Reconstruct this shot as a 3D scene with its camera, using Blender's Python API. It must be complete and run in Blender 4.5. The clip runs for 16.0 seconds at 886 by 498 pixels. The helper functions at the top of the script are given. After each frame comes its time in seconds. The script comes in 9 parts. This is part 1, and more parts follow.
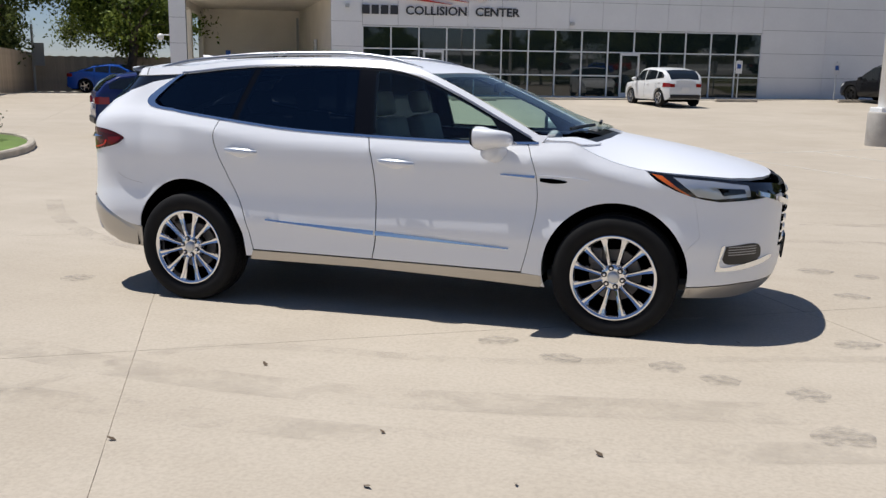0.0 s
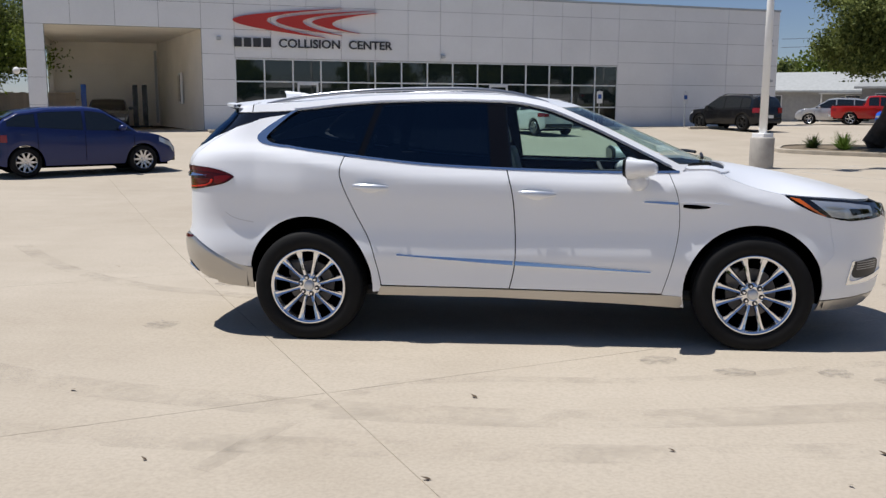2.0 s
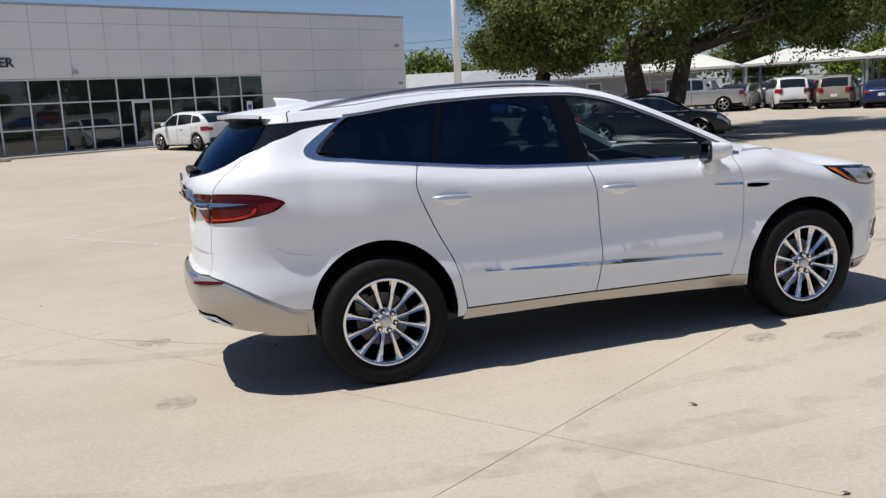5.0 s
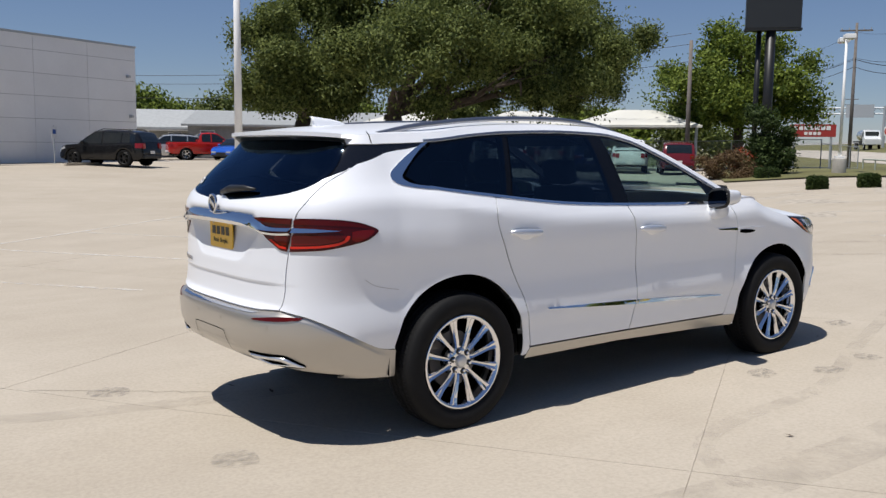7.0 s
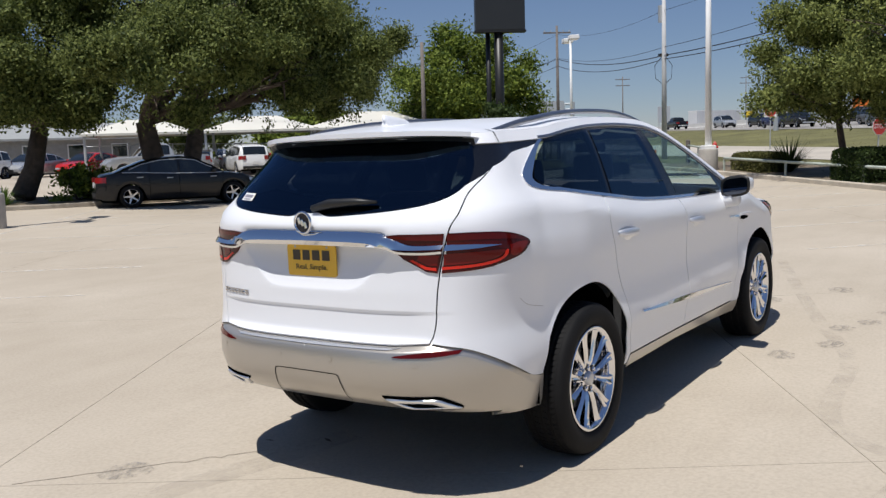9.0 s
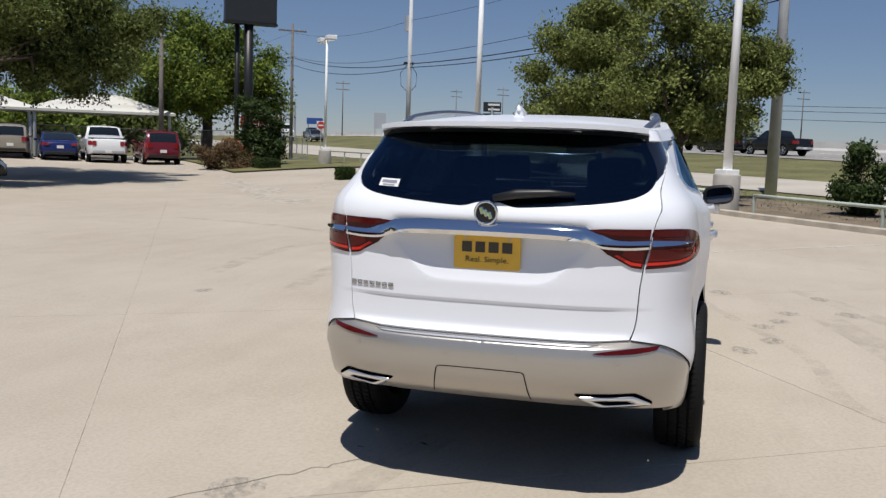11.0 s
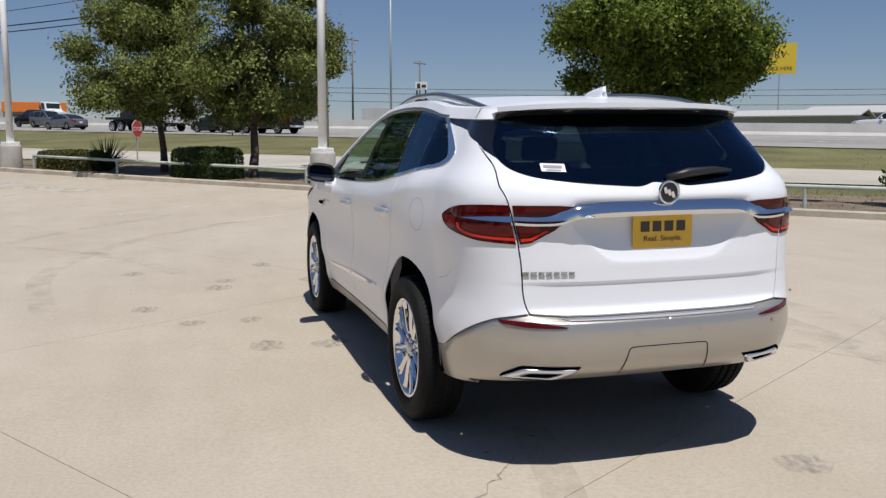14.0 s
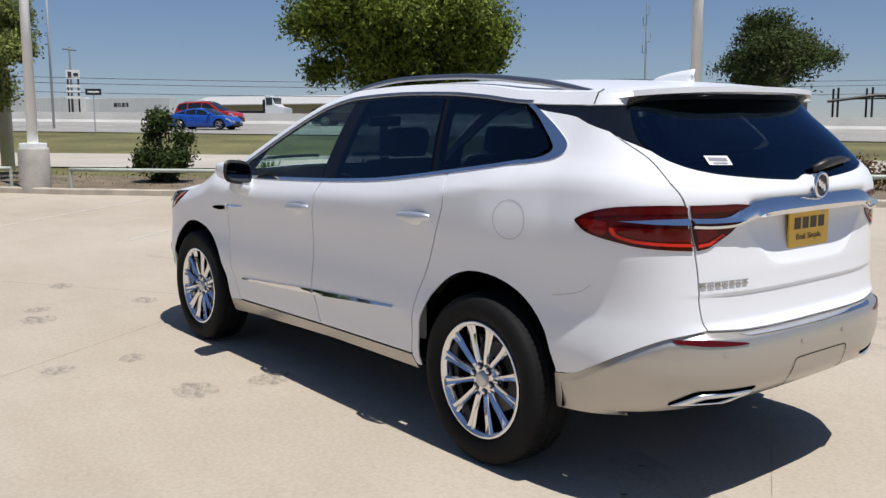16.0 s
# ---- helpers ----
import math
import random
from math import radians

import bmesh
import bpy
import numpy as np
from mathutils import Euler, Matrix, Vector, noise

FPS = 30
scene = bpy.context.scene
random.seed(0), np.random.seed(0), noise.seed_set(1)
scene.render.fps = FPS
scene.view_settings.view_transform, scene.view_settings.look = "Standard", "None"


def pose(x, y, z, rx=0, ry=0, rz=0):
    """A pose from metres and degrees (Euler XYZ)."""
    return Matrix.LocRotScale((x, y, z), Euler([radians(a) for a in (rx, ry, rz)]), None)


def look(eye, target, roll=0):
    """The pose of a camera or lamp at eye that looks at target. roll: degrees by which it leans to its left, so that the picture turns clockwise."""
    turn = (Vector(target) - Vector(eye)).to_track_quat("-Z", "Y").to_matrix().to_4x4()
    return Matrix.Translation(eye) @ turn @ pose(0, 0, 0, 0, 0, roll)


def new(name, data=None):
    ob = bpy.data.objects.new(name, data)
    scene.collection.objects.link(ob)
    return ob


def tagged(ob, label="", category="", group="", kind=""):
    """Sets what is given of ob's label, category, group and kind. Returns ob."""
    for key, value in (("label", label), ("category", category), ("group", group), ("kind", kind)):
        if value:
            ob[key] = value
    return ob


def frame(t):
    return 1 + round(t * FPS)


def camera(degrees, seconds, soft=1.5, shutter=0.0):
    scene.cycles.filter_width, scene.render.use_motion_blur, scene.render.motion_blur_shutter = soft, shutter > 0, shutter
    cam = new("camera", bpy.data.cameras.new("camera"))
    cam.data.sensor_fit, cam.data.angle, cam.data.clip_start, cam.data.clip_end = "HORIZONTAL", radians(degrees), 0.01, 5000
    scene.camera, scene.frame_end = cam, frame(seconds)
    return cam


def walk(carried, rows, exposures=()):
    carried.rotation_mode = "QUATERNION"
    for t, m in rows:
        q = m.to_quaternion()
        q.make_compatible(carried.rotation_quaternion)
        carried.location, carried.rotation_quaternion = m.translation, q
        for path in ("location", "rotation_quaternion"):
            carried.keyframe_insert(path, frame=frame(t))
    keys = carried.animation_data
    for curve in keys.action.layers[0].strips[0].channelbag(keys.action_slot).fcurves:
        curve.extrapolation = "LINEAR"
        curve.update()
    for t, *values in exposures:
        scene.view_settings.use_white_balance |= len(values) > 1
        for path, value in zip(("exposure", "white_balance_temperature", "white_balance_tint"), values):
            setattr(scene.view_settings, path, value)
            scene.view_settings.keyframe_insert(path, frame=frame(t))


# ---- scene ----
cam = camera(52.23, 16.0, 1.4)
METRES, EYE, TILT, LEAN, TURN = 17.24, 1.67, 0.0, 0.0, 17.4
ROWS = [
    (0.0, -0.00055, 0.00063, -0.00094, 0.112, -11.176, -0.823),
    (0.5, -0.0319, -0.00602, -0.00018, -1.522, -10.595, -0.75),
    (1.0, -0.06224, -0.00299, -0.00195, -3.835, -9.717, -0.007),
    (1.5, -0.09302, 0.00247, -0.00341, -7.487, -9.098, -0.056),
    (2.0, -0.12106, 0.00435, -0.00091, -10.616, -9.131, -0.266),
    (2.5, -0.15008, 0.01659, -0.00185, -15.573, -9.751, 0.924),
    (3.0, -0.17824, 0.02826, -0.00288, -18.24, -9.373, 0.716),
    (3.5, -0.20113, 0.04389, -0.00229, -24.682, -9.57, 0.305),
    (4.0, -0.22478, 0.06694, -0.00121, -29.249, -9.485, 1.568),
    (6.5, -0.33566, 0.18534, -0.0033, -49.538, -7.459, 0.838),
    (7.0, -0.35197, 0.21489, -0.00503, -55.172, -6.522, -0.634),
    (7.5, -0.36039, 0.24506, -0.00547, -59.394, -6.191, -0.736),
    (8.0, -0.3655, 0.27856, -0.0052, -63.124, -6.42, -0.02),
    (8.5, -0.37325, 0.30868, -0.00354, -69.403, -6.499, 0.77),
    (9.0, -0.37381, 0.34162, -0.0054, -73.589, -6.459, 1.803),
    (9.5, -0.3784, 0.37358, -0.00847, -78.672, -6.639, -0.449),
    (10.0, -0.3818, 0.40401, -0.00834, -82.472, -6.129, -1.234),
    (12.5, -0.36325, 0.55878, -0.00955, -109.898, -6.826, -2.045),
    (13.0, -0.34345, 0.58373, -0.00987, -115.329, -6.19, -1.103),
    (13.5, -0.32997, 0.61207, -0.00973, -119.216, -6.185, -0.46),
    (14.0, -0.31001, 0.63333, -0.01078, -125.178, -6.989, -0.116),
    (14.5, -0.28505, 0.65131, -0.0107, -129.632, -6.866, -0.293),
    (15.0, -0.25932, 0.66811, -0.00877, -135.9, -6.999, -1.073),
    (15.5, -0.22613, 0.67293, -0.00942, -142.919, -6.749, 0.138),
    (16.0, -0.19412, 0.67959, -0.01113, -146.551, -7.525, 0.284),
]
ORIGIN = pose(2.163, -6.56, EYE, TILT, LEAN, TURN)
walk(cam, [(t, ORIGIN @ pose(METRES * x, METRES * y, METRES * z, 90 + pitch, roll, yaw)) for t, x, y, z, yaw, pitch, roll in ROWS],
     [(0.0, 0.17), (4.0, 0.17), (7.0, 0.14), (8.5, 0.15), (9.5, 0.09), (10.2, 0.05), (13.0, 0.0), (16.0, 0.2)])

# ---- light ----
SUN_TO = Vector((-0.35, 0.0, 1.0)).normalized()
world = bpy.data.worlds.new("sky")
scene.world = world
world.use_nodes = True
wn = world.node_tree.nodes
sky = wn.new("ShaderNodeTexSky")
sky.sky_type, sky.sun_disc = "NISHITA", False
sky.sun_elevation = math.asin(SUN_TO.z)
sky.sun_rotation = math.atan2(SUN_TO.x, SUN_TO.y)
sky.air_density, sky.dust_density, sky.ozone_density = 1.0, 0.15, 1.6
sky.altitude = 1500
haze = wn.new("ShaderNodeMix")   # thin even haze over the clear sky
haze.data_type = "RGBA"
haze.inputs[0].default_value = 0.5
haze.inputs[7].default_value = (0.72, 1.25, 3.0, 1.0)
world.node_tree.links.new(sky.outputs[0], haze.inputs[6])
world.node_tree.links.new(haze.outputs[2], wn["Background"].inputs[0])
wn["Background"].inputs[1].default_value = 0.085
sun = new("sun", bpy.data.lights.new("sun", "SUN"))
sun.data.energy, sun.data.angle, sun.data.color = 4.4, radians(0.53), (1.0, 0.968, 0.925)
sun.matrix_world = look(SUN_TO * 50, (0, 0, 0))


# ---- materials ----
def nodes_of(name):
    m = bpy.data.materials.new(name)
    m.use_nodes = True
    t = m.node_tree
    return m, t, t.nodes["Principled BSDF"], t.nodes, t.links


def rgb(c):
    return (*c, 1.0)


def surface(name, colour, rough=0.6, metal=0.0, scale=4.0, vary=0.12, fine=60.0, bump=0.0, coat=0.0, spec=0.5, per_piece=0.0):
    """A plain surface with stains at one scale and grain at another."""
    m, t, b, ns, ln = nodes_of(name)
    co = ns.new("ShaderNodeTexCoord")
    n1, n2 = ns.new("ShaderNodeTexNoise"), ns.new("ShaderNodeTexNoise")
    n1.inputs["Scale"].default_value, n1.inputs["Detail"].default_value = scale, 5
    n2.inputs["Scale"].default_value, n2.inputs["Detail"].default_value = fine, 3
    for n in (n1, n2):
        ln.new(co.outputs["Object"], n.inputs["Vector"])
    mix = ns.new("ShaderNodeMath")
    mix.operation = "MULTIPLY_ADD"
    ln.new(n2.outputs["Fac"], mix.inputs[0])
    mix.inputs[1].default_value = 0.35
    ln.new(n1.outputs["Fac"], mix.inputs[2])
    last = mix
    if per_piece:
        info = ns.new("ShaderNodeObjectInfo")
        add = ns.new("ShaderNodeMath")
        add.operation = "MULTIPLY_ADD"
        ln.new(info.outputs["Random"], add.inputs[0])
        add.inputs[1].default_value = per_piece
        ln.new(mix.outputs[0], add.inputs[2])
        last = add
    ramp = ns.new("ShaderNodeValToRGB")
    lo = [max(0.0, c * (1 - vary)) for c in colour]
    hi = [min(1.0, c * (1 + vary)) for c in colour]
    ramp.color_ramp.elements[0].position, ramp.color_ramp.elements[1].position = 0.4, 0.9 + per_piece
    ramp.color_ramp.elements[0].color, ramp.color_ramp.elements[1].color = rgb(lo), rgb(hi)
    ln.new(last.outputs[0], ramp.inputs[0])
    ln.new(ramp.outputs[0], b.inputs["Base Color"])
    b.inputs["Roughness"].default_value, b.inputs["Metallic"].default_value = rough, metal
    b.inputs["Coat Weight"].default_value, b.inputs["Coat Roughness"].default_value = coat, 0.03
    b.inputs["Specular IOR Level"].default_value = spec
    if bump:
        bp = ns.new("ShaderNodeBump")
        bp.inputs["Strength"].default_value, bp.inputs["Distance"].default_value = bump, 0.01
        ln.new(n2.outputs["Fac"], bp.inputs["Height"])
        ln.new(bp.outputs[0], b.inputs["Normal"])
    return m


def plain(name, colour, rough=0.4, metal=0.0, coat=0.0, spec=0.5, emit=None):
    m, t, b, ns, ln = nodes_of(name)
    b.inputs["Base Color"].default_value = rgb(colour)
    b.inputs["Roughness"].default_value, b.inputs["Metallic"].default_value = rough, metal
    b.inputs["Coat Weight"].default_value, b.inputs["Coat Roughness"].default_value = coat, 0.02
    b.inputs["Specular IOR Level"].default_value = spec
    return m


def tinted_glass(name, colour, clear, gloss=0.045, sheen=(1.0, 1.0, 1.0)):
    """A thin tinted pane: part of the light goes straight through, the rest is gloss."""
    m, t, b, ns, ln = nodes_of(name)
    out = ns["Material Output"]
    tr, gl, mx, fr = ns.new("ShaderNodeBsdfTransparent"), ns.new("ShaderNodeBsdfGlossy"), ns.new("ShaderNodeMixShader"), ns.new("ShaderNodeLayerWeight")
    tr.inputs[0].default_value = rgb([c * clear for c in colour])
    gl.inputs["Roughness"].default_value, gl.inputs["Color"].default_value = 0.01, rgb(sheen)
    fr.inputs[0].default_value = 0.5
    power, gain = ns.new("ShaderNodeMath"), ns.new("ShaderNodeMath")
    power.operation, gain.operation = "POWER", "MULTIPLY_ADD"
    power.inputs[1].default_value = 5.0
    gain.inputs[1].default_value, gain.inputs[2].default_value = 0.6, gloss
    ln.new(fr.outputs["Facing"], power.inputs[0])
    ln.new(power.outputs[0], gain.inputs[0])
    ln.new(gain.outputs[0], mx.inputs[0])
    ln.new(tr.outputs[0], mx.inputs[1])
    ln.new(gl.outputs[0], mx.inputs[2])
    ln.new(mx.outputs[0], out.inputs[0])
    return m


def concrete_lot():
    m, t, b, ns, ln = nodes_of("concrete_lot")
    co = ns.new("ShaderNodeNewGeometry")

    def noise_of(scale, detail=6, rough=0.6, stretch=None):
        n = ns.new("ShaderNodeTexNoise")
        n.inputs["Scale"].default_value, n.inputs["Detail"].default_value, n.inputs["Roughness"].default_value = scale, detail, rough
        if stretch:
            mp = ns.new("ShaderNodeMapping")
            mp.inputs["Scale"].default_value = stretch
            mp.inputs["Rotation"].default_value = (0, 0, 0.5)
            ln.new(co.outputs["Position"], mp.inputs[0])
            ln.new(mp.outputs[0], n.inputs["Vector"])
        else:
            ln.new(co.outputs["Position"], n.inputs["Vector"])
        return n
    big, mid, fine, streak = noise_of(0.22), noise_of(1.3), noise_of(45, 4), noise_of(1.0, 4, 0.5, (0.5, 3.5, 1))
    ramp = ns.new("ShaderNodeValToRGB")
    e = ramp.color_ramp.elements
    e[0].position, e[1].position = 0.25, 0.8
    e[0].color, e[1].color = (0.395, 0.340, 0.268, 1), (0.495, 0.436, 0.356, 1)
    s1 = ns.new("ShaderNodeMath")
    s1.operation = "MULTIPLY_ADD"
    ln.new(mid.outputs[0], s1.inputs[0])
    s1.inputs[1].default_value = 0.45
    ln.new(big.outputs[0], s1.inputs[2])
    s2 = ns.new("ShaderNodeMath")
    s2.operation = "MULTIPLY_ADD"
    ln.new(streak.outputs[0], s2.inputs[0])
    s2.inputs[1].default_value = 0.3
    ln.new(s1.outputs[0], s2.inputs[2])
    s3 = ns.new("ShaderNodeMath")
    s3.operation = "SUBTRACT"
    ln.new(s2.outputs[0], s3.inputs[0])
    s3.inputs[1].default_value = 0.36
    ln.new(s3.outputs[0], ramp.inputs[0])
    mul = ns.new("ShaderNodeMix")
    mul.data_type, mul.blend_type = "RGBA", "MULTIPLY"
    mul.inputs[0].default_value = 1.0
    r2 = ns.new("ShaderNodeValToRGB")
    r2.color_ramp.elements[0].position, r2.color_ramp.elements[1].position = 0.3, 0.62
    r2.color_ramp.elements[0].color, r2.color_ramp.elements[1].color = (0.86, 0.86, 0.86, 1), (1, 1, 1, 1)
    ln.new(fine.outputs[0], r2.inputs[0])
    ln.new(ramp.outputs[0], mul.inputs[6])
    ln.new(r2.outputs[0], mul.inputs[7])
    ln.new(mul.outputs[2], b.inputs["Base Color"])
    b.inputs["Roughness"].default_value = 0.85
    b.inputs["Specular IOR Level"].default_value = 0.25
    bp = ns.new("ShaderNodeBump")
    bp.inputs["Strength"].default_value, bp.inputs["Distance"].default_value = 0.35, 0.006
    ln.new(fine.outputs[0], bp.inputs["Height"])
    ln.new(bp.outputs[0], b.inputs["Normal"])
    return m


def stain(name, colour, strength, scale, stretch=1.0):
    """A worn film on the concrete with a torn outline: mostly see-through."""
    m, t, b, ns, ln = nodes_of(name)
    out = ns["Material Output"]
    co, n, ramp = ns.new("ShaderNodeTexCoord"), ns.new("ShaderNodeTexNoise"), ns.new("ShaderNodeValToRGB")
    mp = ns.new("ShaderNodeMapping")
    mp.inputs["Scale"].default_value = (1.0, stretch, 1.0)
    ln.new(co.outputs["Object"], mp.inputs[0])
    n.inputs["Scale"].default_value, n.inputs["Detail"].default_value, n.inputs["Roughness"].default_value = scale, 6, 0.7
    ln.new(mp.outputs[0], n.inputs["Vector"])
    ramp.color_ramp.elements[0].position, ramp.color_ramp.elements[1].position = 0.42, 0.7
    ramp.color_ramp.elements[0].color, ramp.color_ramp.elements[1].color = (0, 0, 0, 1), (strength, strength, strength, 1)
    ln.new(n.outputs[0], ramp.inputs[0])
    tr, mx = ns.new("ShaderNodeBsdfTransparent"), ns.new("ShaderNodeMixShader")
    b.inputs["Base Color"].default_value, b.inputs["Roughness"].default_value = rgb(colour), 0.85
    ln.new(ramp.outputs[0], mx.inputs[0])
    ln.new(tr.outputs[0], mx.inputs[1])
    ln.new(b.outputs[0], mx.inputs[2])
    ln.new(mx.outputs[0], out.inputs[0])
    return m


def leaf_material(name, dark, light):
    m, t, b, ns, ln = nodes_of(name)
    g, ramp = ns.new("ShaderNodeNewGeometry"), ns.new("ShaderNodeValToRGB")
    ramp.color_ramp.elements[0].color, ramp.color_ramp.elements[1].color = rgb(dark), rgb(light)
    ln.new(g.outputs["Random Per Island"], ramp.inputs[0])
    ln.new(ramp.outputs[0], b.inputs["Base Color"])
    b.inputs["Roughness"].default_value, b.inputs["Specular IOR Level"].default_value = 0.6, 0.15
    out, tl, mx = ns["Material Output"], ns.new("ShaderNodeBsdfTranslucent"), ns.new("ShaderNodeMixShader")
    ln.new(ramp.outputs[0], tl.inputs[0])
    mx.inputs[0].default_value = 0.34
    ln.new(b.outputs[0], mx.inputs[1])
    ln.new(tl.outputs[0], mx.inputs[2])
    ln.new(mx.outputs[0], out.inputs[0])
    return m


M_LOT = concrete_lot()
M_GRASS = surface("dry_grass", (0.125, 0.118, 0.042), 0.9, scale=0.25, vary=0.45, fine=8, bump=0.6)
M_LAWN = surface("lawn", (0.11, 0.17, 0.035), 0.9, scale=0.8, vary=0.35, fine=30, bump=0.6)
M_BLADE = leaf_material("grass_blades", (0.09, 0.095, 0.025), (0.22, 0.19, 0.08))
M_BLADE_GREEN = leaf_material("lawn_blades", (0.07, 0.13, 0.02), (0.16, 0.24, 0.05))
M_DIRT = surface("mulch_dirt", (0.16, 0.125, 0.085), 0.95, scale=2, vary=0.4, fine=25, bump=0.8)
M_ROAD = surface("grey_road", (0.27, 0.255, 0.235), 0.85, scale=0.12, vary=0.2, fine=4)
M_FRONTAGE = surface("frontage_concrete", (0.42, 0.38, 0.32), 0.85, scale=0.3, vary=0.15, fine=6)
M_KERB = surface("kerb_concrete", (0.42, 0.37, 0.30), 0.85, scale=2.5, vary=0.25, fine=40, bump=0.4)
M_PED = surface("pedestal_concrete", (0.40, 0.375, 0.34), 0.85, scale=2.2, vary=0.25, fine=40, bump=0.4)
M_BARRIER = surface("white_barrier_concrete", (0.52, 0.505, 0.475), 0.8, scale=0.4, vary=0.12, fine=5)
M_PANEL = surface("white_wall_panel", (0.80, 0.80, 0.80), 0.55, scale=0.5, vary=0.06, fine=12, per_piece=0.12)
M_PANEL_BACK = surface("panel_joint", (0.30, 0.30, 0.30), 0.8)
M_STUCCO = surface("cream_stucco", (0.84, 0.79, 0.70), 0.8, scale=0.8, vary=0.06, fine=30)
M_ROOFING = surface("grey_roofing", (0.42, 0.42, 0.41), 0.8)
M_UNLIT_ROOM = surface("dark_interior", (0.045, 0.05, 0.05), 0.7)
M_STORE_GLASS = plain("storefront_glass", (0.012, 0.02, 0.019), 0.02, 0.0, 0.0, 0.9)
M_MULLION = plain("white_aluminium", (0.72, 0.73, 0.73), 0.4)
M_WHITE_POLE = surface("white_pole_paint", (0.84, 0.84, 0.83), 0.65, scale=2, vary=0.06)
M_STEEL = plain("galvanised_steel", (0.44, 0.46, 0.48), 0.5, 0.25)
M_RAIL = surface("pale_green_rail_paint", (0.42, 0.46, 0.40), 0.6, scale=3, vary=0.2)
M_BARK = surface("bark", (0.085, 0.065, 0.05), 0.95, scale=6, vary=0.4, fine=40, bump=1.0)
M_WOODPOLE = surface("weathered_pole", (0.16, 0.14, 0.125), 0.9, scale=3, vary=0.25, fine=30)
M_FENCE = surface("grey_fence_board", (0.42, 0.34, 0.25), 0.9, scale=3, vary=0.2, fine=25, per_piece=0.35)
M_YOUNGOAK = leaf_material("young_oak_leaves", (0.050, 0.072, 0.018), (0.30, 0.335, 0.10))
M_OAK = leaf_material("oak_leaves", (0.034, 0.054, 0.014), (0.22, 0.255, 0.075))
M_ELM = leaf_material("bright_leaves", (0.032, 0.062, 0.010), (0.25, 0.31, 0.055))
M_DARKLEAF = leaf_material("dark_leaves", (0.03, 0.045, 0.014), (0.10, 0.13, 0.04))
M_GREYPOLE = surface("weathered_grey_pole", (0.48, 0.48, 0.48), 0.8, scale=3, vary=0.12, fine=30)
M_HEDGE = leaf_material("hedge_leaves", (0.022, 0.04, 0.014), (0.075, 0.11, 0.03))
M_SAGE = leaf_material("sage_leaves", (0.12, 0.13, 0.09), (0.26, 0.26, 0.19))
M_RUSTLEAF = leaf_material("reddish_leaves", (0.09, 0.05, 0.03), (0.2, 0.14, 0.07))
M_LINE = stain("worn_white_paint", (0.72, 0.70, 0.65), 0.95, 9.0)
M_TYREMARK = stain("old_tyre_mark", (0.26, 0.23, 0.19), 0.19, 2.5, 1.0)
M_SCUFF = stain("grey_scuff", (0.22, 0.205, 0.185), 0.6, 11.0, 2.0)
M_JOINT = surface("joint_filler", (0.38, 0.335, 0.275), 0.9, scale=6, vary=0.4, fine=80)
M_CRACK = surface("hairline_crack", (0.28, 0.24, 0.19), 0.9)
M_RUBBER = surface("tyre_rubber", (0.0065, 0.0065, 0.007), 0.75, spec=0.22, scale=8, vary=0.3)
M_BLACK = plain("black_plastic", (0.012, 0.012, 0.012), 0.45)
M_GAP = plain("panel_gap", (0.002, 0.002, 0.002), 1.0, spec=0.0)
M_ALLOY = plain("alloy_wheel", (0.55, 0.55, 0.56), 0.25, 0.9)
M_CARGLASS = plain("parked_car_glass", (0.010, 0.013, 0.014), 0.03, 0.0, 0.0, 0.8)
M_TAILRED = plain("red_lamp", (0.26, 0.010, 0.010), 0.12, coat=0.5)
M_LAMPCLEAR = plain("clear_lamp", (0.55, 0.57, 0.6), 0.12, 0.4, coat=0.6)
M_RED = plain("sign_red", (0.50, 0.035, 0.025), 0.4)
M_CHARCOAL = plain("charcoal_letters", (0.035, 0.035, 0.04), 0.4)
M_WHITE = plain("sign_white", (0.75, 0.75, 0.74), 0.5)
M_YELLOW = plain("sign_yellow", (0.75, 0.52, 0.04), 0.5)
M_ORANGE = plain("orange_steel", (0.75, 0.20, 0.03), 0.5)
M_BLUESIGN = plain("sign_blue", (0.03, 0.09, 0.32), 0.5)
M_SIGNBACK = plain("dark_sign_face", (0.022, 0.024, 0.026), 0.4)
M_CANOPY = surface("canopy_fabric", (0.60, 0.585, 0.525), 0.8, scale=0.4, vary=0.06)
M_CHAINLINK = plain("chain_link", (0.30, 0.31, 0.31), 0.6, 0.3)
M_SIDING = surface("white_siding", (0.48, 0.475, 0.455), 0.7, scale=0.6, vary=0.08, per_piece=0.1)
M_TRAILER = surface("white_trailer", (0.66, 0.66, 0.66), 0.45, scale=0.3, vary=0.06)


# ---- building blocks ----
def link_mesh(name, me, material, parent=None, label="", smooth=False):
    if material is not None and not me.materials:
        me.materials.append(material)
    if smooth:
        me.polygons.foreach_set("use_smooth", [True] * len(me.polygons))
    ob = new(name, me)
    ob.parent = parent
    if label:
        ob["label"] = label
    return ob


def part(name, bm, material, parent, label="", smooth=False):
    me = bpy.data.meshes.new(name)
    bmesh.ops.recalc_face_normals(bm, faces=bm.faces)
    bm.to_mesh(me)
    bm.free()
    return link_mesh(name, me, material, parent, label, smooth)


def raw(name, verts, faces, material, parent=None, label="", smooth=False):
    me = bpy.data.meshes.new(name)
    me.from_pydata([tuple(v) for v in verts], [], faces)
    me.update()
    return link_mesh(name, me, material, parent, label, smooth)


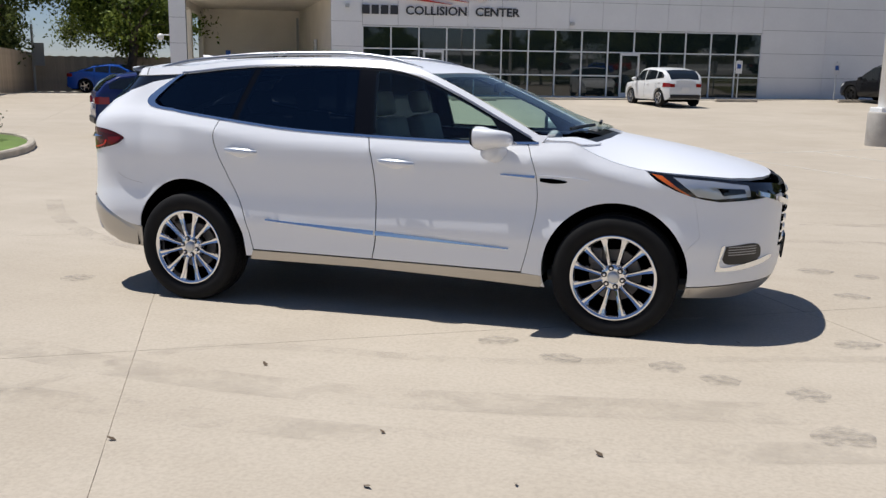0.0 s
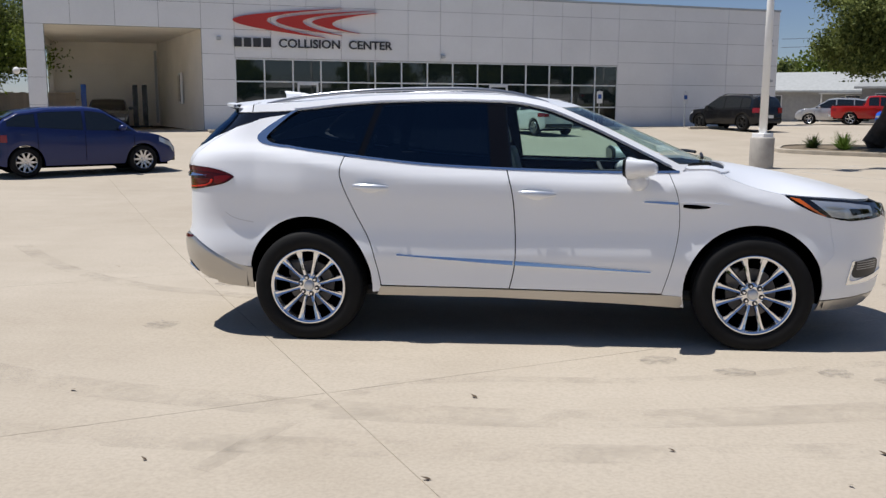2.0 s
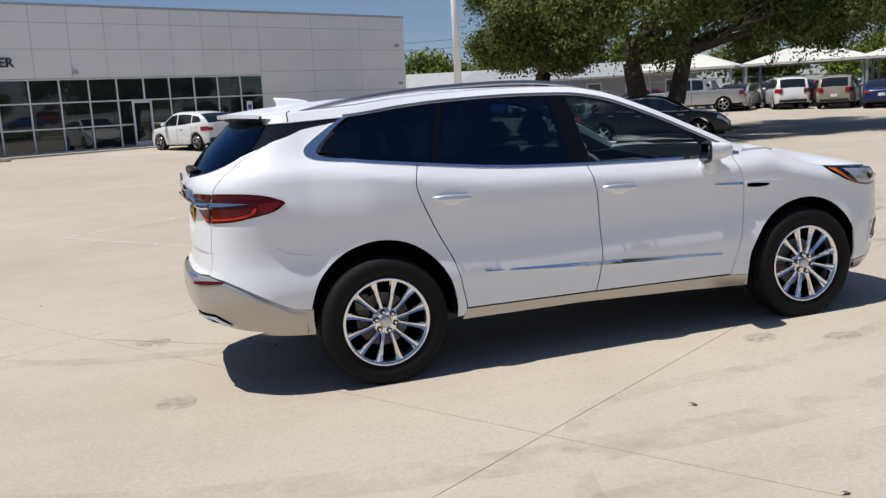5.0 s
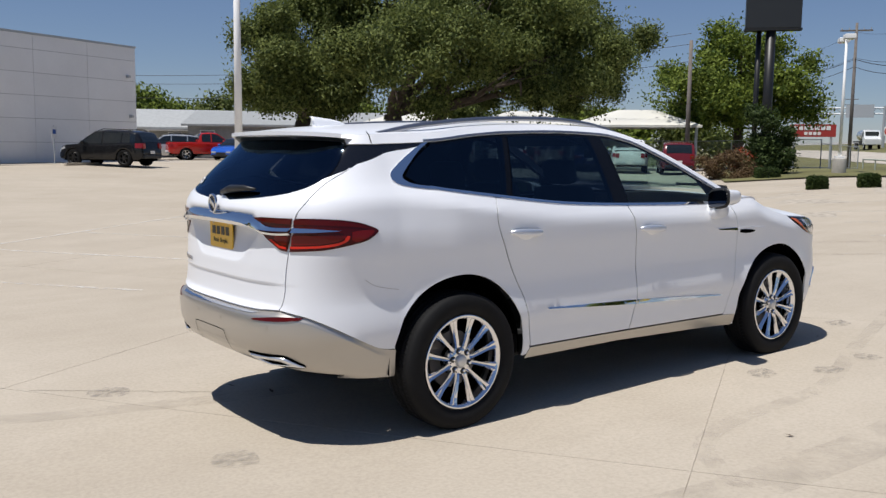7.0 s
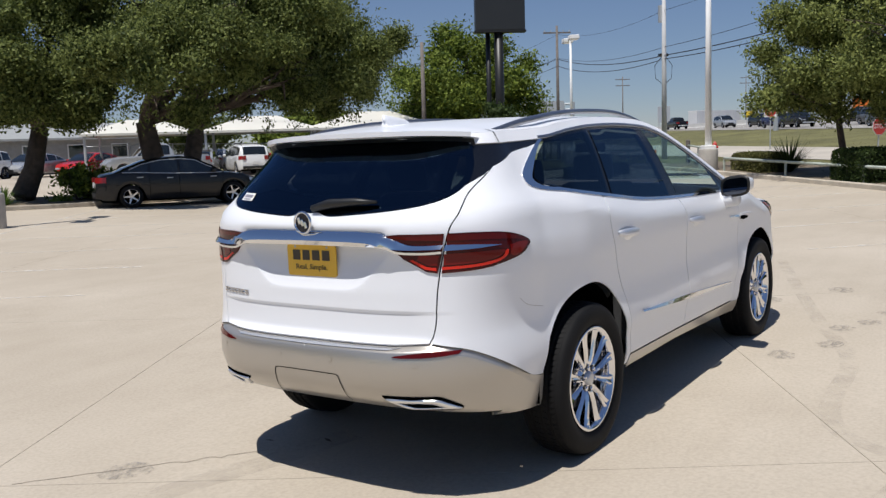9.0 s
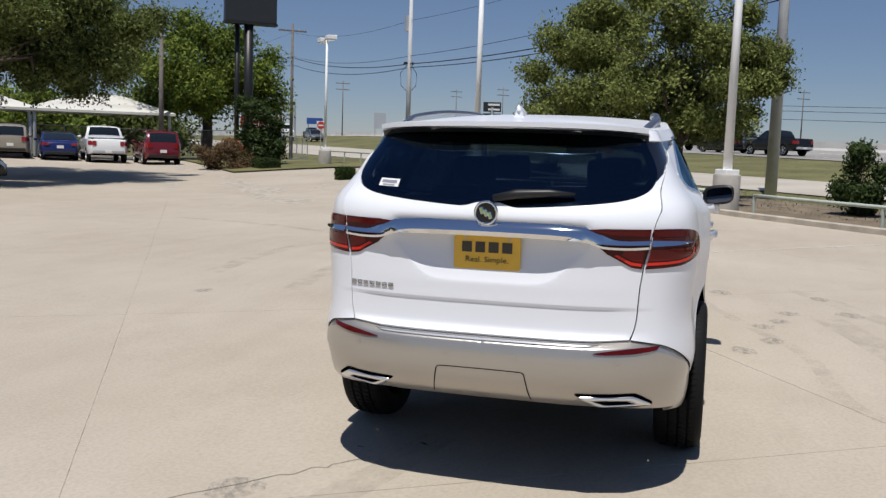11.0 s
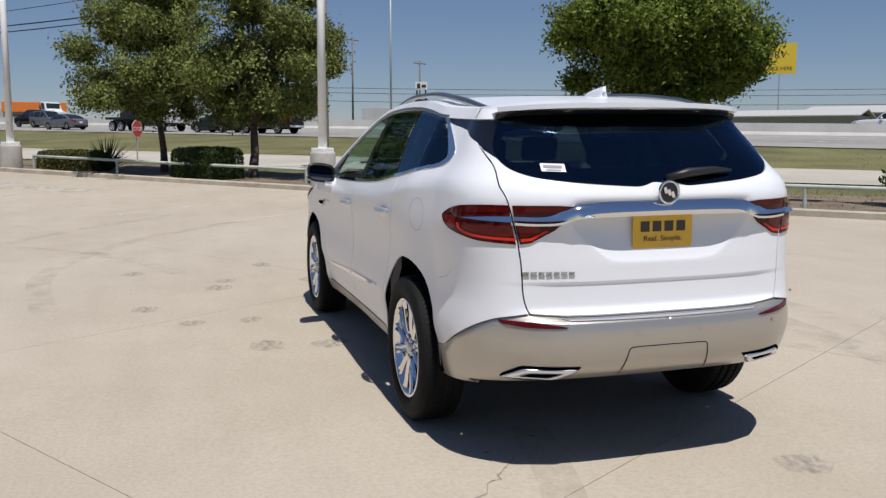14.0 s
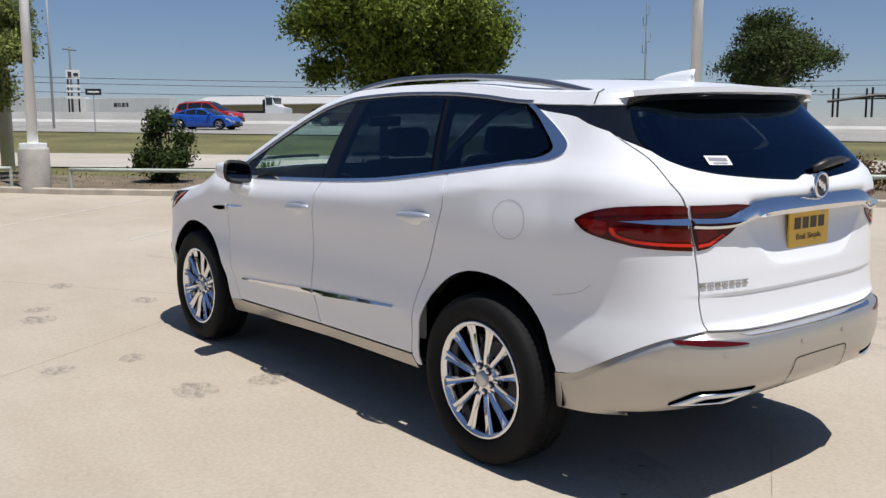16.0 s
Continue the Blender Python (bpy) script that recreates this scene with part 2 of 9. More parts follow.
def thing(name, m, label, category, group="", kind=""):
    ob = new(name)
    ob.empty_display_size = 0.2
    ob.matrix_basis = m
    return tagged(ob, label, category, group, kind)


def box(bm, lo, hi, bevel=0.0):
    """A box between two corners, with worn edges where bevel is given."""
    r = bmesh.ops.create_cube(bm, size=1.0)
    vs = r["verts"]
    for v in vs:
        v.co = Vector([lo[i] + (v.co[i] + 0.5) * (hi[i] - lo[i]) for i in range(3)])
    if bevel:
        es = list({e for v in vs for e in v.link_edges})
        bmesh.ops.bevel(bm, geom=es, offset=bevel, segments=2, affect="EDGES", profile=0.6)


def new_box(lo, hi, bevel=0.0):
    bm = bmesh.new()
    box(bm, lo, hi, bevel)
    return bm


def tube(bm, path, radii, sides=8, cap=True):
    """A tube along points, with a radius at each."""
    path = [Vector(p) for p in path]
    rings = []
    for i, p in enumerate(path):
        d = (path[min(i + 1, len(path) - 1)] - path[max(i - 1, 0)]).normalized()
        a = d.orthogonal().normalized() if abs(d.z) > 0.99 else d.cross(Vector((0, 0, 1))).normalized()
        c = d.cross(a)
        r = radii[i] if isinstance(radii, (list, tuple)) else radii
        rings.append([bm.verts.new(p + (a * math.cos(k * math.tau / sides) + c * math.sin(k * math.tau / sides)) * r) for k in range(sides)])
    for r0, r1 in zip(rings, rings[1:]):
        for k in range(sides):
            bm.faces.new((r0[k], r0[(k + 1) % sides], r1[(k + 1) % sides], r1[k]))
    if cap:
        bm.faces.new(rings[0][::-1])
        bm.faces.new(rings[-1])


def new_tube(path, radii, sides=8):
    bm = bmesh.new()
    tube(bm, path, radii, sides)
    return bm


def lathe(profile, sides=32, axis="z"):
    """A turned form: (radius, height) pairs round an axis."""
    bm = bmesh.new()
    rings = []
    for r, h in profile:
        ring = []
        for k in range(sides):
            a = k * math.tau / sides
            p = (r * math.cos(a), r * math.sin(a), h) if axis == "z" else (r * math.cos(a), h, r * math.sin(a))
            ring.append(bm.verts.new(p))
        rings.append(ring)
    for r0, r1 in zip(rings, rings[1:]):
        for k in range(sides):
            bm.faces.new((r0[k], r0[(k + 1) % sides], r1[(k + 1) % sides], r1[k]))
    return bm


def lettering(name, text, size, depth, m, material, parent=None, label="", squash=1.0, bold=0.0):
    """Raised letters in the built-in font, turned into a mesh; x runs along the line, y up, z out."""
    cu = bpy.data.curves.new(name, "FONT")
    cu.body, cu.size, cu.extrude, cu.align_x, cu.resolution_u = text, size, depth, "CENTER", 3
    cu.offset = bold * size
    tmp = bpy.data.objects.new(name, cu)
    scene.collection.objects.link(tmp)
    me = bpy.data.meshes.new_from_object(tmp.evaluated_get(bpy.context.evaluated_depsgraph_get()))
    bpy.data.objects.remove(tmp)
    bpy.data.curves.remove(cu)
    me.name = name
    me.materials.clear()
    me.transform(m @ Matrix.Diagonal((squash, 1, 1, 1)))
    return link_mesh(name, me, material, parent, label)


def strokes(name, polys, m, depth, material, parent, label=""):
    """Flat strokes, each a polygon, raised by depth."""
    bm = bmesh.new()
    for pl in polys:
        lo = [bm.verts.new(m @ Vector((x, y, 0))) for x, y in pl]
        hi = [bm.verts.new(m @ Vector((x, y, depth))) for x, y in pl]
        bm.faces.new(hi)
        for k in range(len(pl)):
            j = (k + 1) % len(pl)
            bm.faces.new((lo[k], lo[j], hi[j], hi[k]))
    return part(name, bm, material, parent, label)


def blocks(x0, widths, y, h, gap):
    out, x = [], x0
    for w in widths:
        out.append([(x, y), (x + w, y), (x + w, y + h), (x, y + h)])
        x += w + gap
    return out


# ---- the lie of the land ----
FACE_AT, FACE_TURN = Vector((-13.09, 30.26)), radians(26.0)   # foot of the building's front, and its turn
FACE_ALONG = Vector((math.cos(FACE_TURN), math.sin(FACE_TURN)))
FACE_IN = Vector((-math.sin(FACE_TURN), math.cos(FACE_TURN)))
STREET_ALONG, STREET_OUT = Vector((0.788, 0.616)), Vector((0.616, -0.788))


def ramp_of(x, pairs):
    for (x0, y0), (x1, y1) in zip(pairs, pairs[1:]):
        if x < x1:
            f = max(0.0, (x - x0) / (x1 - x0))
            return y0 + (y1 - y0) * f
    return pairs[-1][1]


RISE = [(-20, 0.0), (0, 0.04), (10, 0.07), (15, 0.16), (22, 0.36), (30, 0.36), (45, 0.36), (70, 0.0)]   # the lot climbs towards its corner by the street
KERB = [(-62, 10.6), (2, 10.3), (10.8, 10.15), (15, 9.8), (21, 8.85), (29, 8.6)]


def kerb_q(p):
    return ramp_of(p, KERB)


def land(x, y):
    d = (x - FACE_AT.x) * FACE_IN.x + (y - FACE_AT.y) * FACE_IN.y
    q = x * STREET_OUT.x + y * STREET_OUT.y
    p = x * STREET_ALONG.x + y * STREET_ALONG.y
    u = min(max((d + 30.5) / 30.5, 0), 1)
    near = -0.018 + 0.0113 * min(max(x, -40), 40) - 0.0122 * min(max(y, -30), 45) + 1.05 * u ** 1.5
    f = min(max(q / 8.5, 0.0), 1.0) * min(max((21 - q) / 8, 0.0), 1.0)
    near += ramp_of(p, RISE) * f * f * (3 - 2 * f)
    g, h = min(max((y - 42) / 8, 0.0), 1.0), min(max((x - 8) / 6, 0.0), 1.0)
    near -= 0.3 * g * g * (3 - 2 * g) * h * min(max((12 - q) / 6, 0.0), 1.0)
    if q <= 12:
        return near
    f = min((q - 12) / 10, 1.0)
    far = ramp_of(q, [(12, 0.26), (19, 0.45), (26, 0.58), (42, 1.25), (61, 1.85), (90, 2.0)])
    far += 0.015 * (min(max(p, -60), 140) - 20) * min((q - 12) / 30, 1.0)
    return near * (1 - f) + far * f


def street(p, q, up=0.0):
    """A point by its way along the street, and out from the lot."""
    x, y = STREET_ALONG.x * p + STREET_OUT.x * q, STREET_ALONG.y * p + STREET_OUT.y * q
    return Vector((x, y, land(x, y) + up))


def front(s, d=0.0, z=0.0):
    """A point by its way along the building's front, in from its face, and height."""
    v = FACE_AT + FACE_ALONG * s + FACE_IN * d
    return Vector((v.x, v.y, z))


def at(x, y, up=0.0, turn=0.0):
    """A pose on the ground, turned about the upright."""
    return pose(x, y, land(x, y) + up, 0, 0, turn)


# ---- ground, lot and roads ----
def sheet(name, us, vs, place, material, parent=None, label="", smooth=True):
    verts = [place(u, v) for v in vs for u in us]
    n = len(us)
    faces = [(j * n + i, j * n + i + 1, (j + 1) * n + i + 1, (j + 1) * n + i) for j in range(len(vs) - 1) for i in range(n - 1)]
    return raw(name, verts, faces, material, parent, label, smooth)


def steps(lo, hi, step):
    n = max(1, round(abs(hi - lo) / step))
    return [lo + (hi - lo) * i / n for i in range(n + 1)]


far_p = [-3000, -900, -300, -150] + steps(-100, 160, 4) + [220, 400, 1000, 3000]
far_q = [-3000, -800, -300, -120] + steps(-80, 11, 4) + steps(12, 62, 2) + [70, 90, 130, 300, 900, 3000]
tagged(sheet("ground", far_p, far_q, lambda p, q: street(p, q, -0.12 if q < 10.9 else -0.02), M_GRASS),
       "dry green verge grass and open ground", "ground", kind="structure")
LOT_P, LOT_Q = (-62.0, 62.0), (-78.0, 11.0)
pavement = tagged(sheet("pavement", steps(*LOT_P, 2), steps(*LOT_Q, 2), lambda p, q: street(p, q, -0.004), M_JOINT),
                  "pale tan concrete car park with jointed slabs", "pavement", kind="structure")

# slabs of the car park, turned 31 degrees, 4.5 m apart
SLAB, SLAB_TURN = 4.5, radians(31.0)
SA, SB = Vector((math.cos(SLAB_TURN), math.sin(SLAB_TURN))), Vector((-math.sin(SLAB_TURN), math.cos(SLAB_TURN)))
SLAB_A0, SLAB_B0 = -2.08, -1.31


def clip(poly, normal, limit):
    out = []
    for a, b in zip(poly, poly[1:] + poly[:1]):
        da, db = a.dot(normal) - limit, b.dot(normal) - limit
        if da <= 0:
            out.append(a)
        if da * db < 0:
            out.append(a + (b - a) * (da / (da - db)))
    return out


def slab_outline(i, j, gap=0.0024):
    a0, b0 = SLAB_A0 + i * SLAB + gap, SLAB_B0 + j * SLAB + gap
    a1, b1 = a0 + SLAB - 2 * gap, b0 + SLAB - 2 * gap
    n = 3
    ring = [(a0 + (a1 - a0) * k / n, b0) for k in range(n)] + [(a1, b0 + (b1 - b0) * k / n) for k in range(n)]
    ring += [(a1 - (a1 - a0) * k / n, b1) for k in range(n)] + [(a0, b1 - (b1 - b0) * k / n) for k in range(n)]
    poly = [SA * a + SB * b for a, b in ring]
    for nrm, lim in ((STREET_OUT, LOT_Q[1]), (-STREET_OUT, -LOT_Q[0]), (STREET_ALONG, LOT_P[1]), (-STREET_ALONG, -LOT_P[0])):
        poly = clip(poly, nrm, lim) if poly else []
    return poly


def slab_mesh(poly, verts, faces):
    o, n = len(verts), len(poly)
    c = sum(poly, Vector((0, 0))) / n
    for up in (0.0, -0.007):
        verts += [(p.x, p.y, land(p.x, p.y) + up) for p in poly]
    verts.append((c.x, c.y, land(c.x, c.y)))
    for k in range(n):
        m = (k + 1) % n
        faces.append((o + k, o + m, o + 2 * n))
        faces.append((o + n + k, o + n + m, o + m, o + k))


slabs, rest_v, rest_f = [], [], []
for i in range(-22, 23):
    for j in range(-24, 25):
        poly = slab_outline(i, j)
        if len(poly) < 3:
            continue
        c = sum(poly, Vector((0, 0))) / len(poly)
        if -14 < c.x < 24 and -16 < c.y < 22:
            slabs.append(poly)
        else:
            slab_mesh(poly, rest_v, rest_f)
rest = raw("slab_field", rest_v, rest_f, M_LOT, pavement, "pale tan concrete slabs farther off")
rest["kind"] = "stuff"

# roads beyond the verge
P_RUN = [-900, -400, -200] + steps(-120, 200, 5) + [300, 500, 900]
road_1 = tagged(sheet("road_frontage", P_RUN, steps(18.6, 26.3, 1.9), lambda p, q: street(p, q, 0.02), M_FRONTAGE),
                "pale concrete frontage road beyond the verge", "road", kind="structure")
road_2 = tagged(sheet("road_highway", P_RUN, steps(42, 61, 2.4), lambda p, q: street(p, q, 0.03), M_ROAD),
                "grey multi-lane highway", "road", kind="structure")
tagged(sheet("road_far_side", P_RUN, steps(62.2, 84, 3.6), lambda p, q: street(p, q, 0.03), M_ROAD),
       "far lanes of the highway beyond the barrier", "road", kind="structure")
for q in (45.5, 49.2, 52.9, 56.6):
    vs, fs = [], []
    for k in range(-20, 60):
        o = len(vs)
        vs += [street(k * 6 + a, q + b, 0.045) for a, b in ((0, 0), (2.6, 0), (2.6, 0.14), (0, 0.14))]
        fs.append((o, o + 1, o + 2, o + 3))
    raw("lane_marking", vs, fs, M_WHITE, road_2)


def profile_run(name, ps, section, material, base=lambda p: 0.0):
    """A section of (q, up) pairs drawn along the street."""
    vs = [street(p, base(p) + q, 0) + Vector((0, 0, up)) for p in ps for q, up in section]
    n = len(section)
    fs = [(i * n + k, i * n + (k + 1) % n, (i + 1) * n + (k + 1) % n, (i + 1) * n + k) for i in range(len(ps) - 1) for k in range(n)]
    fs += [tuple(range(n)), tuple((len(ps) - 1) * n + k for k in range(n))]
    return raw(name, vs, fs, material)


tagged(profile_run("barrier", P_RUN, [(61.2, 0), (61.4, 0.25), (61.5, 0.85), (61.7, 0.85), (61.8, 0.25), (62.0, 0)], M_BARRIER),
       "long white concrete highway barrier", "barrier", kind="structure")
tagged(profile_run("kerb", steps(-62, 29, 1), [(0.0, -0.1), (0.01, 0.1), (0.04, 0.12), (0.15, 0.12), (0.17, 0.0), (0.17, -0.1)], M_KERB, kerb_q),
       "worn concrete kerb at the lot's edge", "kerb", kind="structure")
tagged(sheet("planting_bed", steps(-62, 29, 1), steps(0, 1, 0.16), lambda p, f: street(p, (kerb_q(p) + 0.17) * (1 - f) + 15.2 * f, 0.06 if f < 0.99 else -0.03), M_DIRT),
       "dry mulch planting bed behind the kerb", "planting bed", kind="structure")


# ---- grass and leaves in bulk ----
def quads(name, centre, along, across, material, parent=None, label=""):
    """Many small leaves from arrays of centres and half-axes."""
    n = len(centre)
    co = np.empty((n, 4, 3), np.float32)
    co[:, 0], co[:, 1], co[:, 2], co[:, 3] = centre - along, centre - across * 0.9 + along * 0.1, centre + along, centre + across * 0.9 + along * 0.1
    me = bpy.data.meshes.new(name)
    me.vertices.add(n * 4)
    me.vertices.foreach_set("co", co.ravel())
    me.loops.add(n * 4)
    me.loops.foreach_set("vertex_index", np.arange(n * 4, dtype=np.int32))
    me.polygons.add(n)
    me.polygons.foreach_set("loop_start", np.arange(0, n * 4, 4, dtype=np.int32))
    me.update(calc_edges=True)
    return link_mesh(name, me, material, parent, label)


def unit(a):
    return a / np.maximum(np.linalg.norm(a, axis=1, keepdims=True), 1e-6)


def leaf_cloud(rng, blobs, clusters, per, spread, size, hollow=0.5, droop=0.0):
    """Leaves in clusters inside the ellipsoids (centre, radii)."""
    vol = np.array([b[1][0] * b[1][1] * b[1][2] for b in blobs]) ** 0.75
    pick = rng.choice(len(blobs), clusters, p=vol / vol.sum())
    cen, rad = np.array([b[0] for b in blobs], float)[pick], np.array([b[1] for b in blobs], float)[pick]
    d = unit(rng.normal(size=(clusters, 3)))
    r = hollow + (1 - hollow) * rng.random((clusters, 1)) ** 0.6
    bulge = 1 + 0.16 * np.sin(d[:, :1] * 5 + cen[:, :1]) * np.cos(d[:, 1:2] * 4.3 + d[:, 2:3] * 6) + 0.1 * rng.normal(size=(clusters, 1))
    c = cen + d * rad * r * bulge
    # most clusters gather into boughs, which leave gaps and a ragged outline
    boughs = max(12, clusters // 44)
    bp = rng.choice(len(blobs), boughs, p=vol / vol.sum())
    bc, br = np.array([b[0] for b in blobs], float)[bp], np.array([b[1] for b in blobs], float)[bp]
    bc = bc + unit(rng.normal(size=(boughs, 3))) * br * (0.62 + 0.46 * rng.random((boughs, 1)))
    big = 0.6 + 0.8 * rng.random((boughs, 1))
    own = rng.integers(0, boughs, clusters)
    d2 = unit(rng.normal(size=(clusters, 3))) * rng.random((clusters, 1)) ** 0.4
    near = bc[own] + d2 * (br * big)[own] * np.array([0.34, 0.34, 0.20])
    c = np.where(rng.random((clusters, 1)) < 0.90, near, c)
    pts = np.repeat(c, per, 0) + np.clip(rng.normal(size=(clusters * per, 3)), -1.7, 1.7) * spread * np.repeat(0.6 + 0.8 * rng.random((clusters, 1)), per, 0)
    n = len(pts)
    al = unit(rng.normal(size=(n, 3)) + np.array([0, 0, -droop]))
    # leaves of a bough face outwards and up, so that each bough has a lit and a shaded side
    out = unit(pts - np.repeat(bc[own], per, 0)) * 0.9 + np.array([0, 0, 0.8])
    ac = unit(np.cross(al, rng.normal(size=(n, 3)) * 0.5 + out))
    s = size * (0.6 + 0.8 * rng.random((n, 1)))
    return pts.astype(np.float32), (al * s).astype(np.float32), (ac * s * 0.55).astype(np.float32)


def limb(bm, rng, start, end, r0, r1, sag=0.15, n=5):
    start, end = Vector(start), Vector(end)
    ln = (end - start).length
    path, radii = [], []
    for i in range(n + 1):
        f = i / n
        wob = Vector(rng.normal(size=3)) * sag * ln * 0.12 * math.sin(f * math.pi)
        path.append(start.lerp(end, f) + wob + Vector((0, 0, sag * ln * math.sin(f * math.pi) * 0.35)))
        radii.append(r0 + (r1 - r0) * f)
    tube(bm, path, radii, 7)
    return path


def tree(name, x, y, trunks, blobs, leaves, material, label, seed, clusters=700, per=26, spread=0.34, size=0.11, hollow=0.5, droop=0.3):
    """trunks: (foot, fork, radius) triples; limbs run from each fork into the crown's masses."""
    rng = np.random.default_rng(seed)
    t = thing(name, at(x, y), label, "tree")
    bm = bmesh.new()
    for k, (foot, fork, rad) in enumerate(trunks):
        foot, fork = Vector(foot), Vector(fork)
        flare = [foot + Vector((0, 0, -0.15)), foot + Vector((0, 0, 0.25)), foot.lerp(fork, 0.45) + Vector((0.06, -0.04, 0)), fork]
        tube(bm, flare, [rad * 1.6, rad * 1.12, rad * 0.95, rad * 0.8], 12)
        for j, (c, r) in enumerate(blobs):
            if j % len(trunks) == k:
                tip = Vector(c) + Vector((0, 0, -0.2 * r[2]))
                path = limb(bm, rng, fork, tip, rad * 0.5, rad * 0.1)
                for _ in range(4):
                    a = path[rng.integers(2, len(path))]
                    e = Vector(c) + Vector(unit(rng.normal(size=(1, 3)))[0] * np.array(r) * 0.8)
                    limb(bm, rng, a, e, rad * 0.16, rad * 0.03, 0.1, 4)
    part("trunk", bm, M_BARK, t, "rough dark bark", True)
    quads("crown", *leaf_cloud(rng, blobs, clusters, per, spread, size, hollow, droop), material, t, leaves)
    return t


def bush(name, x, y, blobs, material, label, seed, clusters=160, per=24, spread=0.12, size=0.05, category="bush", hollow=0.35):
    rng = np.random.default_rng(seed)
    t = thing(name, at(x, y), label, category)
    bm = bmesh.new()
    for c, r in blobs:
        for _ in range(5):
            e = Vector(c) + Vector(unit(rng.normal(size=(1, 3)))[0] * np.array(r) * 0.7)
            limb(bm, rng, (c[0] * 0.3, c[1] * 0.3, -0.05), e, 0.02, 0.006, 0.1, 3)
    part("stem", bm, M_BARK, t)
    quads("foliage", *leaf_cloud(rng, blobs, clusters, per, spread, size, hollow), material, t)
    return t


def box_hedge(name, m, lx, ly, h, material, label, seed, n=5000, size=0.035):
    """A clipped hedge: leaves gathered on the faces of a rounded block."""
    rng = np.random.default_rng(seed)
    t = tagged(new(name), label, "hedge")
    t.matrix_basis = m
    p = rng.random((n, 3)) * 2 - 1
    ax = rng.integers(0, 3, n)
    side = np.sign(rng.normal(size=n))
    keep = rng.random(n) < 0.8
    p[np.arange(n)[keep], ax[keep]] = side[keep] * (0.93 + 0.1 * rng.random(keep.sum()))
    p[:, 2] = np.abs(p[:, 2])
    r = np.maximum(np.abs(p[:, 0]) ** 8 + np.abs(p[:, 1]) ** 8 + np.abs(p[:, 2]) ** 8, 1e-3) ** (1 / 8)
    p /= np.maximum(r, 1)[:, None]
    p = p * np.array([lx / 2, ly / 2, h]) + rng.normal(size=(n, 3)) * 0.02
    al = unit(rng.normal(size=(n, 3)))
    ac = unit(np.cross(al, rng.normal(size=(n, 3))))
    quads("foliage", p.astype(np.float32), (al * size).astype(np.float32), (ac * size * 0.6).astype(np.float32), material, t)
    # inner block: the shade between the leaves is put into its near-black colour
    part("stem", new_box((-lx * 0.4, -ly * 0.36, 0.0), (lx * 0.4, ly * 0.36, h * 0.86), 0.05), M_HEDGE_SHADE, t, "near-black block in place of the shade among the twigs")
    return t


M_HEDGE_SHADE = surface("hedge_core", (0.012, 0.016, 0.008), 0.9)


def grass_field(name, p_range, q_range, n, height, seed, material, label, up=0.0):
    rng = np.random.default_rng(seed)
    ps, qs = rng.uniform(*p_range, n), rng.uniform(*q_range, n)
    base = np.array([tuple(street(p, q, up)) for p, q in zip(ps, qs)], np.float32)
    h = (height * (0.5 + rng.random((n, 1)))).astype(np.float32)
    al = unit(rng.normal(size=(n, 3)) * 0.4 + np.array([0, 0, 1.0])) * h * 0.5
    ac = unit(np.cross(al, rng.normal(size=(n, 3)))) * h * 0.14
    ob = quads(name, base + al.astype(np.float32), al.astype(np.float32), ac.astype(np.float32), material)
    return tagged(ob, label, "grass", kind="stuff")


grass_field("verge_grass", (-25, 60), (15.0, 18.5), 16000, 0.035, 3, M_BLADE, "patchy green and dry verge grass")
grass_field("median_grass", (-10, 100), (26.6, 41.8), 16000, 0.045, 4, M_BLADE, "dry mown grass between the roads")
grass_field("bed_grass", (-12, 24), (11.4, 15.0), 4000, 0.05, 5, M_BLADE, "thin weeds in the planting bed", 0.05)
grass_field("lot_end_grass", (32.5, 70), (-4, 11), 9000, 0.06, 6, M_BLADE, "grass past the end of the lot", -0.1)
tagged(sheet("grass_verge_end", steps(32.3, 92.3, 4), steps(3.0, 11.5, 1.5), lambda p, q: street(p, q, 0.06), M_GRASS),
       "green grass past the end of the lot", "grass", kind="structure")

# ---- paint, scuffs and tyre marks on the lot ----
def strip(name, pts, width, up, material, label, category):
    """A band that lies on the ground along points."""
    left, right = [], []
    pts = [Vector(p) for p in pts]
    for i, p in enumerate(pts):
        d = (pts[min(i + 1, len(pts) - 1)] - pts[max(i - 1, 0)]).normalized()
        nrm = Vector((-d.y, d.x)) * width / 2
        left.append(p + nrm)
        right.append(p - nrm)
    vs = [(v.x, v.y, land(v.x, v.y) + up) for a in zip(left, right) for v in a]
    fs = [(2 * i, 2 * i + 1, 2 * i + 3, 2 * i + 2) for i in range(len(pts) - 1)]
    ob = raw(name, vs, fs, material)
    return tagged(ob, label, category, kind="structure")


def flat_street(p, q):
    v = street(p, q)
    return Vector((v.x, v.y))


for k in range(0, 9):
    strip("bay_line", [flat_street(5.1 + 2.62 * k, q) for q in steps(4.3, 9.6, 1)], 0.09, 0.005, M_LINE, "worn white parking bay line", "road marking")
for k in range(-2, 8):
    strip("bay_line", [flat_street(7.2 + 2.52 * k, q) for q in steps(-9.3, -4.8, 1)], 0.09, 0.005, M_LINE, "worn white parking bay line", "road marking")
strip("bay_line", [flat_street(p, -9.3) for p in steps(2, 25, 1.5)], 0.09, 0.0055, M_LINE, "worn white parking bay line", "road marking")


def arc(cx, cy, r, a0, a1, n=40):
    return [(cx + r * math.cos(radians(a0 + (a1 - a0) * k / n)), cy + r * math.sin(radians(a0 + (a1 - a0) * k / n))) for k in range(n + 1)]


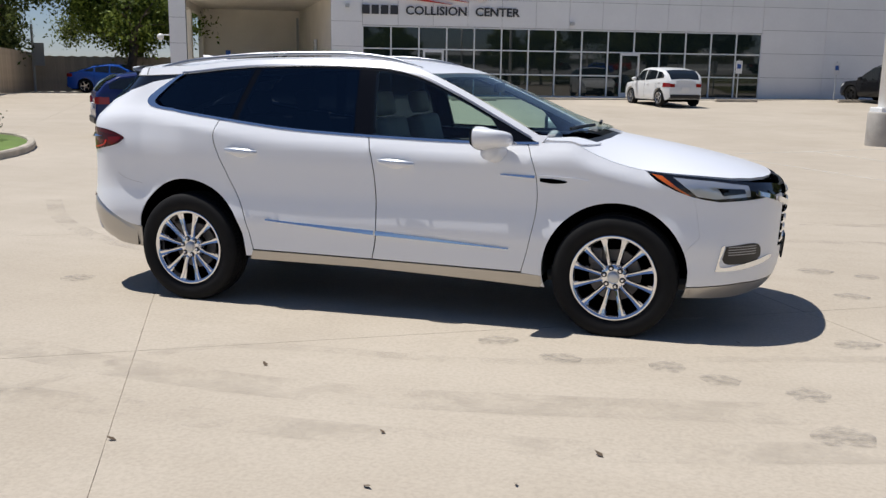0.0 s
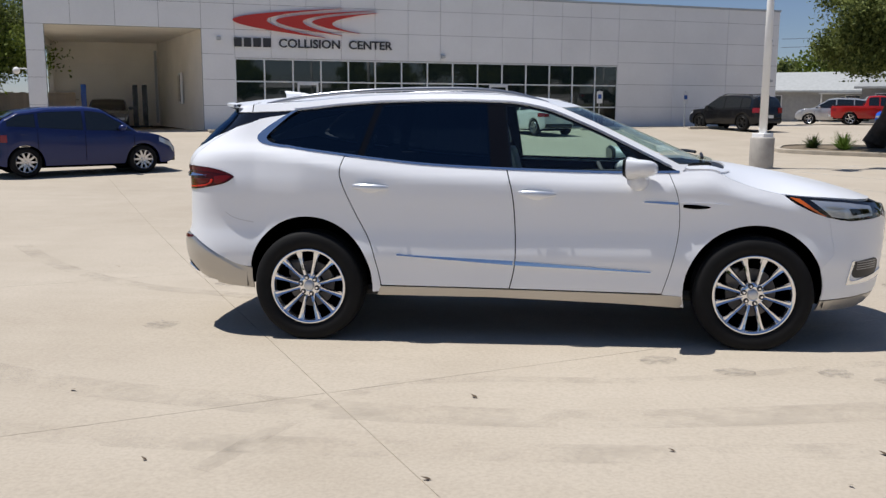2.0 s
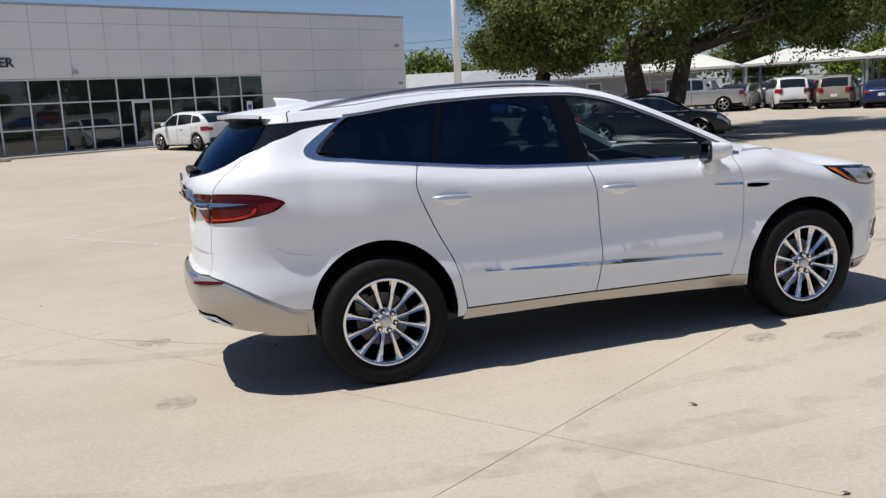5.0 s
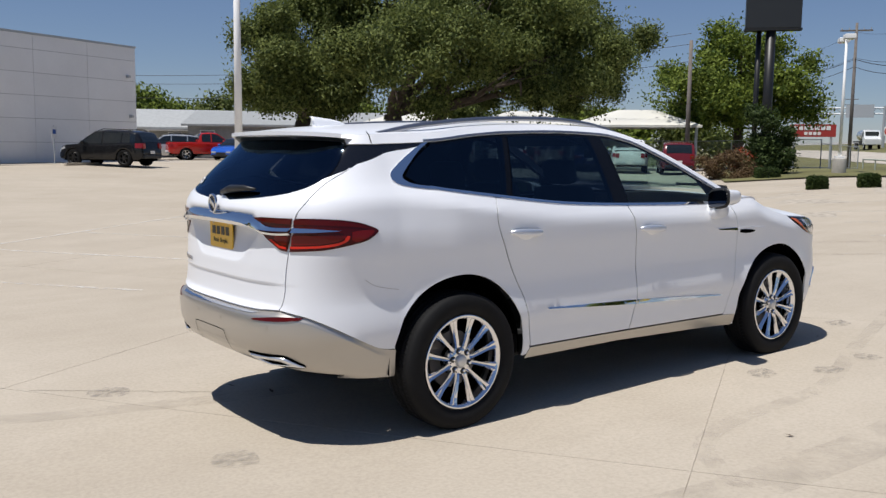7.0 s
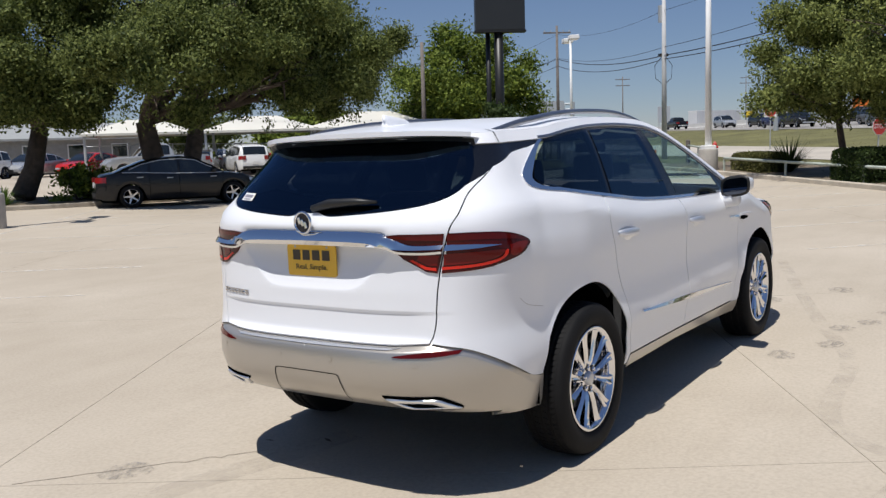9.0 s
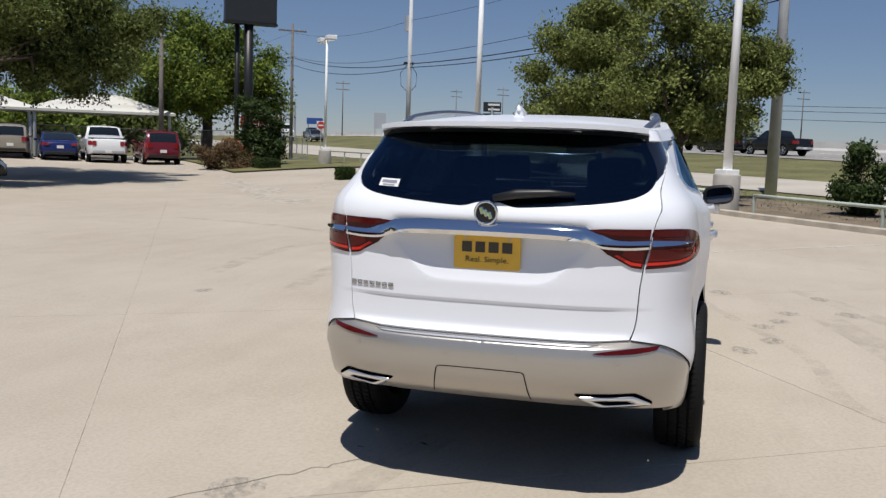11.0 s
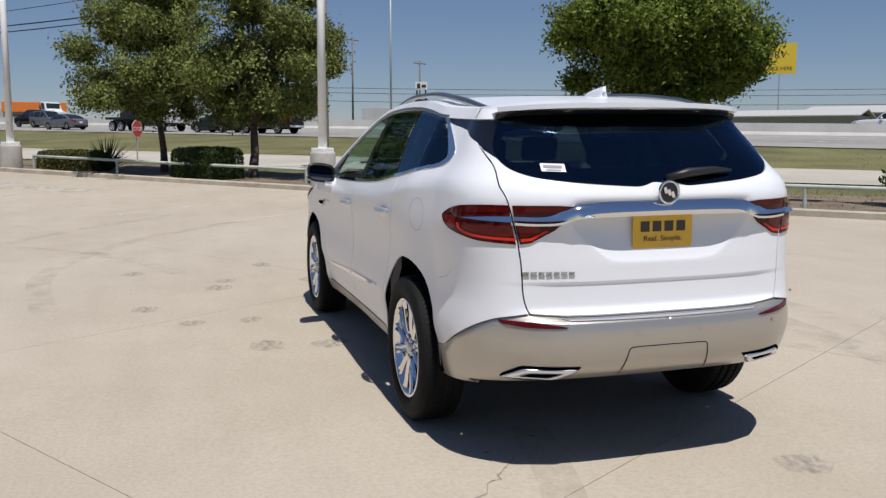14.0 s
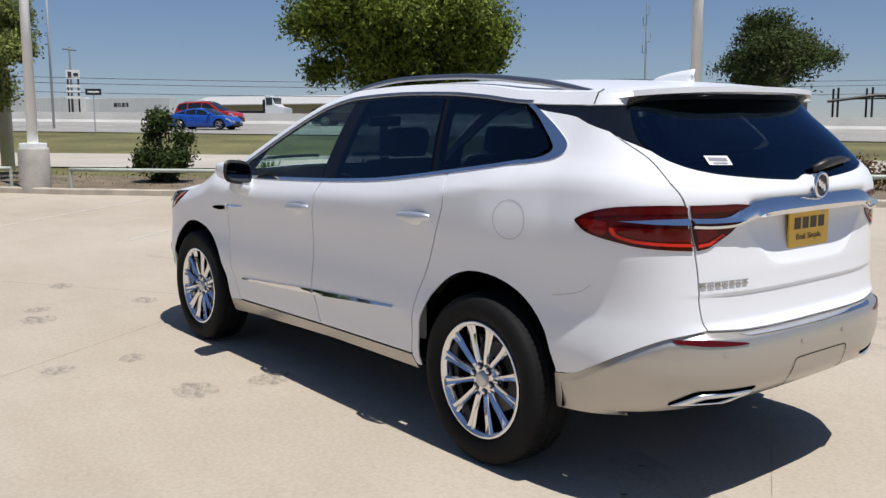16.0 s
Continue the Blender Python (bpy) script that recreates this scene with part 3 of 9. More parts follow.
def smooth_line(pts, n=10):
    out = []
    for i in range(len(pts) - 1):
        p0, p1, p2, p3 = [Vector(pts[min(max(i + k, 0), len(pts) - 1)]) for k in (-1, 0, 1, 2)]
        for j in range(n):
            f = j / n
            out.append(0.5 * ((2 * p1) + (p2 - p0) * f + (2 * p0 - 5 * p1 + 4 * p2 - p3) * f * f + (3 * p1 - p0 - 3 * p2 + p3) * f ** 3))
    return out + [Vector(pts[-1])]


marks = [([(-6.3, 3.2), (-5.05, 1.89), (-3.74, 0.95), (-2.72, 0.59), (-1.9, 0.4)], 0.2), ([(-4.4, -1.5), (-2.92, -2.13), (-1.78, -2.38), (-0.86, -2.51), (0.6, -2.5), (2.6, -2.1)], 0.3),
         ([(-1.4, -3.4), (-0.76, -2.01), (0.9, -1.75), (2.33, -1.24), (5.7, -0.15)], 0.12), ([(-3.6, -2.9), (-1.5, -3.05), (1.5, -2.9), (4.2, -2.0)], 0.24),
         ([(2.2, 3.2), (4.5, 3.4), (7, 2.6), (9, 1.0)], 0.24), ([(3.0, 4.6), (5.6, 4.8), (8.2, 3.8), (10.5, 2.0)], 0.24), ([(4, 2), (6.2, 3.2), (8.5, 6.2), (9.2, 9)], 0.2)]
for pts, w in marks:
    strip("tyre_mark", smooth_line(pts), w, 0.006, M_TYREMARK, "faint grey curved tyre mark on the concrete", "tyre mark")
rng = np.random.default_rng(11)
scuffs = [(0.87, -1.3), (1.31, -1.55), (1.91, -1.52), (2.2, -1.68), (2.64, -1.79), (2.75, -2.36), (2.95, 1.68), (3.12, 0.74), (2.99, -0.7), (-2.8, -0.63), (2.05, 2.36),
          (1.34, 2.0), (1.33, 1.52), (3.34, 1.57), (0.38, 1.5), (0.29, 1.04), (1.82, 4.01), (-2.9, 1.1), (3.7, -1.2), (3.6, -2.2), (4.3, 1.1), (4.1, 2.5)]
for i, (x, y) in enumerate(scuffs):
    w, l = 0.1 + 0.05 * rng.random(), 0.11 + 0.06 * rng.random()
    bm = bmesh.new()
    ring = [bm.verts.new((l * math.cos(a) * (0.8 + 0.3 * rng.random()), w * math.sin(a) * (0.8 + 0.3 * rng.random()), 0)) for a in np.linspace(0, math.tau, 14)[:-1]]
    bm.faces.new(ring)
    ob = part("scuff", bm, M_SCUFF, None)
    ob.matrix_basis = pose(x, y, land(x, y) + 0.007, -0.7, -0.65, rng.uniform(-20, 30))
    tagged(ob, "rough grey scuffed patch in the concrete", "scuff", kind="structure")
cracks = [[(-3.3, 1.5), (-2.6, 0.9), (-2.3, 0.65)]]
for pts in cracks:
    base = smooth_line(pts, 14)
    strip("crack", [p + Vector(rng.normal(size=2) * 0.008) for p in base], 0.006, 0.004, M_CRACK, "hairline crack in the concrete", "crack")
M_DEADLEAF = surface("dead_leaf", (0.10, 0.07, 0.045), 0.9)
for x, y in [(0.75, -2.95), (1.72, -2.9), (2.3, -0.9), (-0.25, -2.2), (-0.36, -3.4), (0.9, -3.5), (-1.7, -3.3), (-2.6, -2.3), (1.45, -3.3), (-2.2, 0.75), (-2.05, 0.45), (-4.4, 1.9), (-3.9, 3.3)]:
    bm = bmesh.new()
    a, s = rng.uniform(0, math.tau), rng.uniform(0.014, 0.03)
    vs = [bm.verts.new(v) for v in ((-s, 0, 0), (-0.2 * s, -0.5 * s, 0.006), (s, 0, 0.014), (-0.2 * s, 0.5 * s, 0.006))]
    bm.faces.new(vs[:3])
    bm.faces.new((vs[0], vs[2], vs[3]))
    ob = part("dead_leaf", bm, M_DEADLEAF, None)
    ob.matrix_basis = pose(x, y, land(x, y) + 0.004, 0, 0, math.degrees(a))
    tagged(ob, "small curled brown leaf on the concrete", "leaf", "fallen leaves")


# ---- collision centre building ----
BASE, TOP = 0.45, 6.38
ROWS_Z = [0.62, 1.54, 2.62, 3.66, 4.68, 5.72, TOP]
face = tagged(new("wall_front"), "white panelled commercial front with red and black sign", "wall", kind="structure")
face.matrix_basis = Matrix.Translation((FACE_AT.x, FACE_AT.y, 0)) @ Matrix.Rotation(FACE_TURN, 4, "Z")


def backing(name, s0, s1, d0, d1, z0, z1, material, parent=None, label=""):
    return part(name, new_box((s0, d0, z0), (s1, d1, z1)), material, parent or face, label)


def panel_field(s0, s1, z0, z1, wide):
    """Panels with open joints on a stretch of the front."""
    n = max(1, round((s1 - s0) / wide))
    zs = sorted({z0, z1, *[z for z in ROWS_Z if z0 + 0.2 < z < z1 - 0.2]})
    for i in range(n):
        a, b = s0 + (s1 - s0) * i / n, s0 + (s1 - s0) * (i + 1) / n
        for c, d in zip(zs, zs[1:]):
            part("panel", new_box((a + 0.008, -0.03, c + 0.008), (b - 0.008, 0.0, d - 0.008)), M_PANEL, face)


WIN_S, WIN_Z = (0.0, 18.2), (0.58, 3.48)
for s0, s1, z0, z1, wide in [(-8.0, -7.32, BASE, 4.68, 1), (-8.0, -1.34, 4.68, TOP, 1.53), (-1.34, 0.0, BASE, TOP, 1.4), (0, 18.2, 3.52, TOP, 1.52), (18.2, 27.55, BASE, TOP, 3.1)]:
    backing("backing", s0, s1, 0.001, 0.25, z0, z1, M_PANEL_BACK)
    panel_field(s0, s1, z0, z1, wide)
backing("coping", -8.05, 27.6, -0.06, 0.3, TOP, TOP + 0.09, M_STEEL, label="grey metal roof edge")
shell = tagged(new("wall_building"), "plain side and rear walls of the building", "wall", kind="structure")
shell.matrix_basis = face.matrix_basis.copy()
backing("side_wall", 27.3, 27.55, 0.25, 26, BASE, TOP, M_PANEL, shell)
# unseen side of the bay, opened between added piers to let daylight in
backing("side_wall", -8.0, -7.75, 0.25, 11.2, 4.3, TOP, M_STUCCO, shell)
for d0, d1 in ((0.25, 0.9), (5.4, 5.9), (10.5, 11.2)):
    backing("side_pier", -8.0, -7.75, d0, d1, BASE, 4.3, M_STUCCO, shell)
backing("rear_wall", -8.0, 27.55, 26, 26.25, BASE, TOP, M_PANEL, shell)
backing("side_wall", -8.0, -7.75, 11.2, 26, BASE, TOP, M_STUCCO, shell)
backing("roof", -7.9, 27.4, 0.25, 26, TOP - 0.5, TOP - 0.25, M_ROOFING, shell)
# lobby wall and ceiling: the dimness of the room is put into their colour
backing("inner_wall", 0.0, 18.2, 6.0, 6.15, BASE, 3.9, M_UNLIT_ROOM, shell)
backing("lobby_ceiling", -1.1, 18.4, 0.25, 6.0, 3.7, 3.8, M_UNLIT_ROOM, shell)
# drive-in bay
bay = tagged(new("wall_bay"), "cream walls and ceiling of the open drive-in bay", "wall", kind="structure")
bay.matrix_basis = face.matrix_basis.copy()
backing("bay_ceiling", -7.75, -1.34, 0.25, 11.2, 4.68, 4.8, M_STUCCO, bay)
raw("bay_wall", [(-1.34, 0.2, BASE), (-2.7, 11, BASE), (-2.7, 11, 4.7), (-1.34, 0.2, 4.7), (-1.1, 0.2, BASE), (-2.4, 11, BASE), (-2.4, 11, 4.7), (-1.1, 0.2, 4.7)],
    [(0, 1, 2, 3), (4, 7, 6, 5), (0, 3, 7, 4), (1, 5, 6, 2), (3, 2, 6, 7), (0, 4, 5, 1)], M_STUCCO, bay)
backing("bay_back", -7.75, -2.4, 11.0, 11.2, BASE, 4.7, M_STUCCO, bay, "cream rear wall with a closed overhead door")
for k in range(6):
    backing("door_panel", -7.6, -2.9, 10.93, 11.0, 0.62 + k * 0.6, 1.2 + k * 0.6, M_STUCCO, bay)
backing("door_track", -2.9, -2.78, 10.88, 11.0, 0.6, 4.3, M_STEEL, bay)
backing("window_frame", -2.02, -1.9, 4.2, 6.6, 1.6, 3.0, M_MULLION, bay)
backing("pane", -2.04, -2.02, 4.3, 6.5, 1.7, 2.9, M_STORE_GLASS, bay)

# storefront
store = tagged(new("window_1"), "dark reflective storefront glazing in white frames", "window", kind="structure")
store.matrix_basis = face.matrix_basis.copy()
BAYS, Z_LEVELS = 15, [0.58, 1.52, 2.55, 3.48]
WIDE = (WIN_S[1] - WIN_S[0]) / BAYS
for i in range(BAYS + 1):
    s = WIN_S[0] + i * WIDE
    backing("mullion", s - 0.03, s + 0.03, -0.02, 0.1, 0.58, 3.5, M_MULLION, store)
for i in range(BAYS):
    for j, z in enumerate(Z_LEVELS):
        backing("transom", WIN_S[0] + i * WIDE + 0.031, WIN_S[0] + (i + 1) * WIDE - 0.031, -0.018, 0.09, z - 0.028, z + 0.028, M_MULLION, store)
    for z0, z1 in zip(Z_LEVELS, Z_LEVELS[1:]):
        backing("pane", WIN_S[0] + i * WIDE + 0.03, WIN_S[0] + (i + 1) * WIDE - 0.03, 0.03, 0.045, z0 + 0.028, z1 - 0.028, M_STORE_GLASS, store)
for n, s in ((1, 2.6), (2, 11.5)):
    d = tagged(new("door_%d" % n), "white-framed glass entrance door, closed", "door", kind="structure")
    d.matrix_basis = face.matrix_basis.copy()
    for a, b, z0, z1 in ((s, s + 0.09, 0.58, 2.55), (s + 0.82, s + 0.91, 0.58, 2.55), (s + 0.09, s + 0.82, 2.42, 2.55), (s + 0.09, s + 0.82, 0.58, 0.78)):
        backing("door_frame", a, b, -0.06, -0.02, z0, z1, M_MULLION, d)
    backing("pane", s + 0.09, s + 0.82, -0.045, -0.03, 0.78, 2.42, M_STORE_GLASS, d)
    part("door_handle", new_tube([(s + 0.76, -0.1, 1.4), (s + 0.76, -0.1, 1.9)], 0.015), M_STEEL, d)

# sign
sign = tagged(new("wall_sign"), "raised charcoal letters under three red swooshes", "sign")
sign.matrix_basis = face.matrix_basis.copy()
sign_face = Matrix.Translation((0, -0.045, 0)) @ Matrix.Rotation(radians(90), 4, "X")
strokes("bold_mark", blocks(-0.03, (0.32, 0.3, 0.32, 0.32), 3.98, 0.37, 0.09), sign_face, 0.06, M_CHARCOAL, sign, "charcoal raised blocks")
lettering("letters", "COLLISION", 0.50, 0.03, Matrix.Translation((3.17, -0.06, 3.99)) @ Matrix.Rotation(radians(90), 4, "X"), M_CHARCOAL, sign, "charcoal raised letters", 1.06, 0.016)
lettering("letters", "CENTER", 0.50, 0.03, Matrix.Translation((5.84, -0.06, 3.99)) @ Matrix.Rotation(radians(90), 4, "X"), M_CHARCOAL, sign, "charcoal raised letters", 1.06, 0.016)


def crescent(vertex, inner, top, low):
    """A red swoosh: two bows from a blunt head that meet at both thin tips."""
    n, rows = 40, []
    for head in (vertex, inner):
        row = []
        for k in range(-n, n + 1):
            u = k / n
            tip = top if u > 0 else low
            row.append((head[0] + (tip[0] - head[0]) * abs(u) ** 1.75, head[1] + (tip[1] - head[1]) * abs(u) ** 0.95))
        rows.append(row)
    m = 2 * n + 1
    vs = [(x, y, z) for y in (-0.14, -0.04) for row in rows for x, z in row]
    fs = [(o + k, o + k + 1, o + m + k + 1, o + m + k) for o in (0, 2 * m) for k in range(m - 1)]
    fs += [(a + k, a + k + 1, 2 * m + a + k + 1, 2 * m + a + k) for a in (0, m) for k in range(m - 1)]
    raw("swoosh", vs, fs, M_RED, sign)


crescent((-0.06, 5.07), (1.34, 5.10), (4.65, 5.68), (3.86, 4.43))
crescent((1.74, 5.09), (2.86, 5.08), (6.05, 5.64), (4.59, 4.54))
crescent((3.28, 5.08), (4.14, 5.02), (6.22, 5.55), (5.36, 4.65))

# walk in front, kerb ramps, wall lamps, sign posts
walkway = tagged(new("pavement_walk"), "raised concrete walk along the front", "pavement", kind="structure")
walkway.matrix_basis = face.matrix_basis.copy()
backing("walk_slab", -1.3, 27.5, -1.7, -0.031, 0.2, 0.56, M_KERB, walkway)
for s in (4.4, 15.9, 21.6):
    p = front(s, -2.6)
    b = thing("wheel_stop", Matrix.Translation((p.x, p.y, land(p.x, p.y))) @ Matrix.Rotation(FACE_TURN, 4, "Z"), "low concrete wheel stop", "wheel stop", "wheel stops")
    part("block", new_box((-0.95, -0.08, 0), (0.95, 0.08, 0.12), 0.02), M_KERB, b)
for s, name in ((16.6, "parking_sign"), (21.3, "parking_sign")):
    p = front(s, -1.2)
    b = thing(name, Matrix.Translation((p.x, p.y, 0.56)) @ Matrix.Rotation(FACE_TURN, 4, "Z"), "small white and blue parking sign on a post", "sign", "parking signs")
    part("post", new_tube([(0, 0, 0), (0, 0, 1.75)], 0.025), M_STEEL, b)
    part("plate", new_box((-0.15, -0.035, 1.15), (0.15, -0.026, 1.7)), M_WHITE, b)
    part("symbol", new_box((-0.09, -0.04, 1.36), (0.09, -0.036, 1.56)), M_BLUESIGN, b)
for s, z in ((26.95, 4.9), (27.1, 2.9), (-0.65, 4.3), (9.2, 3.75)):
    p = front(s, -0.03)
    b = thing("wall_lamp", Matrix.Translation((p.x, p.y, z)) @ Matrix.Rotation(FACE_TURN, 4, "Z"), "small grey security lamp on the wall", "lamp", "wall lamps")
    part("bracket", new_box((-0.07, -0.06, -0.08), (0.07, 0, 0.08), 0.01), M_STEEL, b)
    part("head", new_box((-0.09, -0.2, -0.06), (0.09, -0.06, 0.06), 0.02), M_STEEL, b)
b = thing("globe_lamp", Matrix.Translation(front(-8.05, 0.4, 2.85)), "white dome camera on a bracket", "camera")
part("arm", new_tube([(0.05, 0, 0.1), (-0.35, -0.1, 0.1)], 0.025), M_WHITE, b)
bm = bmesh.new()
bmesh.ops.create_uvsphere(bm, u_segments=16, v_segments=10, radius=0.14)
bmesh.ops.translate(bm, verts=bm.verts, vec=(-0.38, -0.1, 0.02))
part("dome", bm, M_WHITE, b, smooth=True)


# ---- light posts ----
def light_post(x, y, h=7.4, turn=38.0, ped=0.80, r=0.105):
    t = thing("light_post", at(x, y, 0, turn), "tall white steel light post on a concrete pedestal", "street lamp", "lot light posts")
    prof = [(0.29, -0.1), (0.302, 0.0), (0.300, ped - 0.04), (0.285, ped), (0.0, ped)]
    part("pedestal", lathe(prof, 28), M_PED, t, "stained concrete pedestal", True)
    part("base_plate", new_box((-0.19, -0.19, ped - 0.02), (0.19, 0.19, ped + 0.10), 0.02), M_WHITE_POLE, t)
    bm = bmesh.new()
    tube(bm, [(0, 0, ped + 0.08), (0, 0, h)], [r, r * 0.7], 10)
    part("pole", bm, M_WHITE_POLE, t, smooth=True)
    for sgn in (-1, 1):
        part("arm", new_box((min(0, sgn * 0.5), -0.04, h - 0.12), (max(0, sgn * 0.5), 0.04, h - 0.04)), M_WHITE_POLE, t)
        head = part("lamp_head", new_box((sgn * 0.68 - 0.3, -0.22, h - 0.2), (sgn * 0.68 + 0.3, 0.22, h), 0.03), M_WHITE_POLE, t)
        part("lens", new_box((sgn * 0.68 - 0.22, -0.17, h - 0.215), (sgn * 0.68 + 0.22, 0.17, h - 0.201)), M_LAMPCLEAR, head)
    return t


light_post(5.55, 17.1)
light_post(22.75, 6.15, ped=0.74)
light_post(14.95, -1.56, ped=0.90)
light_post(33.8, 16.2, h=6.0, ped=0.70, r=0.07)
light_post(5.3, -10.2, ped=0.97)


# ---- low pipe fence along the kerb ----
def fence_run(p0, p1, off, h=0.46, gap=2.9):
    t = thing("pipe_fence", Matrix.Identity(4), "low pale green pipe fence behind the kerb", "fence", "pipe fences")
    n = max(1, round((p1 - p0) / gap))
    for i in range(n + 1):
        p = p0 + (p1 - p0) * i / n
        a = street(p, kerb_q(p) + off)
        part("post", new_tube([a + Vector((0, 0, -0.1)), a + Vector((0, 0, h))], 0.035, 10), M_RAIL, t)
    part("rail", new_tube([street(p, kerb_q(p) + off, h) for p in steps(p0, p1, 1.0)], 0.04, 10), M_RAIL, t, smooth=True)
    return t


fence_run(-40, 3.0, 0.62)
fence_run(3.4, 10.2, 0.55)
fence_run(11.5, 20.9, 0.5)
fence_run(33.0, 45.0, 2.0, 0.55)
# three-rail gate from the pedestal to a thick post
gate_fence = thing("rail_gate", Matrix.Identity(4), "weathered three-rail pipe gate beside a light post", "fence")
for h in (0.16, 0.44, 0.72):
    part("rail", new_tube([street(22.3, 9.35, h), street(27.0, 10.7, h), street(31.3, 11.88, h)], 0.035, 8), M_RAIL, gate_fence, smooth=True)
for p, q in ((22.3, 9.38), (26.8, 10.68)):
    v = street(p, q)
    part("post", new_tube([v + Vector((0, 0, -0.1)), v + Vector((0, 0, 0.74))], 0.03, 8), M_RAIL, gate_fence)
v = street(31.4, 11.9)
t = thing("gate_post", at(v.x, v.y), "thick weathered fence post beside a pipe gate", "post", "gate posts")
part("post", new_tube([(0, 0, -0.1), (0, 0, 0.92)], 0.09, 12), M_WOODPOLE, t)
part("cap", new_tube([(0, 0, 0.921), (0, 0, 0.96)], [0.1, 0.06], 12), M_WOODPOLE, t)

# ---- planting ----
box_hedge("clipped_hedge", at(22.1, 10.5, 0, 38), 0.58, 0.55, 0.38, M_HEDGE, "small clipped dark green box hedge", 21)
box_hedge("clipped_hedge", at(22.9, 9.25, 0, 38), 0.58, 0.55, 0.38, M_HEDGE, "small clipped dark green box hedge", 22)
box_hedge("clipped_hedge", at(30.4, 17.6, 0, 38), 2.2, 0.9, 0.45, M_HEDGE, "low clipped green hedge", 23, 7000)
box_hedge("clipped_hedge", at(22.5, 4.5, 0, 38), 2.2, 1.0, 0.60, leaf_material("olive_hedge_leaves", (0.045, 0.055, 0.014), (0.22, 0.21, 0.075)), "long clipped olive hedge with dry tips", 24, 9000)
box_hedge("round_bush", at(18.7, 0.86, 0, 38), 1.55, 1.3, 0.86, M_HEDGE, "dense dark green clipped bush by the fence", 25, 11000)
bush("upright_bush", 15.3, -4.4, [((0, 0, 0.55), (0.62, 0.62, 0.6)), ((0, 0, 1.05), (0.5, 0.5, 0.55)), ((0.1, 0, 1.5), (0.3, 0.3, 0.35))], M_HEDGE, "dense upright green shrub behind the fence", 26, 420, 24, 0.09, 0.045)
bush("low_bush", 4.2, -13.6, [((0, 0, 0.3), (0.9, 0.7, 0.35))], M_RUSTLEAF, "low dry brownish shrub", 27, 160)
bush("sapling", 6.7, -10.6, [((0, 0, 0.5), (0.25, 0.25, 0.4)), ((0.1, 0.1, 0.9), (0.18, 0.18, 0.3))], M_ELM, "small bright green sapling by the fence", 30, 60, 20, 0.08, 0.05)
bush("round_bush", 30.6, 19.4, [((0, 0, 0.6), (1.5, 1.3, 0.65))], M_RUSTLEAF, "rounded reddish brown bush", 31, 420, 24, 0.1, 0.05)
bush("large_shrub", 33.0, 19.3, [((0, 0, 1.0), (1.25, 1.25, 1.1)), ((0, 0, 2.1), (0.95, 0.95, 1.0))], M_HEDGE, "tall dense green shrub", 32, 700, 26, 0.16, 0.07)
bush("flowering_bush", 34.6, 21.4, [((0, 0, 0.8), (0.8, 0.8, 0.6))], leaf_material("red_flowers", (0.10, 0.09, 0.03), (0.5, 0.08, 0.05)), "bush with red flowers", 33, 90)
bush("grey_bush", -13.9, 8.6, [((0, 0, 0.6), (1.1, 1.05, 0.6)), ((-1.2, 0.4, 0.5), (0.9, 0.9, 0.5))], M_SAGE, "silvery grey-green sage bush on an island", 34, 1100, 30, 0.1, 0.032)
bush("leafy_shrub", 11.8, 22.9, [((0, 0, 0.6), (0.9, 0.8, 0.7)), ((1.0, -0.1, 0.5), (0.7, 0.6, 0.55))], M_ELM, "broad-leaved green shrub under the oak", 35, 200, 24, 0.14, 0.08)


def spiky(x, y, n, length, label, seed, colour):
    """A rosette of long narrow blades."""
    rng2 = np.random.default_rng(seed)
    t = thing("spiky_grass", at(x, y, 0.03), label, "ornamental grass", "spiky plants")
    vs, fs = [], []
    for _ in range(n):
        a, e = rng2.uniform(0, math.tau), rng2.uniform(0.35, 1.35)
        l = length * rng2.uniform(0.7, 1.1)
        d, side = Vector((math.cos(a) * math.cos(e), math.sin(a) * math.cos(e), math.sin(e))), Vector((-math.sin(a), math.cos(a), 0)) * 0.02
        o = len(vs)
        mid = d * l * 0.55 + Vector((0, 0, 0.02))
        tip = d * l - Vector((0, 0, 0.14 * l * math.cos(e)))
        vs += [-side, side, mid + side * 0.9, mid - side * 0.9, tip]
        fs += [(o, o + 1, o + 2, o + 3), (o + 3, o + 2, o + 4)]
    raw("blades", vs, fs, colour, t)
    return t


for x, y, l, s in ((21.9, 3.5, 1.15, 41), (20.2, 1.3, 0.8, 42), (11.4, -7.2, 0.7, 43), (13.0, -5.8, 0.75, 44), (9.5, -8.6, 0.7, 45), (9.5, 23.4, 0.8, 46), (8.7, 24.0, 0.6, 47), (16.9, 21.6, 0.9, 48)):
    spiky(x, y, 130, l, "spiky green ornamental grass clump", s, M_HEDGE if s % 2 else M_BLADE_GREEN)

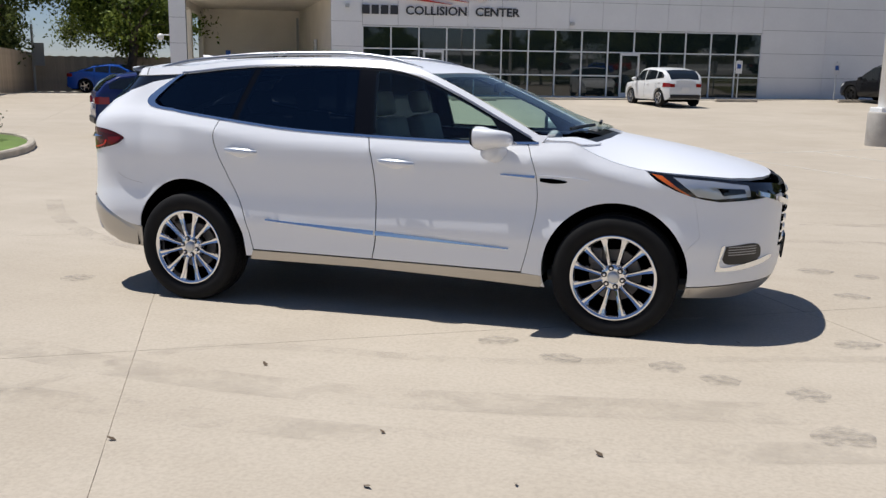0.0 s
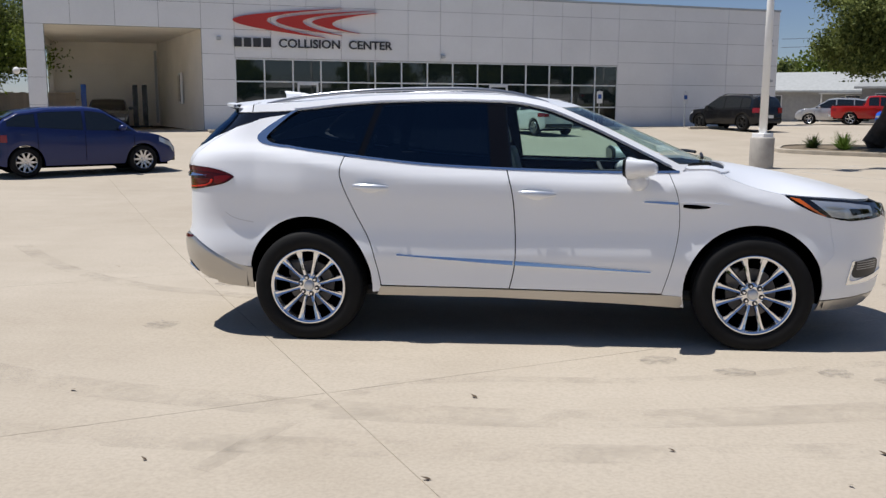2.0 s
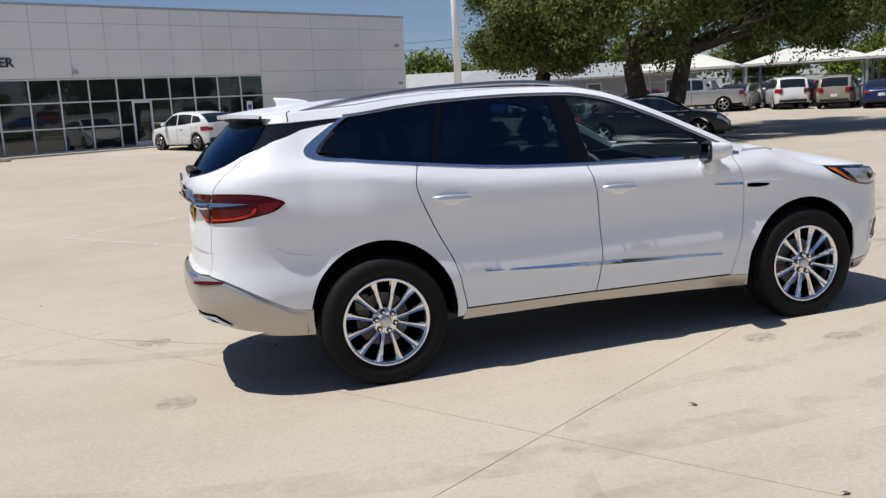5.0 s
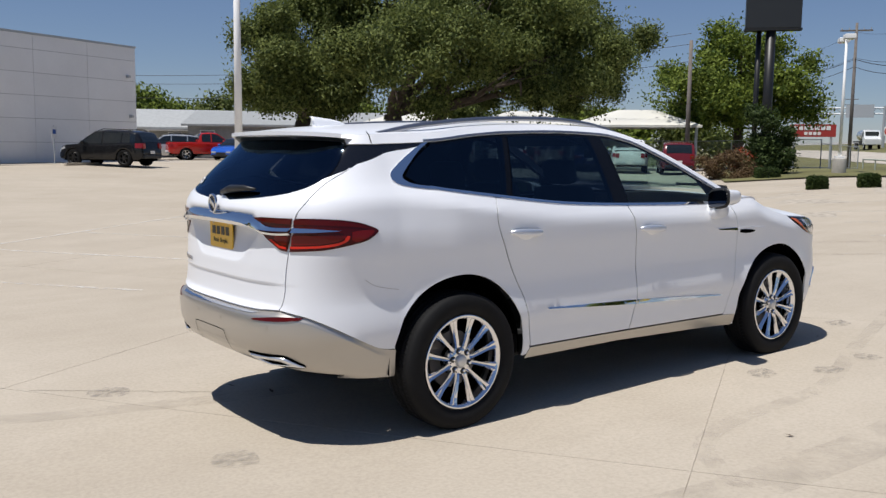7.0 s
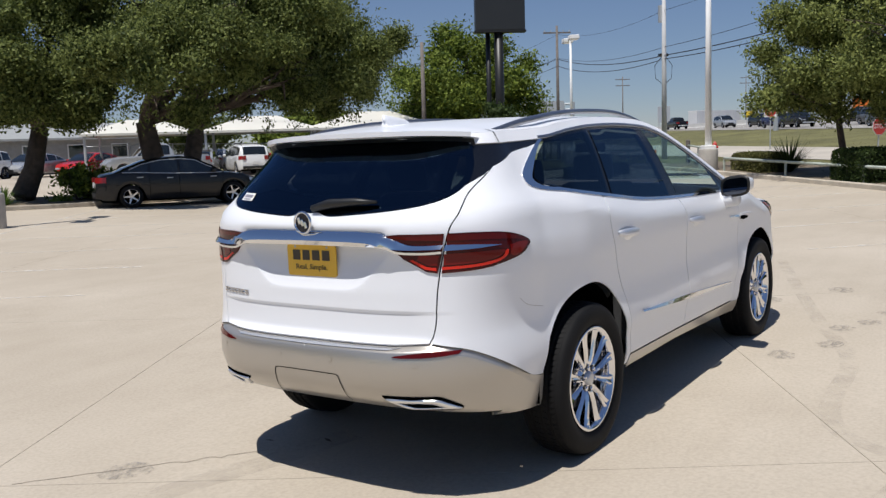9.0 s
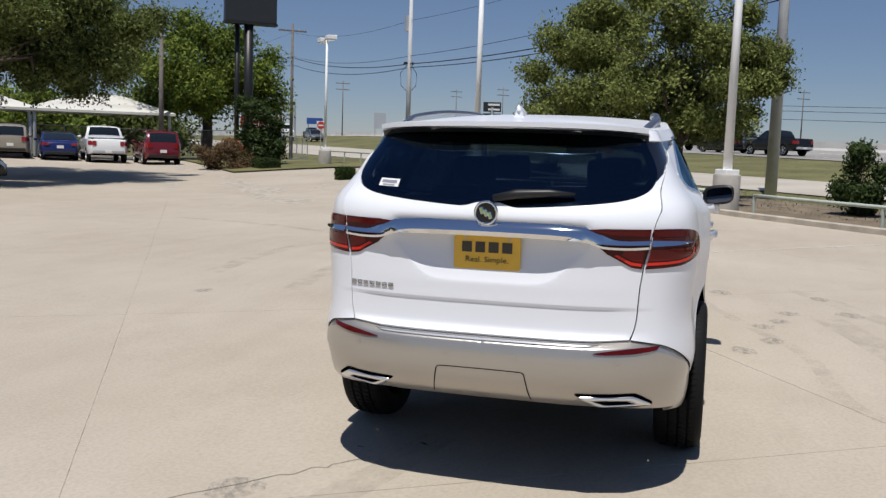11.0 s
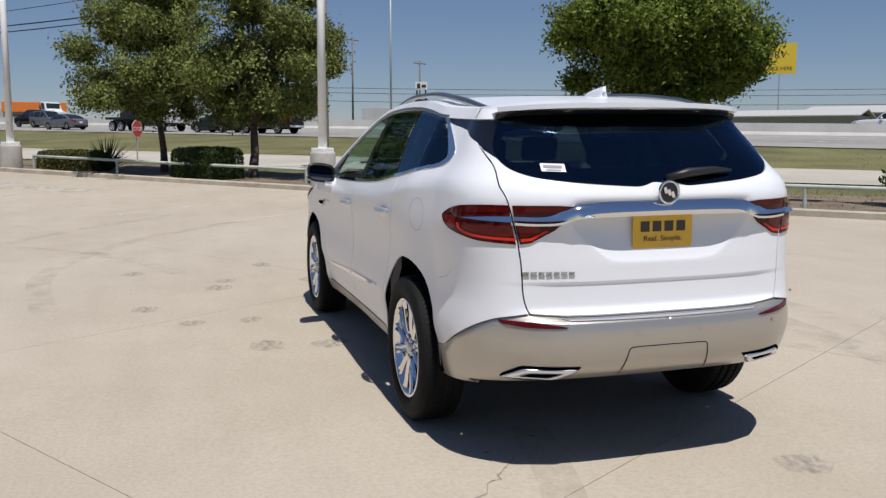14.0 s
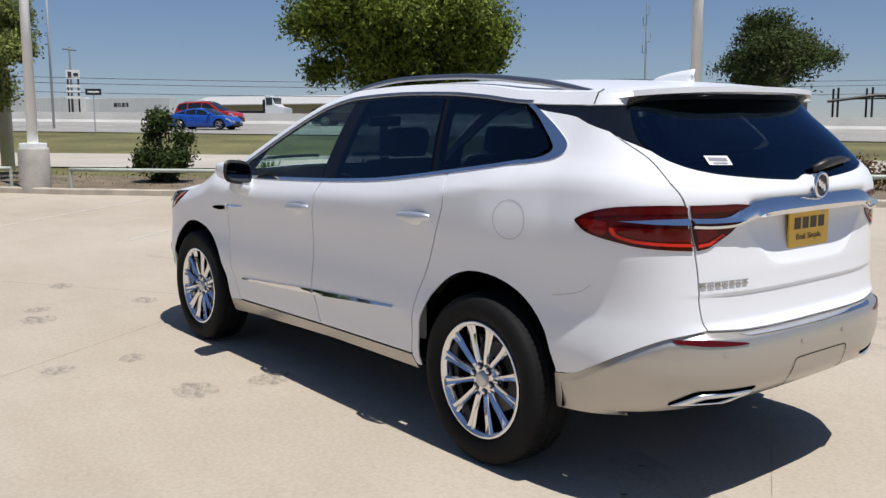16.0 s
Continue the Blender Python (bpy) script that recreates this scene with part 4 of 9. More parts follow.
# island with the sage bush
isl = [Vector(p) for p in arc(-15.6, 5.6, 5.2, -150, 62, 30)] + [Vector((-19, 12)), Vector((-24, 2))]
def island(outline, label):
    t = tagged(new("kerb_island"), label, "traffic island", kind="structure")
    n = len(outline)
    c = sum(outline, Vector((0, 0))) / n
    def ring(f, up):
        return [Vector((*(c + (p - c) * f), land(*(c + (p - c) * f)) + up)) for p in outline]
    rings = [ring(1.0, -0.05), ring(1.0, 0.11), ring(0.995, 0.14), ring(0.972, 0.14), ring(0.97, 0.06)]
    vs = [v for r in rings for v in r]
    fs = [(a * n + k, a * n + (k + 1) % n, (a + 1) * n + (k + 1) % n, (a + 1) * n + k) for a in range(4) for k in range(n)]
    raw("kerb_edge", vs, fs, M_KERB, t, "concrete kerb edge")
    top = ring(0.971, 0.10)
    raw("turf", top + [Vector((c.x, c.y, land(c.x, c.y) + 0.14))], [(k, (k + 1) % n, n) for k in range(n)], M_LAWN, t, "short green turf")
    return t


island(isl, "kerbed island with bright green lawn")
isl2 = [Vector((7.4, 23.6)), Vector((8.0, 22.6)), Vector((12.5, 21.0)), Vector((17.5, 20.6)), Vector((18.4, 21.6)), Vector((17.8, 23.4)), Vector((13, 25.4)), Vector((8.6, 25.6))]
t = island(smooth_line(isl2 + isl2[:1], 4)[:-1], "kerbed planting island under the oaks")
for ch in t.children:
    if ch.name.startswith("turf"):
        ch.data.materials[0] = M_DIRT
        ch["label"] = "bare shaded earth and mulch"


for x, y, k in ((11.2, -7.0, 71), (13.3, -5.3, 72), (10.0, -8.6, 73)):
    spiky(x, y, 150, 0.62, "spiky dark green clump behind the fence", k, M_HEDGE)


# ---- trees ----
tree("oak_tree", 10.7, 24.3, [((0, 0, 0), (0.9, 0.2, 2.4), 0.33)],
     [((1.25, 0.10, 5.0), (1.9, 2.1, 1.9)), ((-0.7, -0.64, 4.3), (1.48, 1.6, 1.42)), ((1.47, -1.28, 4.2), (1.63, 1.6, 1.42)), ((1.75, 0.30, 6.9), (1.25, 1.3, 1.3)), ((0.21, -1.6, 3.2), (1.26, 1.12, 0.95)), ((-0.85, 0.40, 4.4), (1.0, 1.1, 0.85)), ((1.89, 0.64, 3.9), (1.26, 1.36, 1.14))],
     "dense small grey-green leaves", M_OAK, "broad live oak with a leaning dark trunk", 101, 2300, 58, 0.22, 0.060, 0.55, 0.5)
tree("oak_tree", 14.0, 21.8, [((0, 0, 0), (-0.3, 0.1, 2.6), 0.38), ((0.75, -0.3, 0), (1.6, -0.3, 2.8), 0.32)],
     [((-2.4, -3.0, 3.9), (2.1, 1.9, 1.5)), ((1.4, -2.4, 5.6), (3.0, 2.8, 2.3)), ((4.6, -2.6, 5.0), (2.6, 2.2, 2.0)), ((7.4, -1.4, 5.2), (2.6, 2.4, 2.1)), ((4.0, 1.4, 7.2), (4.2, 3.8, 2.5)), ((-0.4, 0.4, 6.9), (2.7, 2.6, 2.3)),
      ((7.6, 1.2, 6.8), (3.0, 3.0, 2.2)), ((5.4, -3.6, 3.8), (1.5, 1.0, 1.0)), ((8.9, -0.6, 3.9), (1.4, 1.4, 1.4)), ((2.6, -3.4, 3.9), (1.4, 1.1, 1.0)), ((-0.6, -2.6, 5.0), (2.0, 1.8, 1.5)), ((1.0, 0.0, 8.8), (3.0, 3.0, 1.6)), ((6.0, 0.6, 3.6), (1.6, 1.6, 1.0))],
     "dense small grey-green leaves", M_OAK, "large spreading live oak with two trunks", 102, 5600, 58, 0.22, 0.060, 0.55, 0.6)
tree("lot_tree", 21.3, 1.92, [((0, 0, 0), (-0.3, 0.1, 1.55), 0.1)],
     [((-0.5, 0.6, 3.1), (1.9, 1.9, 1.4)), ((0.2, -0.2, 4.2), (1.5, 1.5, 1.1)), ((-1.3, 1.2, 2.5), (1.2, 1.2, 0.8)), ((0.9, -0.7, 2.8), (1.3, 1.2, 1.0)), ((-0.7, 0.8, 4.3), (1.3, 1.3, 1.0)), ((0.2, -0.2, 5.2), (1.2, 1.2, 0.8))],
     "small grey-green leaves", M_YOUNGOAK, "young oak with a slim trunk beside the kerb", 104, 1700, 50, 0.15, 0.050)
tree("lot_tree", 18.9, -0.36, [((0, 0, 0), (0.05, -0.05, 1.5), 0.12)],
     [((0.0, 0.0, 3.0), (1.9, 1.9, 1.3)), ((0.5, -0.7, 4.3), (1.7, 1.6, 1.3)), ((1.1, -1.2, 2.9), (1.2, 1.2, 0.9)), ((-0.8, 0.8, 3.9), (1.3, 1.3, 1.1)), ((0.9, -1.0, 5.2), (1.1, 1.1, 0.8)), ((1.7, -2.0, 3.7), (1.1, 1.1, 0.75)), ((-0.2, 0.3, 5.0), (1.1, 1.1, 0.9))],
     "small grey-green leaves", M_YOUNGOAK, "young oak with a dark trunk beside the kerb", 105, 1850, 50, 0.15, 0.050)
tree("lot_tree", 12.4, -8.45, [((0, 0, 0), (0.02, 0.0, 1.6), 0.11)],
     [((-0.25, -0.35, 3.54), (1.91, 1.87, 1.38)), ((-0.14, -0.35, 4.2), (1.63, 1.6, 1.49)), ((-0.94, -1.15, 3.01), (1.2, 1.17, 0.92)), ((0.67, 0.57, 3.13), (1.31, 1.28, 1.03)), ((-0.14, -0.24, 5.2), (0.98, 0.96, 0.92)), ((-0.05, -0.05, 3.6), (1.99, 1.95, 1.2)), ((0.95, -1.55, 4.0), (1.14, 1.12, 0.9)), ((-1.25, 0.85, 4.2), (1.04, 1.02, 0.9)), ((0.4, 0.1, 2.66), (1.2, 1.2, 0.65)), ((-0.7, -0.7, 2.62), (1.3, 1.3, 0.65)), ((0.6, -1.3, 2.7), (1.2, 1.2, 0.65))],
     "bright green small leaves", M_ELM, "rounded bright green tree with a straight trunk", 106, 2800, 50, 0.15, 0.050)
tree("background_tree", 44.0, 28.5, [((0, 0, 0), (0.2, 0, 2.8), 0.35)],
     [((0, 0, 5.2), (3.6, 3.6, 3.0)), ((1.6, -2.0, 4.6), (2.5, 2.5, 2.3)), ((-1.6, 2.4, 4.4), (2.5, 2.5, 2.0)), ((0.2, 0, 7.4), (2.4, 2.4, 1.8))],
     "bright green leaves", M_ELM, "tall bright green tree behind the sign pole", 107, 1700, 30, 0.34, 0.11)
tree("background_tree", 41.8, -73.7, [((0, 0, 0), (0.2, 0.2, 3.2), 0.5)],
     [((0, 0, 7.0), (4.6, 4.6, 3.2)), ((-2.6, 2.0, 5.6), (2.8, 2.8, 2.0)), ((3.0, -2.0, 5.8), (2.8, 2.8, 2.1)), ((0.4, 0, 9.0), (2.6, 2.6, 1.6))],
     "dark green leaves", M_DARKLEAF, "large dark tree across the highway", 108, 1300, 28, 0.45, 0.15)
for k, (x, y, s) in enumerate([(-27, 33, 1.0), (-33, 30, 1.1), (-31, 39, 1.25), (-40, 34, 1.1), (-36, 24, 1.0), (-30, 22, 0.9)]):
    tree("background_tree", x, y, [((0, 0, 0), (0.3, 0.2, 2.4 * s), 0.3 * s)],
         [((0, 0, 4.9 * s), (3.2 * s, 3.2 * s, 2.4 * s)), ((-1.8 * s, 1.2, 3.8 * s), (2.2 * s, 2.2 * s, 1.7 * s)), ((1.8 * s, -1.2, 3.9 * s), (2.2 * s, 2.2 * s, 1.8 * s)), ((0, 0.5, 7.2 * s), (2.2 * s, 2.2 * s, 1.6 * s))],
         "dark green leaves", M_OAK if k % 3 else M_ELM, "dense dark tree behind the board fence", 120 + k, 900, 36, 0.4, 0.10)
for k, (x, y, s) in enumerate([(16, 78, 1.0), (24, 80, 1.15), (32, 76, 1.0), (41, 70, 1.1), (50, 62, 1.0), (56, 52, 0.9), (60, 44, 0.8), (48, 44, 0.7)]):
    tree("background_tree", x, y, [((0, 0, 0), (0.2, 0.2, 2.0 * s), 0.25)],
         [((0, 0, 3.4 * s), (3.6 * s, 3.6 * s, 2.0 * s)), ((2.4, -1.5, 2.9 * s), (2.6 * s, 2.6 * s, 1.6 * s)), ((-2.6, 1.5, 3.0 * s), (2.6 * s, 2.6 * s, 1.6 * s))],
         "dark green leaves", M_ELM if k % 2 else M_OAK, "low green tree beyond the lot", 140 + k, 420, 22, 0.5, 0.2)

# ---- board fence ----
def board_fence(a, b, h, label):
    a, b = Vector(a), Vector(b)
    t = thing("board_fence", Matrix.Identity(4), label, "fence", "board fences")
    d, ln = (b - a).normalized(), (b - a).length
    n = int(ln / 0.15)
    ang = math.degrees(math.atan2(d.y, d.x))
    me = None
    for i in range(n):
        p = a + d * (i * 0.15 + 0.07)
        if me is None:
            first = part("board", new_box((-0.0744, -0.011, 0.03), (0.0744, 0.011, h), 0.004), M_FENCE, t)
            me = first.data
            ob = first
        else:
            ob = new("board", me)
            ob.parent = t
        ob.matrix_basis = pose(p.x, p.y, land(p.x, p.y) + 0.02 * math.sin(i * 1.7), 0, 0, ang)
    for z in (0.4, h - 0.35):
        nrm = Vector((-d.y, d.x)) * 0.04
        part("rail", new_tube([(a.x + nrm.x, a.y + nrm.y, land(a.x, a.y) + z), (b.x + nrm.x, b.y + nrm.y, land(b.x, b.y) + z)], 0.035, 6), M_FENCE, t)
    return t


board_fence((-20.5, 13.2), (-31.5, 31.5), 1.95, "weathered grey-tan board fence")
board_fence((-31.5, 31.5), (-23.5, 36.5), 1.8, "weathered grey-tan board fence at the lane's end")
t = thing("fence_pole", at(-31.0, 31.0), "dark steel gate pole with a sign plate", "post")
part("pole", new_tube([(0, 0, 0), (0, 0, 3.3)], 0.06), M_STEEL, t)
part("plate", new_box((0.1, -0.1, 1.3), (0.75, -0.08, 2.4)), M_STEEL, t)

# ---- tall signs, poles and wires ----
t = thing("pylon_sign", at(36.85, 21.65, 0, -52), "dark billboard cabinet on black steel poles", "sign")
part("pole", new_tube([(-0.2, 0, 0), (-0.2, 0, 7.3)], 0.24, 14), M_BLACK, t, smooth=True)
part("pole", new_tube([(-0.75, 0.2, 0), (-0.75, 0.2, 7.2)], 0.13, 10), M_BLACK, t, smooth=True)
part("cabinet", new_box((-1.45, -0.3, 7.2), (1.2, 0.3, 9.6), 0.04), M_SIGNBACK, t)
part("trim", new_box((-1.5, -0.32, 7.1), (1.25, 0.32, 7.2)), M_BLACK, t)


def utility_pole(x, y, h, label, arm_z=(), arm=1.1, turn=38, transformer=False, r=0.16, material=None):
    t = thing("utility_pole", at(x, y, 0, turn), label, "utility pole", "utility poles")
    part("pole", new_tube([(0, 0, -0.2), (0, 0, h)], [r, r * 0.62], 10), material or M_WOODPOLE, t, smooth=True)
    for z in arm_z:
        part("crossarm", new_box((-0.06, -arm, z - 0.06), (0.06, arm, z + 0.06)), M_WOODPOLE, t)
        for k in (-0.9, -0.45, 0.45, 0.9):
            part("insulator", new_tube([(0, k * arm, z + 0.061), (0, k * arm, z + 0.22)], 0.04, 6), M_STEEL, t)
    if transformer:
        part("transformer", new_tube([(0.32, 0, 7.6), (0.32, 0, 8.5)], 0.22, 12), M_STEEL, t)
        part("bracket", new_box((0.0, -0.25, 5.7), (0.3, 0.25, 5.85)), M_BLACK, t)
        for sgn in (-1, 1):
            part("cable_loop", new_tube([(0.05, sgn * 0.1, 5.7), (0.1, sgn * 0.5, 5.2), (0.1, sgn * 0.45, 4.5), (0.05, sgn * 0.12, 4.2)], 0.018, 6), M_BLACK, t)
    return t


utility_pole(43.8, 15.3, 9.5, "grey utility pole with a transformer and cable loops", transformer=True, material=M_GREYPOLE)
utility_pole(66.0, 33.0, 11.5, "distant wooden utility pole with one crossarm", (10.9,), 1.2)
utility_pole(39.3, 28.6, 7.6, "bare dark wooden pole by the trees")
utility_pole(23.8, -3.2, 12.5, "tall grey pole behind the kerb", r=0.19, material=M_GREYPOLE)
for x, y, h in ((150, 62, 10), (176, 92, 10), (178, 38, 10.5), (186, 50, 10.5), (160, -18, 10)):
    utility_pole(x, y, h, "far utility pole across the highway", (h - 0.5, h - 1.6), 1.3, r=0.12)
M_WIRE = plain("wire", (0.015, 0.015, 0.017), 0.6)


def wire(a, b, sag, r=0.02):
    a, b = Vector(a), Vector(b)
    path = [a.lerp(b, k / 24) - Vector((0, 0, 4 * sag * (k / 24) * (1 - k / 24))) for k in range(25)]
    ob = part("cable", new_tube(path, r, 5), M_WIRE, None)
    return tagged(ob, "black overhead cable between poles", "cable", "overhead cables")


for z0, z1, z2, sag, r in ((5.95, 8.8, 6.6, 0.5, 0.026), (5.75, 8.2, 6.45, 0.6, 0.022), (6.4, 8.9, 7.4, 0.5, 0.014), (8.4, 10.9, 9.4, 0.6, 0.010)):
    wire((43.8, 15.3, z0 + 0.3), (66, 33, z1), sag, r)
    wire((43.8, 15.3, z0 + 0.3), (23.8, -3.2, z2), sag * 0.7, r)
    wire((66, 33, z1), (88, 54, z1 + 1.0), sag, r)
for z in (6.4, 7.4, 8.0):
    wire((112, -10, z), (40, -120, z - 0.5), 1.0, 0.03)
    wire((17, 64, z - 1.5), (39.3, 28.6, z + 0.2), 0.8, 0.015)

# ---- signs along the roads ----
def post_sign(name, m, w, h, z, material, label, text="", text_mat=None, legs=2, leg_mat=None, size=0.5, text2="", size2=0.3):
    t = thing(name, m, label, "sign")
    xs = (-w * 0.4, w * 0.4) if legs == 2 else (0,)
    for x in xs:
        part("post", new_tube([(x, 0.05, -0.1), (x, 0.05, z + h)], 0.05 if w < 2 else 0.09, 8), leg_mat or M_STEEL, t)
    face_ = part("panel", new_box((-w / 2, -0.05, z), (w / 2, 0.02, z + h), 0.01), material, t)
    up = Matrix.Rotation(radians(90), 4, "X")
    if text:
        lettering("letters", text, size, 0.01, Matrix.Translation((0, -0.062, z + (h * 0.52 if text2 else h * 0.3))) @ up, text_mat, face_)
    if text2:
        lettering("letters", text2, size2, 0.01, Matrix.Translation((0, -0.062, z + h * 0.12)) @ up, text_mat, face_)
    return t


def facing(x, y, up=0.0):
    """Upright at a place, with its front towards the white car."""
    return at(x, y, up, math.degrees(math.atan2(y, x)) - 90)


RED_SIGN = post_sign("red_sign", facing(60.4, 33.0), 3.3, 0.95, 2.5, plain("sign_maroon", (0.36, 0.035, 0.03), 0.5), "maroon board with two white marks on posts")
for dx, z, w, h in ((-1.35, 3.02, 0.30, 0.30), (-0.97, 3.02, 0.28, 0.30), (-0.6, 3.02, 0.30, 0.30), (-0.22, 3.02, 0.28, 0.30), (0.14, 3.02, 0.36, 0.30), (0.58, 3.02, 0.30, 0.30), (0.96, 3.02, 0.30, 0.30), (-0.6, 2.64, 0.24, 0.24), (-0.28, 2.64, 0.24, 0.24), (0.04, 2.64, 0.24, 0.24), (0.36, 2.64, 0.22, 0.24)):
    part("mark", new_box((dx, -0.07, z), (dx + w, -0.052, z + h)), M_WHITE, RED_SIGN)
post_sign("billboard", facing(112.3, -90), 4.6, 4.6, 9.2, M_YELLOW, "yellow roadside sign with dark lettering", "RV", M_CHARCOAL, 1, M_STEEL, 1.5, "SALE HERE", 0.75)
def octagon_sign(x, y, h, label, twist=0):
    t = thing("stop_sign", facing(x, y) @ Matrix.Rotation(radians(twist), 4, "Z"), label, "sign", "stop signs")
    part("post", new_tube([(0, 0.03, -0.1), (0, 0.03, h + 0.3)], 0.03, 8), M_STEEL, t)
    bm = bmesh.new()
    for y0, r, mat in ((0.0, 0.38, 0), (-0.012, 0.35, 1)):
        ring = [bm.verts.new((r * math.cos(radians(22.5 + 45 * k)), y0, h + r * math.sin(radians(22.5 + 45 * k)))) for k in range(8)]
        fc = bm.faces.new(ring)
        ext = bmesh.ops.extrude_face_region(bm, geom=[fc])
        bmesh.ops.translate(bm, verts=[g for g in ext["geom"] if isinstance(g, bmesh.types.BMVert)], vec=(0, -0.01, 0))
        for f in bm.faces:
            f.material_index = mat if f.material_index == 0 and mat and f.calc_center_median().y < -0.011 else f.material_index
    ob = part("plate", bm, M_WHITE, t)
    ob.data.materials.append(M_RED)
    lettering("letters", "STOP", 0.25, 0.004, Matrix.Translation((0, -0.03, h - 0.09)) @ Matrix.Rotation(radians(90), 4, "X"), M_WHITE, ob)
    return t


octagon_sign(33.5, 2.80, 1.84 - land(33.5, 2.80), "red stop sign by the frontage road", 52)


def no_entry(x, y, z, label):
    t = thing("no_entry_sign", facing(x, y), label, "sign", "no-entry signs")
    z -= land(x, y)
    part("post", new_tube([(0, 0.03, -0.1), (0, 0.03, z + 0.12)], 0.03, 8), M_STEEL, t)
    part("plate", new_box((-0.38, -0.01, z - 0.38), (0.38, 0.01, z + 0.38), 0.01), M_WHITE, t)
    part("disc", new_tube([(0, -0.014, z), (0, -0.022, z)], 0.35, 24), M_RED, t)
    part("bar", new_box((-0.24, -0.03, z - 0.06), (0.24, -0.024, z + 0.06)), M_WHITE, t)


no_entry(54.5, 12.2, 3.18, "white square sign with a red disc by the highway")
no_entry(71.3, 32.5, 3.19, "white square sign with a red disc by the ramp")


# ---- parked and passing vehicles ----
def body_paint(name, colour, metal=0.0):
    return plain(name, colour, 0.25, metal, 0.6 if max(colour) > 0.1 else 0.35, 0.25)


P_WHITE, P_BLACK = body_paint("car_paint_white", (0.74, 0.75, 0.75)), body_paint("car_paint_black", (0.010, 0.010, 0.011))
P_BLUE, P_NAVY = body_paint("car_paint_blue", (0.015, 0.085, 0.42)), body_paint("car_paint_navy", (0.012, 0.022, 0.10))
P_RED, P_MAROON = body_paint("car_paint_red", (0.42, 0.016, 0.012)), body_paint("car_paint_maroon", (0.13, 0.012, 0.018))
P_SILVER, P_GREY = body_paint("car_paint_silver", (0.48, 0.49, 0.50), 0.5), body_paint("car_paint_grey", (0.16, 0.165, 0.17), 0.4)
P_TAN = body_paint("car_paint_tan", (0.36, 0.32, 0.26), 0.3)
P_SKY = body_paint("car_paint_pale_blue", (0.30, 0.40, 0.50), 0.4)

# height of the waist and of the roof along the length: 0 at the middle, 0.5 at the nose
SHAPES = {
    "sedan": dict(L=4.87, W=1.85, r=0.335, sill=0.24,
                  waist=[(-.5, .62), (-.488, .86), (-.46, .985), (-.40, 1.03), (-.30, 1.02), (0, .955), (.2, .935), (.27, .955), (.36, .90), (.44, .80), (.48, .68), (.5, .52)],
                  roof=[(-.40, 1.0), (-.32, 1.18), (-.22, 1.36), (-.12, 1.45), (0.0, 1.475), (.08, 1.43), (.17, 1.22), (.28, .93)], pillars=(-.19, -.015, .125)),
    "hatch": dict(L=4.0, W=1.74, r=0.325, sill=0.24, over=(0.20, 0.165),
                  waist=[(-.5, .60), (-.49, .9), (-.47, 1.06), (-.40, 1.07), (0, .97), (.22, .95), (.29, .95), (.38, .90), (.46, .78), (.49, .62), (.5, .50)],
                  roof=[(-.495, 1.0), (-.43, 1.28), (-.36, 1.42), (-.2, 1.50), (0, 1.52), (.08, 1.48), (.17, 1.27), (.29, .94)], pillars=(-.27, -.02, .135)),
    "sport": dict(L=4.5, W=1.83, r=0.33, sill=0.2,
                  waist=[(-.5, .62), (-.49, .86), (-.46, .98), (-.36, 1.0), (0, .92), (.2, .90), (.29, .90), (.4, .82), (.47, .70), (.5, .5)],
                  roof=[(-.42, .98), (-.33, 1.12), (-.2, 1.3), (-.05, 1.37), (.05, 1.33), (.15, 1.14), (.26, .89)], pillars=(-.2, -.04, .12)),
    "suv": dict(L=4.7, W=1.9, r=0.37, sill=0.30,
                waist=[(-.5, .66), (-.493, .98), (-.48, 1.1), (-.4, 1.12), (0, 1.06), (.2, 1.05), (.27, 1.07), (.38, 1.03), (.45, .95), (.485, .8), (.5, .6)],
                roof=[(-.495, 1.05), (-.455, 1.45), (-.42, 1.64), (-.3, 1.72), (-.05, 1.75), (.06, 1.70), (.15, 1.44), (.27, 1.05)], pillars=(-.27, -.04, .11)),
    "pickup": dict(L=5.7, W=2.0, r=0.40, sill=0.42,
                   waist=[(-.5, .72), (-.495, 1.12), (-.48, 1.20), (-.16, 1.22), (.1, 1.18), (.22, 1.18), (.36, 1.15), (.45, 1.08), (.485, .92), (.5, .7)],
                   roof=[(-.155, 1.2), (-.135, 1.62), (-.10, 1.84), (0, 1.88), (.07, 1.84), (.13, 1.62), (.22, 1.17)], pillars=(-.10, .0, .09)),
}


def smooth_of(x, pairs):
    """A monotone curve through (x, y) pairs."""
    if x <= pairs[0][0]:
        return pairs[0][1]
    for (x0, y0), (x1, y1) in zip(pairs, pairs[1:]):
        if x <= x1:
            f = (x - x0) / (x1 - x0)
            return y0 + (y1 - y0) * (f * f * (3 - 2 * f) * 0.35 + f * 0.65)
    return pairs[-1][1]


WHEELS = {}


